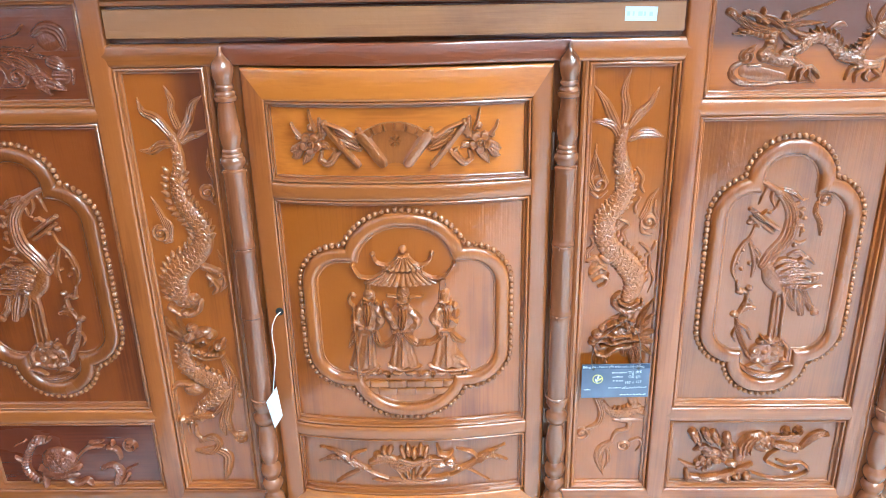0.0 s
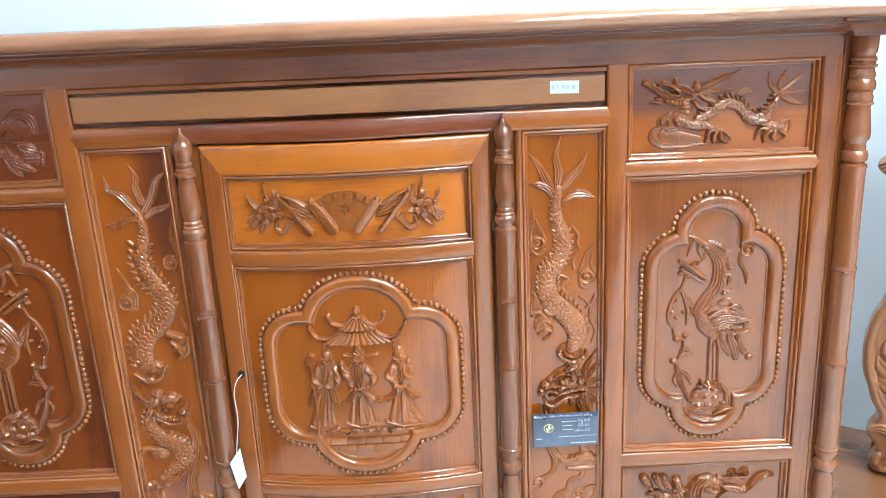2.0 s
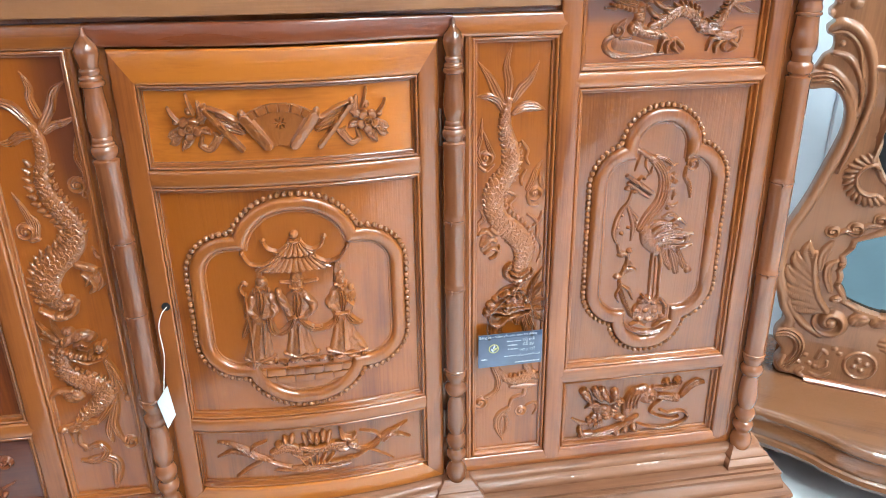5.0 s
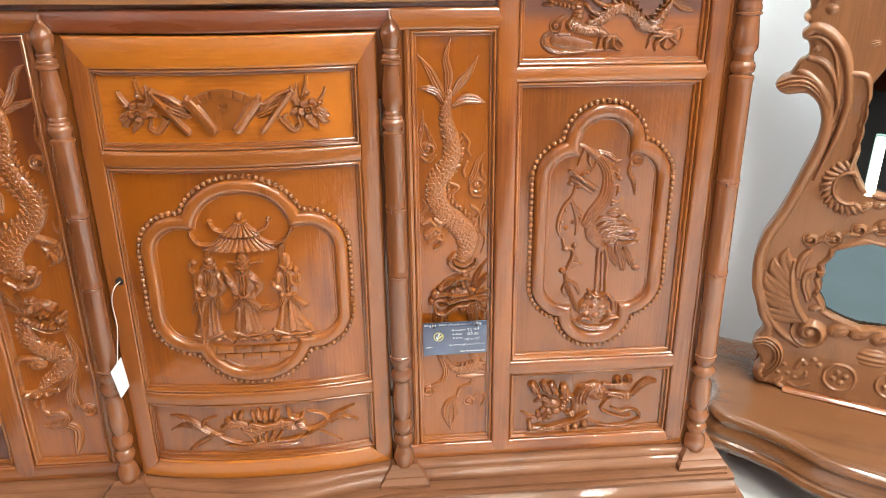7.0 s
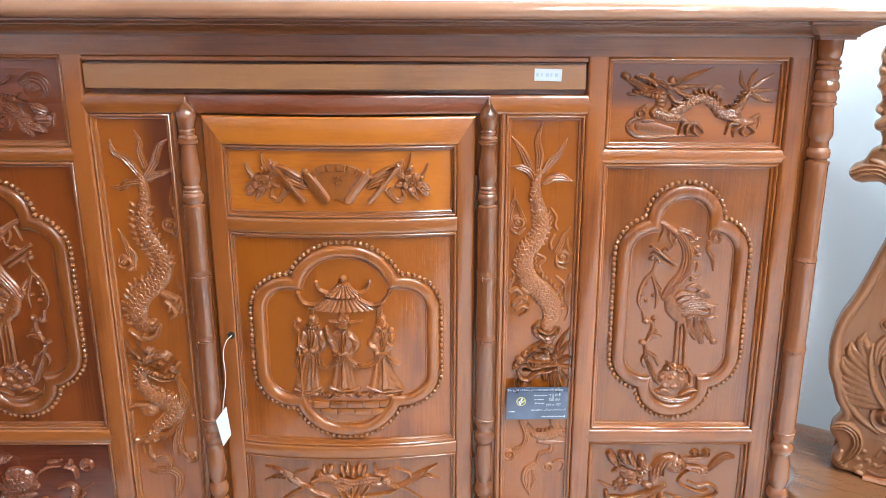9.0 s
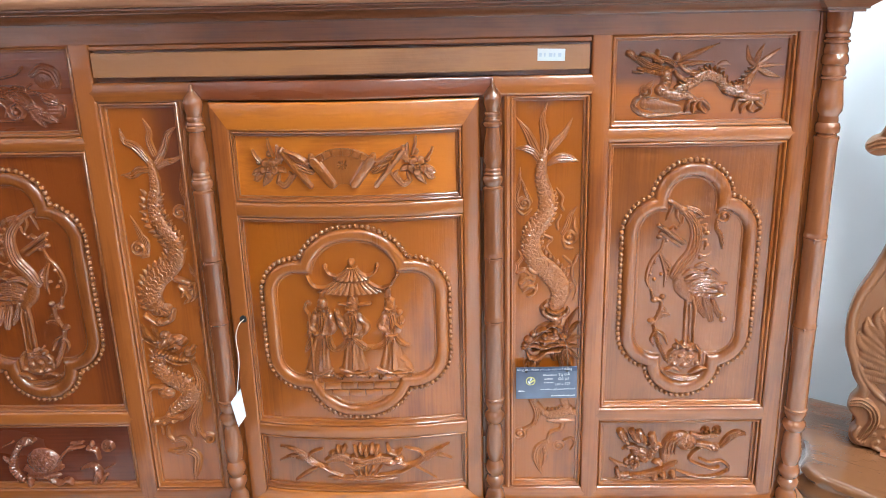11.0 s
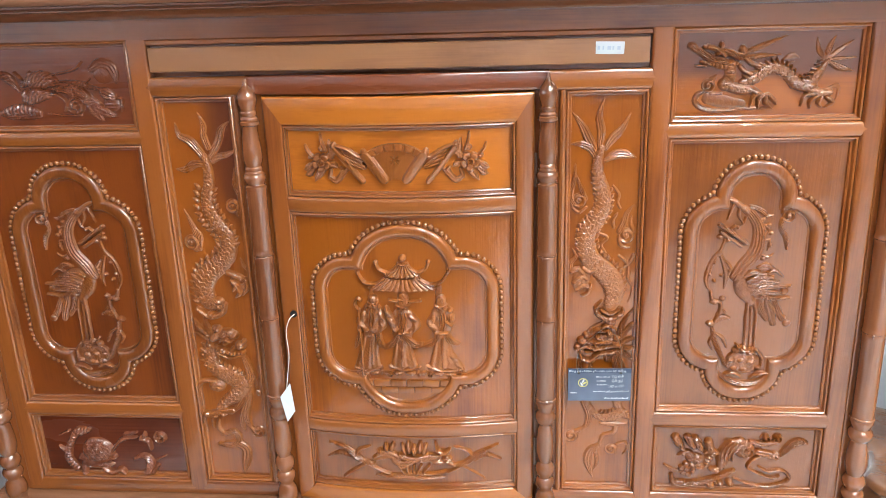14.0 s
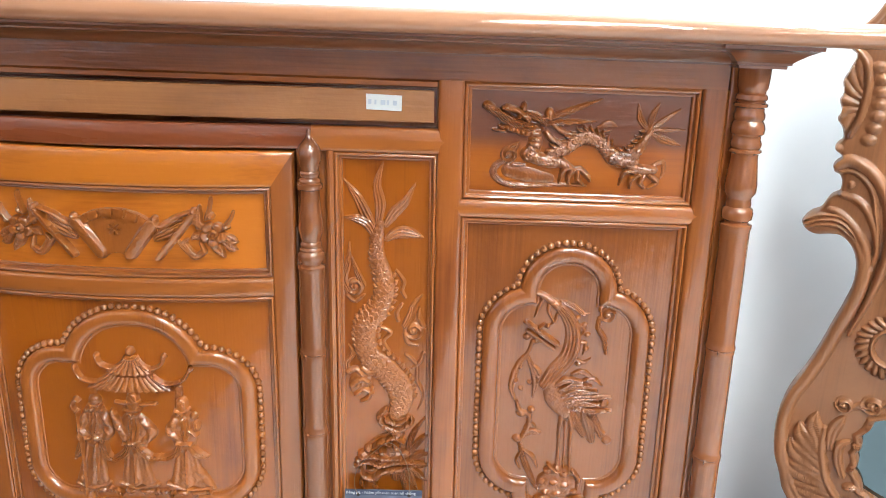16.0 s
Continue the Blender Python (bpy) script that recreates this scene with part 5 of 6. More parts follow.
# Side wall added out of view; its pale top brightens the crown's reflection.
tagged(part("wall_west", box(ROOM_W - 0.12, ROOM_W, ROOM_S - 0.12, ROOM_N + 0.12, 0, ROOM_TOP), SIDE_WALL, None),
       "plain unseen side wall added near the cabinet, pale lavender for its reflection", "wall", kind="structure")
# Second added board: low reflections on the left stay dark, high ones pale.
tagged(part("wainscot", box(ROOM_W, ROOM_W + 0.03, ROOM_S + 0.03, ROOM_N, 0.008, 1.05, 0.004), DARK, None),
       "unseen dark board added on the side wall to darken reflections", "panelling", kind="structure")
# Unseen wall, coloured dark so that reflections in the cabinet stay dim.
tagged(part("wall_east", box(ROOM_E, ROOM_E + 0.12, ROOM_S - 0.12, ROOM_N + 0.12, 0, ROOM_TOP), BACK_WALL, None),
       "plain unseen side wall, grey-brown to keep reflections dim", "wall", kind="structure")
tagged(part("ceiling", box(ROOM_W, ROOM_E, ROOM_S, ROOM_N, ROOM_TOP, ROOM_TOP + 0.1), CEILING_PAINT, None),
       "plain white flat showroom ceiling with lamps", "ceiling", kind="structure")
tagged(part("trim", box(1.40, 1.46, ROOM_N - 0.012, ROOM_N, 0.0, ROOM_TOP, 0.003), WALL_PAINT, None),
       "narrow white upright joint strip on the wall", "trim", kind="structure")


def ceiling_light(x, y):
    lamp = thing("ceiling_light", "flat white square ceiling lamp, switched on", "lamp", pose(x, y, ROOM_TOP), "ceiling lamps")
    part("lamp_frame", bead_frame(0.32), WALL_PAINT, lamp)
    part("diffuser", box(-0.29, 0.29, -0.29, 0.29, -0.020, -0.012), LED, lamp, "lit white diffuser")


def bead_frame(h):
    rings = [[(sx * (h - d), sy * (h - d), z) for d, z in ((0, -0.004), (0, -0.026), (0.03, -0.026), (0.03, -0.004))]
             for sx, sy in ((-1, -1), (1, -1), (1, 1), (-1, 1), (-1, -1))]
    bm = loft(rings, caps=False)
    bmesh.ops.remove_doubles(bm, verts=bm.verts, dist=1e-6)
    return bm


for lamp_x in (0.95, 2.5):
    for lamp_y in (-1.35, -2.35, -3.5):
        ceiling_light(lamp_x, lamp_y)


def downlight(x, y, watts):
    """A round recessed lamp with a bright disc."""
    lamp = thing("downlight", "small round recessed ceiling downlight added out of view, switched on", "lamp", pose(x, y, ROOM_TOP), "ceiling downlights")
    ring = [(0.085, -0.001), (0.085, -0.010), (0.070, -0.014), (0.064, -0.006), (0.064, -0.001)]
    part("lamp_ring", lathe(ring, 0, 0, 32), WALL_PAINT, lamp)
    light = bpy.data.lights.new("downlight_glow", "AREA")
    light.shape, light.size, light.energy, light.color = "DISK", 0.12 + 0.0012 * watts, watts, LAMP_TINT
    glow = new("glow", light)
    glow.matrix_basis = pose(0, 0, -0.018)
    glow.parent = lamp


for lamp_x, lamp_y, watts in DOWNLIGHTS:
    downlight(lamp_x, lamp_y, watts)


# ---- the altar cabinet ----
DOOR_BOW, DOOR_HALF = 0.030, 0.245


def door_bend(x):
    return -DOOR_BOW * max(0.0, 1 - (x / DOOR_HALF) ** 2)


def soft_bend(depth, half):
    """A forward swell in the middle that runs out smoothly to both sides."""
    def bend(x):
        return -depth * (0.5 + 0.5 * math.cos(math.pi * x / half)) if abs(x) < half else 0.0
    return bend


cabinet = thing("altar_cabinet", "glossy reddish-brown carved altar cabinet with a bowed door, on the floor", "cabinet")

# carcass and the boards behind the frame
part("carcass", box(-0.836, 0.836, 0.030, 0.62, 0.20, 1.241, 0.003), STILE, cabinet)
part("back_board", box(-0.836, 0.836, 0.013, 0.029, 0.24, 1.215), STILE, cabinet)

# top slab with a rounded nose
nose = [(-0.072, 1.2712), (-0.082, 1.2705), (-0.090, 1.2685), (-0.0955, 1.2650), (-0.0985, 1.2608), (-0.0995, 1.2560), (-0.0985, 1.2510), (-0.0955, 1.2470), (-0.0905, 1.2442), (-0.084, 1.2430)]
part("top_slab", level(-0.985, 0.985, [(0.64, 1.2716)] + nose + [(0.64, 1.2430)], flat, 2), SLAB, cabinet, "pale-edged thick wooden top with rounded front edge")
crown = [(0.03, 1.2427), (-0.058, 1.2427), (-0.058, 1.2398), (-0.052, 1.2380), (-0.046, 1.2362), (-0.0445, 1.2354), (-0.0445, 1.2336), (-0.038, 1.2322), (-0.029, 1.2282), (-0.022, 1.2235), (-0.019, 1.2198), (-0.015, 1.2190),
         (-0.015, 1.2172), (-0.006, 1.2165), (0.03, 1.2165)]
part("crown_moulding", level(-0.845, 0.845, crown), CROWN, cabinet, "stepped moulding under the top")
for side in (-1, 1):
    block = [(side * 0.828 + dx, dy) for dx, dy in ((-0.030, 0.03), (-0.030, -0.036), (0.030, -0.036), (0.030, 0.03))]
    rings = []
    for grow, z in ((0.0, 1.2150), (0.0, 1.2185), (0.004, 1.2195), (0.004, 1.2222), (0.009, 1.2265), (0.018, 1.2330), (0.026, 1.2372), (0.030, 1.2382), (0.030, 1.2426)):
        rings.append([(x + (grow if x > side * 0.828 else -grow), y - (grow if y < 0 else 0), z) for x, y in block])
    part("capital_block", loft(rings), CROWN, cabinet)
part("frieze_rail", level(-0.80, 0.80, [(z, y) for y, z in [(1.183, 0.013), (1.183, -0.001), (1.186, -0.004), (1.2165, -0.004), (1.2165, 0.013)]]), RAIL, cabinet)

# frame members, mirrored on both sides
GROUND = 0.012
BEAD = [(-0.001, 0.013), (-0.001, -0.0015), (0.0006, -0.0040), (0.0022, -0.0046), (0.0038, -0.0036), (0.0044, -0.0008), (0.0048, 0.0036), (0.0062, 0.0038), (0.0078, 0.0034), (0.0090, 0.0042), (0.0094, 0.0085), (0.0094, 0.013)]


def framed_panel(x0, x1, z0, z1, material, bend=flat, n=1, parent=None):
    parent = parent or cabinet
    part("panel", level(x0 - 0.002, x1 + 0.002, [(GROUND + 0.014, z0 - 0.002), (GROUND - 0.004, z0 - 0.002), (GROUND - 0.004, z1 + 0.002), (GROUND + 0.014, z1 + 0.002)], bend, n), material, parent)
    part("bead_moulding", bead_ring(x0, x1, z0, z1, BEAD, bend, n), RAIL, parent)


FACE = GROUND - 0.004
for side in (-1, 1):
    def span(a, b):
        return (a, b) if side > 0 else (-b, -a)

    part("stile", upright(0.299, 1.186, chamfered(*span(0.4275, 0.4615), 0.008, 0.005)), STILE, cabinet)
    part("stile", upright(0.299, 1.186, chamfered(*span(0.768, 0.802), 0.008, 0.005)), STILE, cabinet)
    part("corner_post", upright(0.270, 1.2152, chamfered(*span(0.8025, 0.8400), 0.003, 0.004, 0.028)), STILE, cabinet)
    part("stile", upright(0.299, 1.122, chamfered(*span(0.2800, 0.2905), 0.005, 0.004)), STILE, cabinet)

    def rail(a, b, z0, z1, material=RAIL):
        part("rail", level(*span(a, b), [(y, z) for z, y in chamfered(z0, z1, 0.0075, 0.007)]), material, cabinet)

    rail(0.448, 0.783, 1.0075, 1.0325)
    rail(0.448, 0.783, 0.4655, 0.4940)
    rail(0.270, 0.800, 0.2870, 0.3190)
    rail(0.262, 0.452, 1.0900, 1.1235)
    # Left panels are darker boards; the tall one also carries painted shade.
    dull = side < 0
    framed_panel(*span(0.4625, 0.767), 1.0335, 1.184, MAROON_PANEL if dull else REFLECTION_PANEL)
    framed_panel(*span(0.4625, 0.767), 0.495, 1.0065, DIMMED_RED_PANEL if dull else BROWN_PANEL)
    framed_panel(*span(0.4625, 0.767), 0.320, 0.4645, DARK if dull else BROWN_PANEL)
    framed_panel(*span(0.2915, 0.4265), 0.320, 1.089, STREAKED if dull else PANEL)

# bowed rail over the door and the shallow drawer
part("bowed_rail", level(-0.262, 0.262, [(y, z) for z, y in chamfered(1.0915, 1.1240, 0.006, 0.006)], soft_bend(0.030, 0.30), 24), FIGURED, cabinet,
     "dark figured rail bowed over the door")
drawer = part("drawer", level(-0.4225, 0.4225, [(0.012, 1.1322), (-0.010, 1.1322), (-0.0115, 1.1337), (-0.0115, 1.1716), (-0.010, 1.1731), (0.012, 1.1731)], soft_bend(0.022, 0.50), 32), TAN, cabinet,
              "plain long shallow drawer front, slightly bowed")
part("drawer_recess", box(-0.4255, 0.4255, 0.006, 0.0125, 1.1300, 1.1755), DARK, cabinet)
part("drawer_rail", level(-0.4265, 0.4265, [(0.013, 1.1755), (-0.004, 1.1755), (-0.007, 1.1775), (-0.007, 1.1835), (0.013, 1.1835)]), RAIL, cabinet)

# the bowed door
door = part("door", level(-0.2365, 0.2365, [(0.028, 0.2890), (0.014, 0.2890), (0.014, 1.0860), (0.028, 1.0860)], door_bend, 20), STILE, cabinet,
            "bowed wooden door in three carved panels, closed")
for side in (-1, 1):
    def span(a, b):
        return (a, b) if side > 0 else (-b, -a)
    section = chamfered(*span(0.2065, 0.2385), 0.0065, 0.004)
    outer = side * 0.2385
    ends = [[(x, y + door_bend(x), z + sign * abs(x - outer) * run) for x, y in section] for z, sign, run in ((0.2880, 1, 1.00), (1.0885, -1, 1.50))]
    part("door_stile", loft(ends), STILE, door)
    part("door_post", box(*span(0.2400, 0.2820), 0.0035, 0.0125, 0.285, 1.10), STILE, cabinet)


def door_rail(z0, z1, material, z_out=None, slope=0.0, half=0.2070):
    profile = [(y, z) for z, y in chamfered(z0, z1, 0.0068, 0.006)]
    part("door_rail", mitred_level(half, profile, z_out or z0, slope, door_bend, 20), material, door)


door_rail(1.0405, 1.0885, BRIGHT, 1.0885, 0.6667, 0.2385)
door_rail(0.8880, 0.9150, RAIL)
door_rail(0.4495, 0.4745, RAIL)
door_rail(0.2880, 0.3280, BRIGHT, 0.2880, 1.0, 0.2385)
framed_panel(-0.2055, 0.2055, 0.916, 1.0395, BRIGHT, door_bend, 20, door)
framed_panel(-0.2055, 0.2055, 0.4755, 0.887, PANEL, door_bend, 20, door)
framed_panel(-0.2055, 0.2055, 0.329, 0.4485, BROWN_PANEL, door_bend, 20, door)
for hinge_z in (0.957, 0.405):
    hinge = part("hinge", lathe([(0.0001, hinge_z - 0.030), (0.0020, hinge_z - 0.029), (0.0024, hinge_z - 0.026), (0.0024, hinge_z + 0.026), (0.0020, hinge_z + 0.029), (0.0001, hinge_z + 0.030)], 0.2405, -0.006, 10), STEEL, door, "dull steel butt hinge")
keyhole_y = -0.0095 + door_bend(-0.216)
part("keyhole", loft([[(-0.2155 + 0.0062 * math.cos(a), keyhole_y + dy, 0.692 + 0.0068 * math.sin(a)) for a in [2 * math.pi * i / 16 for i in range(16)]] for dy in (-0.0002, 0.004)]), BLACK, door, "dark round keyhole")

# turned columns, from (radius, z)
FINIAL = [(0.0001, 1.1200), (0.0020, 1.1195), (0.0030, 1.1170), (0.0034, 1.1125), (0.0046, 1.1085), (0.0085, 1.104), (0.0135, 1.098), (0.0162, 1.091), (0.0166, 1.085), (0.0152, 1.077), (0.0128, 1.070), (0.0122, 1.066),
          (0.0135, 1.0645), (0.0142, 1.0620), (0.0132, 1.0595), (0.0122, 1.0570), (0.0150, 1.0545), (0.0155, 1.0520), (0.0148, 1.0500), (0.0172, 1.0480), (0.0175, 1.0450), (0.0165, 1.0420), (0.0130, 1.0400), (0.0128, 1.0350),
          (0.0142, 1.020), (0.0160, 1.003), (0.0168, 0.990), (0.0160, 0.980), (0.0135, 0.9735), (0.0130, 0.9700), (0.0145, 0.9680), (0.0150, 0.9650), (0.0142, 0.9625), (0.0160, 0.9605), (0.0164, 0.9585), (0.0160, 0.9570),
          (0.0185, 0.9540), (0.0192, 0.9495), (0.0180, 0.9440), (0.0150, 0.9400), (0.0150, 0.9380), (0.0188, 0.9355), (0.0192, 0.9325), (0.0184, 0.9300), (0.0178, 0.9270)]
BAMBOO = [(0.0178, 0.820), (0.0182, 0.8140), (0.0192, 0.8120), (0.0192, 0.8090), (0.0176, 0.8070), (0.0186, 0.8050), (0.0180, 0.8000), (0.0178, 0.697), (0.0182, 0.6910), (0.0192, 0.6890), (0.0192, 0.6860), (0.0176, 0.6840), (0.0186, 0.6820),
          (0.0180, 0.6770), (0.0180, 0.530)]
FOOT = [(0.0180, 0.5280), (0.0196, 0.5265), (0.0196, 0.5235), (0.0180, 0.5215), (0.0188, 0.5190), (0.0186, 0.5130), (0.0160, 0.5060), (0.0148, 0.5010), (0.0165, 0.4970), (0.0195, 0.4930), (0.0200, 0.4870), (0.0192, 0.4800), (0.0155, 0.4750), (0.0140, 0.4720),
        (0.0150, 0.4600), (0.0172, 0.4350), (0.0180, 0.4180), (0.0170, 0.4050), (0.0140, 0.3950), (0.0132, 0.3910), (0.0160, 0.3860), (0.0186, 0.3790), (0.0190, 0.3730), (0.0175, 0.3650), (0.0140, 0.3600), (0.0136, 0.3565), (0.0165, 0.3530),
        (0.0184, 0.3480), (0.0186, 0.3430), (0.0172, 0.3370), (0.0145, 0.3310), (0.0140, 0.3270), (0.0168, 0.3200), (0.0192, 0.3090), (0.0198, 0.2990), (0.0185, 0.2890), (0.0150, 0.2820), (0.0145, 0.2780)]
UPPER = [(0.0205, 1.217), (0.0200, 1.200), (0.0190, 1.190), (0.0172, 1.1870), (0.0172, 1.1840), (0.0195, 1.1820), (0.0200, 1.1770), (0.0180, 1.1745), (0.0180, 1.1730), (0.0212, 1.1715), (0.0212, 1.1680), (0.0178, 1.1660), (0.0178, 1.1620), (0.0196, 1.1580),
         (0.0196, 1.1530), (0.0180, 1.1500), (0.0205, 1.1460), (0.0216, 1.1400), (0.0210, 1.1340), (0.0180, 1.1310), (0.0176, 1.1270), (0.0195, 1.1220), (0.0195, 1.1170), (0.0182, 1.1150), (0.0205, 1.1135), (0.0207, 1.1105), (0.0175, 1.1080),
         (0.0172, 1.1040), (0.0190, 1.0850), (0.0208, 1.0680), (0.0205, 1.0580), (0.0165, 1.0515), (0.0155, 1.0480), (0.0165, 1.0420), (0.0160, 1.0385), (0.0190, 1.0360), (0.0205, 1.0300), (0.0195, 1.0220), (0.0160, 1.0190), (0.0160, 1.0170),
         (0.0205, 1.0150), (0.0208, 1.0110), (0.0200, 1.0080), (0.0195, 1.0050)]


def column(x, profile):
    turned = part("column", lathe(profile, x, -0.014, 32), TURNED, cabinet, "turned wooden column with bamboo-like joints")
    # short slivers left where a shoot was cut from the joint
    for k, (r, z) in enumerate(profile[1:-1], 1):
        if r > profile[k - 1][0] and 0.66 < z < 0.86 and profile[k + 1][0] == r:
            notch = [(x - 0.4 * r + dx, -0.014 - 0.93 * r + dy, z + dz) for dx, dy, dz in ((-0.0016, 0.002, -0.001), (0.0016, 0.002, -0.001), (0.0012, -0.0022, -0.004), (-0.0012, -0.0022, -0.004))]
            tip = [(x - 0.4 * r + dx, -0.014 - 0.93 * r + 0.002, z - 0.012) for dx in (-0.0006, 0.0006, 0.0003, -0.0003)]
            part("bud_scar", loft([notch, tip]), TURNED, turned)


def outer_height(z):
    """The outer columns carry their joints at other heights than the inner ones."""
    if z < 0.535:
        return 0.497 - (0.525 - z) * 0.893
    return z + (0.0285 if z > 0.75 else -0.0190)


for side in (-1, 1):
    column(side * 0.260, FINIAL + BAMBOO + FOOT)
    column(side * 0.827, UPPER + [(q * 1.08, outer_height(z)) for q, z in BAMBOO + FOOT])

# plinth: stepped base that swells under the door
swell = soft_bend(0.040, 0.30)
STEPS = [("base_moulding", PLINTH, [(0.03, 0.3000), (-0.010, 0.3000), (-0.018, 0.2960), (-0.022, 0.2910), (-0.0225, 0.2870), (-0.028, 0.2840), (-0.034, 0.2780), (-0.036, 0.2730), (-0.036, 0.2690), (0.03, 0.2690)]),
         ("base_ledge", PLINTH, [(0.03, 0.2690), (-0.054, 0.2680), (-0.058, 0.2665), (-0.058, 0.2600), (0.03, 0.2600)]),
         ("base_moulding", PLINTH, [(0.03, 0.2600), (-0.060, 0.2610), (-0.065, 0.2590), (-0.066, 0.2550), (-0.063, 0.2520), (-0.066, 0.2480), (-0.074, 0.2420), (-0.078, 0.2360), (-0.078, 0.2310), (0.03, 0.2310)]),
         ("base_moulding", PLINTH, [(0.03, 0.2310), (-0.086, 0.2310), (-0.094, 0.2285), (-0.096, 0.2230), (-0.092, 0.2180), (-0.094, 0.2000), (-0.085, 0.1850), (-0.060, 0.1720), (0.03, 0.1720)])]
for name, material, profile in STEPS:
    reach = 0.846 - min(y for y, z in profile) * 0.6
    part(name, level(-reach, reach, [(y, z - 0.013) for y, z in profile], swell, 64), material, cabinet)
for side in (-1, 1):
    for x, half in ((side * 0.260, 0.036), (side * 0.834, 0.038)):
        rings = []
        for grow, z in ((0.0, 0.3030), (0.002, 0.2985), (0.006, 0.2940), (0.012, 0.2890), (0.014, 0.2860), (0.014, 0.2830), (0.019, 0.2790), (0.022, 0.2750), (0.022, 0.2675)):
            h = half - 0.012 + grow
            z -= 0.012
            rings.append([(x - h, 0.02, z), (x - h, -0.026 - grow * 1.2, z), (x + h, -0.026 - grow * 1.2, z), (x + h, 0.02, z)])
        part("plinth_block", loft(rings), PLINTH, cabinet, "stepped wooden block under a column")
# apron and feet under the plinth
apron = [(-0.90 + 1.80 * i / 72, 0.075 + 0.055 * (0.5 + 0.5 * math.cos(6 * math.pi * (i / 72 - 0.5)))) for i in range(73)]
bm = bmesh.new()
for y in (-0.062, -0.030):
    rows = [(bm.verts.new((x, y + swell(x), z)), bm.verts.new((x, y + swell(x), 0.161))) for x, z in apron]
    if y < -0.05:
        front = rows
for (a, b), (c, d), (e, f), (g, h) in zip(front, front[1:], rows, rows[1:]):
    for quad in ((a, c, d, b), (e, f, h, g), (a, e, g, c)):
        bm.faces.new(quad)
part("apron", bm, RAIL, cabinet, "wavy-edged apron board under the base")
for side in (-1, 1):
    for y in (-0.035, 0.58):
        part("foot", loft([[(side * 0.87 + s * dx, y + s * dy, z) for dx, dy in ((-1, -1), (1, -1), (1, 1), (-1, 1))] for s, z in ((0.045, 0.172), (0.042, 0.12), (0.030, 0.05), (0.036, 0.02), (0.044, 0.0))]), RAIL, cabinet)


# ---- carved ornaments of the cabinet ----
DOOR_OVAL = cartouche((106, 190, 100), (173, 131, 71), -1)
SIDE_OVAL = cartouche((72, 229, 70), (123, 170, 72), -2)
for side in (-1, 1):
    tag_side = side < 0
    r = Relief(66, 385)
    (carve_dragon_twin if tag_side else carve_dragon)(r)
    r.H *= 0.85 if tag_side else 0.72
    r.build("dragon_carving", CARVED, cabinet, side * 0.359, 0.705, FACE, flat, False, "carved dragon winding down a narrow panel")
    if not tag_side:
        r = Relief(66, 385)
        carve_dragon_head(r)
        r.H *= 0.8
        r.build("dragon_head_carving", CARVED_RED, cabinet, 0.359, 0.705, FACE, flat, False, "dark maroon carved dragon head with a mane", deep=0.11)
    oval_x, oval_z = (-0.613, 0.746) if tag_side else (0.615, 0.7445)
    oval = cartouche_rim(SIDE_OVAL, 130, 235, 24.0).build("oval_moulding", CARVED_RED, cabinet, oval_x, oval_z, FACE, deep=0.0)
    bead_string(SIDE_OVAL, 0.0046, 10.4, oval_x, oval_z, FACE - 0.0015, oval)
    r = Relief(125, 200)
    carve_crane(r)
    r.H *= 0.72
    r.build("crane_carving", CARVED_RED, cabinet, side * 0.613, 0.746, FACE, flat, tag_side, "carved crane with branches inside an oval")
r = Relief(150, 72)
carve_flying_dragon(r)
r.H *= 0.78
r.build("dragon_carving", CARVED, cabinet, 0.606, 1.109, FACE, flat, False, "carved flying dragon among clouds")
r = Relief(150, 70)
carve_fruit_spray(r)
r.build("blossom_carving", CARVED_RED, cabinet, 0.618, 0.390, FACE, flat, False, "carved blossoms and fruit on curling stems")
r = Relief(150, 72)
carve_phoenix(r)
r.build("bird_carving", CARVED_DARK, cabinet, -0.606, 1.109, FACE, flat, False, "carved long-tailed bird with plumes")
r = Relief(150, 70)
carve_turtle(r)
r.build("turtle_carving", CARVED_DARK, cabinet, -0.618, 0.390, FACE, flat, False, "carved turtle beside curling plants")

# door: fan, pavilion scene, lotus
r = Relief(190, 60)
carve_fan(r)
half_fan = r.H.copy()
r.H = np.maximum(half_fan, half_fan[:, ::-1])
rho, ang = np.hypot(r.X, r.Z + 51), np.degrees(np.arctan2(r.X, r.Z + 51))
leaf = (rho > 21) & (rho < 83) & (np.abs(ang) < 38)
notch = np.abs(np.sin(np.radians(ang) * 14)) < 0.28
star = (np.hypot(r.X, r.Z - 3) < 9) & (np.minimum.reduce([np.abs(r.X * math.cos(a) + (r.Z - 3) * math.sin(a)) for a in (0, 0.785, 1.571, 2.356)]) < 0.8)
fan = np.where(leaf, 4.2, 0) + np.where(leaf & (rho > 71) & ~notch, 3.0, 0) - np.where(leaf & star, 2.2, 0) + np.where(leaf, 0.05 * np.cos(np.radians(ang) * 40), 0)
r.H = np.maximum(r.H, fan)
r.build("fan_carving", CARVED, door, 0.0, 0.977, FACE, door_bend, False, "carved open fan between scrolls and flowers", deep=0.03)
DOOR_Z = 0.6805
cartouche_rim(DOOR_OVAL, 178, 196).build("oval_moulding", CARVED, door, 0.007, DOOR_Z, FACE, door_bend, deep=0.0)
bead_string(DOOR_OVAL, 0.0048, 10.6, 0.007, DOOR_Z, FACE - 0.0015, door, door_bend)
r = Relief(160, 180)
carve_pavilion(r)
r.H *= 0.75
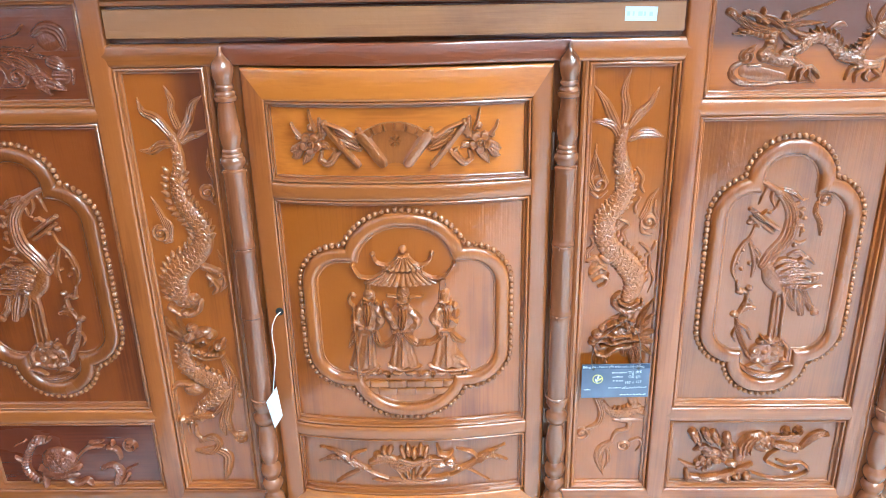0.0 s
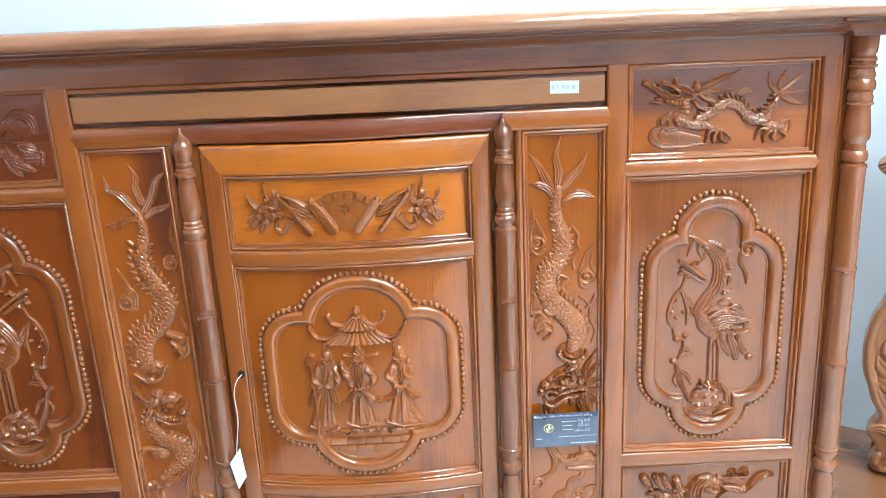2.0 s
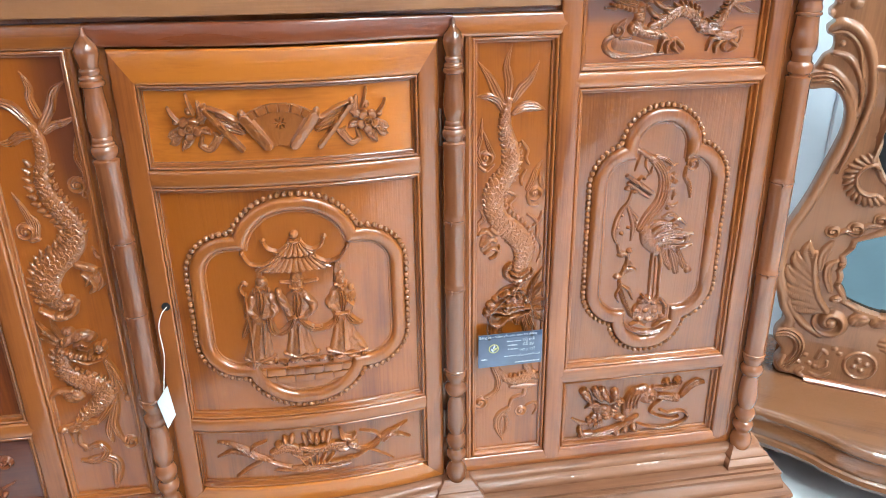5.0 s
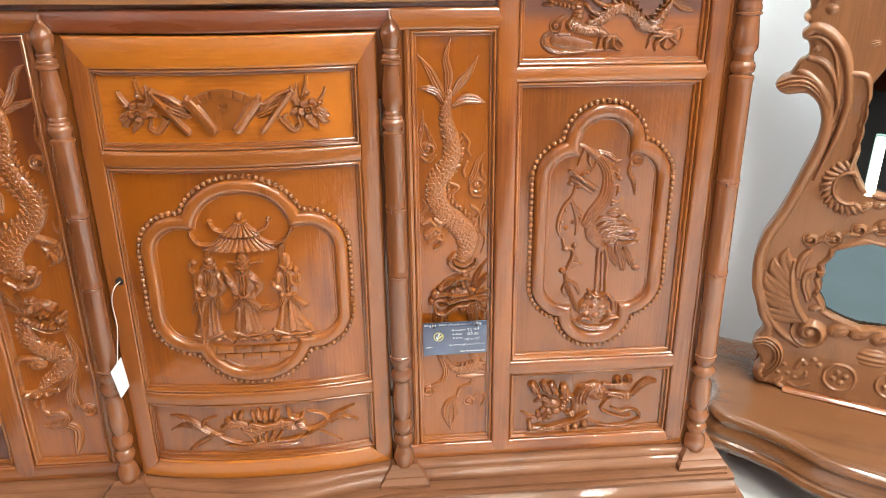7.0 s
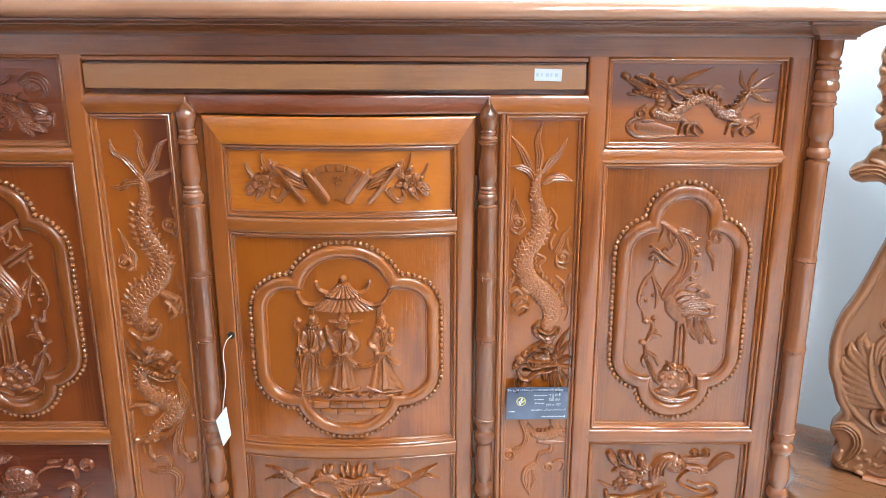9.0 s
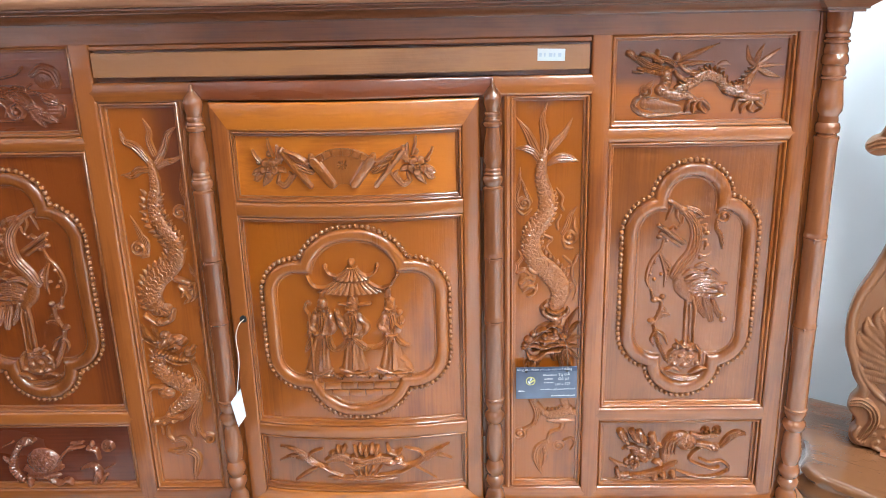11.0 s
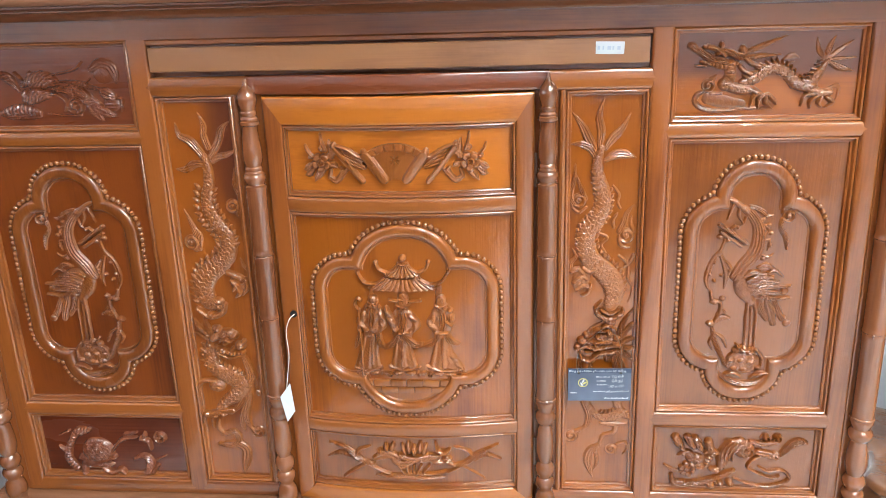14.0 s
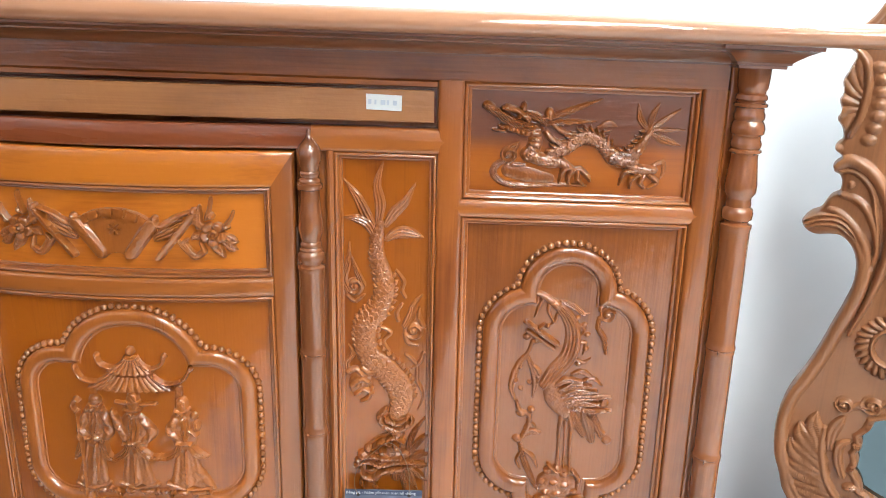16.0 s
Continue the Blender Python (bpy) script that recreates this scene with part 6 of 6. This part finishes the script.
for row in range(2):
    for k in range(-4, 5):
        x = 4 + 31 * k + 15 * row
        x0, x1 = max(x, -74), min(x + 29.5, 82)
        if x1 - x0 > 4:
            y = FACE + door_bend((x0 + x1) / 2000)
            part("brick", box(x0 / 1000, x1 / 1000, y - 0.0048, y + 0.003, 0.681 - 0.130 - 0.014 * row, 0.681 - 0.117 - 0.014 * row, 0.0012), CARVED, door)
r.build("pavilion_carving", CARVED, door, 0.0, 0.681, FACE, door_bend, False, "carved pavilion with tiled roofs on a brick terrace", deep=0.065)
r = Relief(160, 180)
carve_terrace(r)
r.build("terrace_carving", CARVED, door, 0.0, 0.681, FACE, door_bend, False, "row of small carved rocks and curls", deep=0.065)
for carve in (carve_figure_a, carve_figure_b, carve_figure_c):
    r = Relief(160, 180)
    carve(r)
    r.H *= 0.72
    r.build("robed_statuette", CARVED, door, 0.0, 0.681, FACE, door_bend, False, "plain carved robed figure in relief", deep=0.065)
r = Relief(190, 60)
carve_lotus(r)
r.build("lotus_carving", CARVED, door, 0.0, 0.380, FACE, door_bend, False, "carved lotus flower with leaves and buds")



# ---- tags hung on the cabinet ----
def lettering(words, size, x, z, y, material, parent, name="lettering", turn=0.0):
    curve = bpy.data.curves.new("words", "FONT")
    curve.body, curve.size, curve.extrude = words, size, 0.0001
    scratch = bpy.data.objects.new("words", curve)
    mesh = bpy.data.meshes.new_from_object(scratch)
    bpy.data.objects.remove(scratch)
    mesh.transform(pose(x, y, z, 90, turn, 0))
    return part(name, mesh, material, parent)


def bars(spots, material, parent, name, y, high=0.0028):
    for x0, x1, z in spots:
        part(name, box(x0, x1, y - 0.0002, y, z, z + high), material, parent)


tag = thing("price_tag", "slate-blue price card with white writing, hung by wire on the cabinet", "tag", pose(0.3600, -0.012, 0.5540, 0, -0.8, 0))
part("card", box(-0.0575, 0.0575, -0.0008, 0.0008, -0.0335, 0.0325, 0.0005), CARD, tag)
part("card_band", box(-0.0572, 0.0572, -0.0012, -0.0009, 0.0235, 0.0322), CARD_DARK, tag)
lettering("Bảng giá - Niêm yết trên toàn hệ thống", 0.0064, -0.0560, 0.0258, -0.00135, INK_WHITE, tag)
part("emblem", loft([[(-0.030 + 0.0090 * math.cos(2 * math.pi * i / 24), y, 0.004 + 0.0090 * math.sin(2 * math.pi * i / 24)) for i in range(24)] for y in (-0.0010, -0.0013)]), INK_YELLOW, tag, "round yellow emblem")
part("emblem_field", loft([[(-0.030 + 0.0074 * math.cos(2 * math.pi * i / 24), y, 0.004 + 0.0074 * math.sin(2 * math.pi * i / 24)) for i in range(24)] for y in (-0.0013, -0.0015)]), CARD, tag)
for mark_x, mark_z, mark_turn, long in ((-0.0295, 0.0075, 70, 0.0042), (-0.0270, 0.0035, 35, 0.0050), (-0.0325, 0.0010, 115, 0.0044)):
    c, q = math.cos(radians(mark_turn)), math.sin(radians(mark_turn))
    leaf_rim = [(long * math.cos(2 * math.pi * i / 14), 0.0016 * math.sin(2 * math.pi * i / 14)) for i in range(14)]
    part("emblem_mark", loft([[(mark_x + a * c - b * q, y, mark_z + a * q + b * c) for a, b in leaf_rim] for y in (-0.0015, -0.0017)]), INK_YELLOW if mark_turn == 35 else INK_WHITE, tag)
lettering("Tủ thờ", 0.0078, 0.022, 0.0130, -0.0011, INK_WHITE, tag, turn=-5)
lettering("Gỗ gụ", 0.0078, 0.022, 0.0048, -0.0011, INK_WHITE, tag, turn=-4)
lettering("197 x 127", 0.0072, 0.016, -0.0068, -0.0011, INK_WHITE, tag, turn=-4)
# small printed headings that cannot be read, as rows of short bars
ink = random.Random(5)
for row_x, row_end, row_z in ((-0.006, 0.017, 0.0148), (-0.005, 0.011, 0.0066), (-0.004, 0.013, -0.0012), (-0.011, 0.009, -0.0150), (-0.053, -0.040, -0.0180)):
    while row_x < row_end:
        wide = ink.uniform(0.0009, 0.0022)
        part("writing_bar", box(row_x, row_x + wide, -0.0012, -0.0010, row_z, row_z + ink.choice((0.0016, 0.0018, 0.0026))), INK_WHITE, tag)
        row_x += wide + ink.choice((0.0005, 0.0005, 0.0016))
# a price written by hand, as a row of strokes
for k in range(11):
    x, tall, lean = 0.0125 + 0.0038 * k, ink.uniform(2.4, 4.8), ink.uniform(0.2, 2.2)
    part("writing_bar", tube([(x, -0.0011, -0.0165 + 0.0002 * k), (x + 0.001 * lean, -0.0011, -0.0165 + 0.0005 * tall), (x + 0.0024, -0.0011, -0.0165 + 0.001 * tall), (x + 0.0030, -0.0011, -0.0160 + 0.0004 * tall)], 0.00040), INK_WHITE, tag)
for k in range(18):
    part("writing_bar", box(0.009 + 0.0025 * k, 0.0108 + 0.0025 * k, -0.0012, -0.0010, -0.0290, -0.0272 + 0.0010 * (k % 4 == 1)), INK_WHITE, tag)
for x in (-0.038, 0.038):
    part("eyelet", loft([[(x + 0.0026 * math.cos(2 * math.pi * i / 12), y, 0.0240 + 0.0026 * math.sin(2 * math.pi * i / 12)) for i in range(12)] for y in (-0.0010, -0.0016)]), BLACK, tag)
part("wire", tube([(-0.038, -0.001, 0.024), (-0.043, -0.004, 0.045), (-0.036, -0.008, 0.075), (-0.010, -0.010, 0.105), (0.010, -0.010, 0.118), (0.028, -0.010, 0.100), (0.038, -0.006, 0.065), (0.038, -0.001, 0.024)], 0.0005), STEEL, tag)

key_tag = thing("key_tag", "small white paper tag on a cotton string tied at the keyhole", "tag", pose(-0.2035, keyhole_y - 0.002, 0.692))
part("string", tube([(0.002, 0.001, 0.0), (-0.005, -0.010, -0.006), (-0.012, -0.013, -0.030), (-0.011, -0.013, -0.075), (-0.016, -0.014, -0.112), (-0.021, -0.016, -0.144)], 0.0009), STRING, key_tag)
part("paper", loft([[(x, y + dy, z) for x, y, z in ((-0.032, -0.024, -0.158), (-0.015, -0.011, -0.136), (-0.010, -0.011, -0.195), (-0.022, -0.026, -0.210))] for dy in (-0.0003, 0.0003)]), PAPER, key_tag)

sticker = thing("price_sticker", "small white paper sticker with faint blue writing, stuck on the drawer", "sticker", pose(0.3525, -0.0117 + soft_bend(0.022, 0.50)(0.3525), 1.1567, 0, 1.5, 0))
part("sticker_paper", box(-0.0245, 0.0245, -0.0008, -0.0002, -0.0098, 0.0098), PAPER, sticker)
for k, wide in enumerate((0.004, 0.0025, 0.006, 0.003, 0.005)):
    x = -0.018 + 0.0078 * k
    part("writing_bar", box(x, x + wide, -0.0010, -0.0008, -0.003, 0.003), INK_BLUE, sticker)


# ---- carved mirror on a low stand, turned towards the room ----
STAND_AT = pose(1.158, 0.39, 0, 0, 0, -32)
STAND_TOP = 0.170


def closed_curve(pts, k=8):
    pts = [np.array(p, float) for p in pts]
    n = len(pts)
    out = []
    for i in range(n):
        a, b, c, d = pts[i - 1], pts[i], pts[(i + 1) % n], pts[(i + 2) % n]
        for j in range(k):
            t = j / k
            out.append(0.5 * ((2 * b) + (c - a) * t + (2 * a - 5 * b + 4 * c - d) * t * t + (3 * b - a - 3 * c + d) * t ** 3))
    return np.array(out)


def outline_distance(X, Z, line):
    """Signed distance to a closed outline, negative inside."""
    best = np.full(X.shape, 1e9)
    inside = np.zeros(X.shape, bool)
    for (x0, z0), (x1, z1) in zip(line, np.roll(line, -1, axis=0)):
        ex, ez = x1 - x0, z1 - z0
        t = np.clip(((X - x0) * ex + (Z - z0) * ez) / (ex * ex + ez * ez + 1e-12), 0, 1)
        best = np.minimum(best, (X - x0 - t * ex) ** 2 + (Z - z0 - t * ez) ** 2)
        cross = (z0 > Z) != (z1 > Z)
        inside ^= cross & (X < ex * (Z - z0) / (ez if abs(ez) > 1e-9 else 1e-9) + x0)
    return np.where(inside, -1, 1) * np.sqrt(best)


HALF_W, MID_Z, STEP = 440, 0.84, 1.9
flank = [(-362, -667), (-410, -668), (-426, -655), (-430, -633), (-418, -602), (-440, -573), (-440, -548), (-424, -514), (-440, -484), (-452, -447), (-466, -410), (-472, -357), (-470, -312),
         (-460, -267), (-441, -222), (-423, -171), (-407, -115), (-393, -67), (-385, -27), (-386, 11), (-395, 42), (-412, 60), (-432, 60), (-455, 56), (-472, 63), (-477, 79), (-466, 96), (-450, 106),
         (-438, 131), (-424, 142), (-422, 158), (-427, 172), (-438, 178), (-441, 193), (-430, 206), (-442, 216), (-443, 228), (-434, 240), (-438, 258), (-448, 272), (-444, 287), (-450, 306),
         (-446, 320), (-450, 340), (-442, 362), (-436, 384), (-447, 396), (-448, 420), (-420, 450), (-380, 510), (-290, 560), (-170, 620)]


def shoulder(x, z):
    """The frame spreads a little above the pointed scrolls."""
    return x - 12 * min(1.0, max(0.0, (z - 30) / 50)) if x < -330 else x


flank = [(shoulder(x, z), z) for x, z in flank]
line = closed_curve(flank + [(0, 660)] + [(-x, z) for x, z in reversed(flank)], 4)
r = Relief(492, 672, STEP)
edge = outline_distance(r.X, r.Z, line)
theta = np.arctan2(r.Z + 365, r.X * 0.4)
low_hole = rounded(r.X, r.Z + 362, 318, 100, 80) + 7 * np.abs(np.sin(theta * 11)) - 3
mid_hole = rounded(r.X, r.Z - 5, 298, 148, 70) + 4 * np.abs(np.sin(np.arctan2(r.Z - 5, r.X * 0.5) * 12)) - 2
top_hole = rounded(r.X, r.Z - 350, 300, 150, 90) + 5 * np.abs(np.sin(np.arctan2(r.Z - 350, r.X * 0.5) * 12)) - 2
hole = np.minimum(np.minimum(low_hole, mid_hole), top_hole)
solid = np.maximum(edge, -hole)
e, o = -edge, hole
border = np.clip((80 - r.Z) / 60, 0, 1) * np.clip((r.Z + 560) / 60, 0, 1)
form = 8 + 13 * border * np.sqrt(np.clip(1 - ((e - 13) / 13) ** 2, 0, 1)) + (1 - border) * 7 * np.clip(e / 9, 0, 1) ** 0.5
form = np.maximum(form, 9 + 6 * np.sqrt(np.clip(1 - ((o - 7) / 7) ** 2, 0, 1)))
r.H[:] = 0
for s in (-1, 1):
    def run(points, radii, h, style=""):
        r.stroke([(-s * shoulder(x, z), z) for x, z in points], radii, h, style)

    def knob(x, z, a, b, turn, h, style=""):
        r.blob(-s * shoulder(x, z), z, a, b, -s * turn, h, style)

    # long double scroll down the flank, ending in a spiral
    run([(-432, 109), (-415, 103), (-388, 80), (-372, 43), (-366, -7), (-373, -59), (-393, -127), (-420, -191), (-446, -251), (-456, -318), (-450, -392), (-422, -466), (-383, -515), (-340, -541)], (7, 9, 10, 10, 9, 9, 9, 9, 9, 9, 9, 9, 9, 8), 15)
    r.curl(s * 322, -502, 42, 24)
    run([(-462, 78), (-442, 86), (-412, 86), (-390, 66), (-384, 40)], (14, 17, 15, 9, 3), 18, "flame")
    run([(-433, 190), (-412, 200), (-383, 188), (-356, 159), (-339, 118), (-334, 57), (-343, 7), (-356, -58), (-375, -126)], (12, 14, 13, 12, 10, 9, 8, 6, 3), 20)
    run([(-428, 180), (-400, 180), (-372, 154), (-358, 110), (-352, 60), (-362, 0)], (4, 6, 6, 5, 4, 2), 17)
    run([(-416, 138), (-390, 131), (-366, 105), (-353, 57), (-358, 7)], (7, 9, 8, 6, 3), 17)
    knob(-406, 158, 8, 8, 0, 17)
    # border of the middle pane and the ribbed hook below it
    run([(-332, 112), (-315, 107), (-303, 71), (-300, 10), (-303, -41), (-311, -94)], (8, 8, 5, 5, 5, 4), 16)
    arc = [(-300 + 34 * math.cos(radians(a)), -135 + 36 * math.sin(radians(a))) for a in range(80, 320, 30)]
    run(arc, (7, 5, 5, 5, 5, 5, 5, 4), 18)
    for k in range(15):
        a = radians(105 + 14 * k)
        knob(-300 + 48 * math.cos(a), -135 + 50 * math.sin(a), 16, 6.5, math.degrees(a) + 25, 14)
    knob(-297, -103, 11, 9, 0, 20)
    for k in range(12):
        knob(-262 + 24 * k, -172 + 14 * math.sin(0.5 * k), 14, 10, 25, 15, "ridge")
    # acanthus leaf beside the lower pane, and the curled foot
    run([(-365, -460), (-396, -427), (-408, -384), (-401, -337)], (24, 34, 32, 18), 13)
    run([(-335, -474), (-359, -443), (-373, -406), (-383, -363), (-383, -326)], (8, 8, 8, 7, 5), 16)
    run([(-345, -473), (-378, -472), (-410, -469), (-429, -459)], (9, 19, 17, 3), 17, "leaf")
    run([(-357, -449), (-394, -440), (-424, -431), (-439, -415)], (9, 20, 18, 3), 17, "leaf")
    run([(-366, -424), (-402, -406), (-428, -389), (-439, -369)], (9, 20, 18, 3), 17, "leaf")
    run([(-373, -398), (-400, -372), (-420, -351), (-427, -330)], (9, 19, 17, 3), 17, "leaf")
    run([(-380, -373), (-395, -343), (-403, -323), (-401, -300)], (9, 17, 15, 3), 17, "leaf")
    run([(-368, -367), (-369, -334), (-361, -309), (-354, -293)], (6, 11, 10, 3), 15, "leaf")
    run([(-337, -419), (-350, -385), (-351, -355), (-336, -341)], (6, 9, 8, 4), 16, "leaf")
    run([(-432, -552), (-410, -545), (-387, -558), (-378, -584), (-386, -614), (-402, -639)], (12, 14, 14, 13, 13, 12), 22, "flame")
    run([(-400, -651), (-414, -635), (-409, -616)], (11, 10, 7), 20)
    run([(-356, -665), (-371, -654), (-363, -641)], (8, 9, 7), 16)
    run([(-335, -603), (-326, -581), (-315, -587)], (7, 8, 6), 15)
    run([(-325, -632), (-312, -621), (-311, -608)], (6, 7, 5), 14)
    for x, z in ((-316, -394), (-318, -346), (-302, -300), (-320, -438)):
        knob(x, z, 15, 9, 20, 18, "ridge")
    for k in range(8):
        r.curl(s * (358 - 46 * k), -268 + 20 * min(k, 3) - 8 * (k % 2), 17 + 3 * (k % 2), 15)
        run([(-350 + 46 * k, -276 + 20 * min(k, 3)), (-330 + 46 * k, -262 + 20 * min(k, 3)), (-308 + 46 * k, -262 + 20 * min(k, 3))], (4, 7, 4), 12, "ridge")
    # shells, mounds and beaded roundels along the bottom
    for k in range(6):
        knob(-262 + 46 * k, -482 + 4 * (k % 2), 26, 19, 35, 17, "feather")
    knob(-180, -540, 36, 28, 0, 15, "ridge")
    for cx, cz, big in ((-238, -604, 35), (-128, -596, 33)):
        run([(cx + big * math.cos(radians(a)), cz + big * math.sin(radians(a))) for a in range(0, 361, 40)], (5,) * 10, 15)
        for k in range(4):
            knob(cx + 14 * math.cos(1.57 * k + 0.4), cz + 14 * math.sin(1.57 * k + 0.4), 9, 9, 0, 17)
    for x, z in ((-362, -600), (-350, -622), (-334, -630), (-374, -624), (-300, -570), (-286, -582)):
        knob(x, z, 10, 9, 0, 14)
    run([(-300, -640), (-320, -655), (-345, -648)], (6, 8, 5), 12)
    # shell and bead column on the shoulder
    for x, z in ((-430, 384), (-442, 360), (-445, 335), (-446, 308), (-443, 283), (-436, 262)):
        run([(-414, 300 + 0.35 * (z - 310)), (0.4 * -414 + 0.6 * x, 0.4 * 300 + 0.6 * z), (x, z)], (4, 8, 12), 15)
    run([(-440, 396), (-418, 374), (-408, 334), (-411, 286), (-422, 244)], (7, 9, 8, 8, 5), 20)
    for x, z in ((-398, 366), (-389, 345), (-387, 324), (-386, 303), (-386, 282), (-388, 261), (-392, 240)):
        knob(x, z, 15, 12, 0, 17)
    r.curl(s * 436, 418, 26, 18)
    knob(-438, 220, 10, 10, 0, 18)
    run([(-400, 430), (-350, 490), (-260, 540), (-150, 590)], (20, 22, 20, 14), 18, "flame")
    for k in range(10):
        knob(-312 + 30 * k, 176, 15, 10, 15, 14, "ridge")
r.flower(0, 600, 45, 20, 6)
carved = np.maximum(form, 8 + 0.8 * r.H)
inside = solid < 0
# rim of the outline is drawn onto its true edge
gz, gx = np.gradient(solid, STEP)
cells = inside[:-1, :-1] & inside[1:, :-1] & inside[:-1, 1:] & inside[1:, 1:]
used = np.zeros_like(inside)
for a in (slice(None, -1), slice(1, None)):
    for b in (slice(None, -1), slice(1, None)):
        used[a, b] |= cells
inner = np.zeros_like(inside)
inner[1:-1, 1:-1] = cells[:-1, :-1] & cells[1:, :-1] & cells[:-1, 1:] & cells[1:, 1:]
rim = used & ~inner
px, pz = r.X.copy(), r.Z.copy()
px[rim] -= (solid * gx)[rim]
pz[rim] -= (solid * gz)[rim]
index = np.full(inside.shape, -1)
index[used] = np.arange(used.sum())
count = int(used.sum())
front = np.column_stack((HALF_W / 1000 + px[used] / 1000, -np.where(rim, 4, carved)[used] / 1000, MID_Z + pz[used] / 1000))
back = front.copy()
back[:, 1] = 0.022
rim_ids = rim[used]
quads = np.column_stack((index[:-1, :-1][cells], index[:-1, 1:][cells], index[1:, 1:][cells], index[1:, :-1][cells])).tolist()
seen = {}
for q in quads:
    for a, b in zip(q, q[1:] + q[:1]):
        if rim_ids[a] and rim_ids[b]:
            seen[(a, b)] = True
skirt = [(b, a, a + count, b + count) for a, b in seen if (b, a) not in seen]
mesh = bpy.data.meshes.new("mirror_frame")
mesh.from_pydata(front.tolist() + back.tolist(), [], quads + skirt)
mesh.update()
mirror = thing("standing_mirror", "tall mirror in a carved brown wooden frame on a low stand", "mirror", STAND_AT)
part("mirror_frame", mesh, TEAK, mirror, "carved pale brown frame with leaves and scrolls")
for name, z0, z1 in (("lower_pane", 0.345, 0.60), ("middle_pane", 0.675, 1.01), ("upper_pane", 1.03, 1.35)):
    part(name, box(0.10 if z0 < 0.5 else 0.125, 0.78 if z0 < 0.5 else 0.755, 0.008, 0.012, z0, z1), MIRROR, mirror, "clear silvered mirror pane")
part("base_rail", level(0.085, 0.795, [(-0.004, STAND_TOP), (-0.031, STAND_TOP), (-0.033, STAND_TOP + 0.003), (-0.030, STAND_TOP + 0.007), (-0.024, STAND_TOP + 0.010), (-0.014, STAND_TOP + 0.011), (-0.004, STAND_TOP + 0.011)]), TURNED, mirror, "glossy rounded strip along the foot of the frame")
part("back_support", box(0.012, 0.868, 0.024, 0.050, STAND_TOP, 0.32, 0.004), TURNED, mirror)

stand = thing("low_stand", "low brown wooden stand with a wavy moulded edge on the floor", "stand", STAND_AT)
outline = [(-0.115, 0.200), (-0.108, 0.04), (-0.080, -0.03), (-0.070, -0.09), (-0.072, -0.150), (-0.042, -0.192), (0.010, -0.204), (0.060, -0.216), (0.120, -0.238), (0.170, -0.266), (0.250, -0.286), (0.440, -0.292)]
outline = outline + [(0.88 - x, y) for x, y in reversed(outline[:-1])]
smooth = [np.array(p) for p in outline]
rim_line = np.array(smooth_line(smooth, 6))
centre = np.array((0.44, 0.05))


def grown(d):
    way = rim_line - centre
    return rim_line + d * way / np.linalg.norm(way, axis=1)[:, None]


rings = []
for d, z in ((-0.030, STAND_TOP), (-0.014, STAND_TOP - 0.002), (-0.004, STAND_TOP - 0.008), (0.0, STAND_TOP - 0.018), (-0.006, STAND_TOP - 0.026), (-0.004, STAND_TOP - 0.032), (0.006, STAND_TOP - 0.042), (0.012, STAND_TOP - 0.054),
             (0.010, STAND_TOP - 0.062), (0.018, STAND_TOP - 0.066), (0.022, STAND_TOP - 0.076), (0.014, STAND_TOP - 0.088), (0.000, STAND_TOP - 0.098)):
    rings.append([(x, y, z) for x, y in grown(d)])
part("stand_top", loft(rings), TEAK_TOP, stand)
for x in (0.02, 0.86):
    for y in (-0.08, 0.15):
        part("leg", loft([[(x + s * dx, y + s * dy, z) for dx, dy in ((-1, -1), (1, -1), (1, 1), (-1, 1))] for s, z in ((0.040, 0.075), (0.034, 0.045), (0.024, 0.020), (0.030, 0.0))]), TEAK_TOP, stand)

# lantern hanging before the middle pane
lantern = thing("hanging_lantern", "slim lit glass lantern on a thin metal chain beside the mirror", "lantern", STAND_AT)
part("lantern_tube", lathe([(0.0001, 0.690), (0.010, 0.692), (0.011, 0.700), (0.011, 0.815), (0.010, 0.822), (0.0001, 0.824)], 0.178, 0.0 - 0.006, 16), TUBE, lantern, "lit pale greenish glass tube")
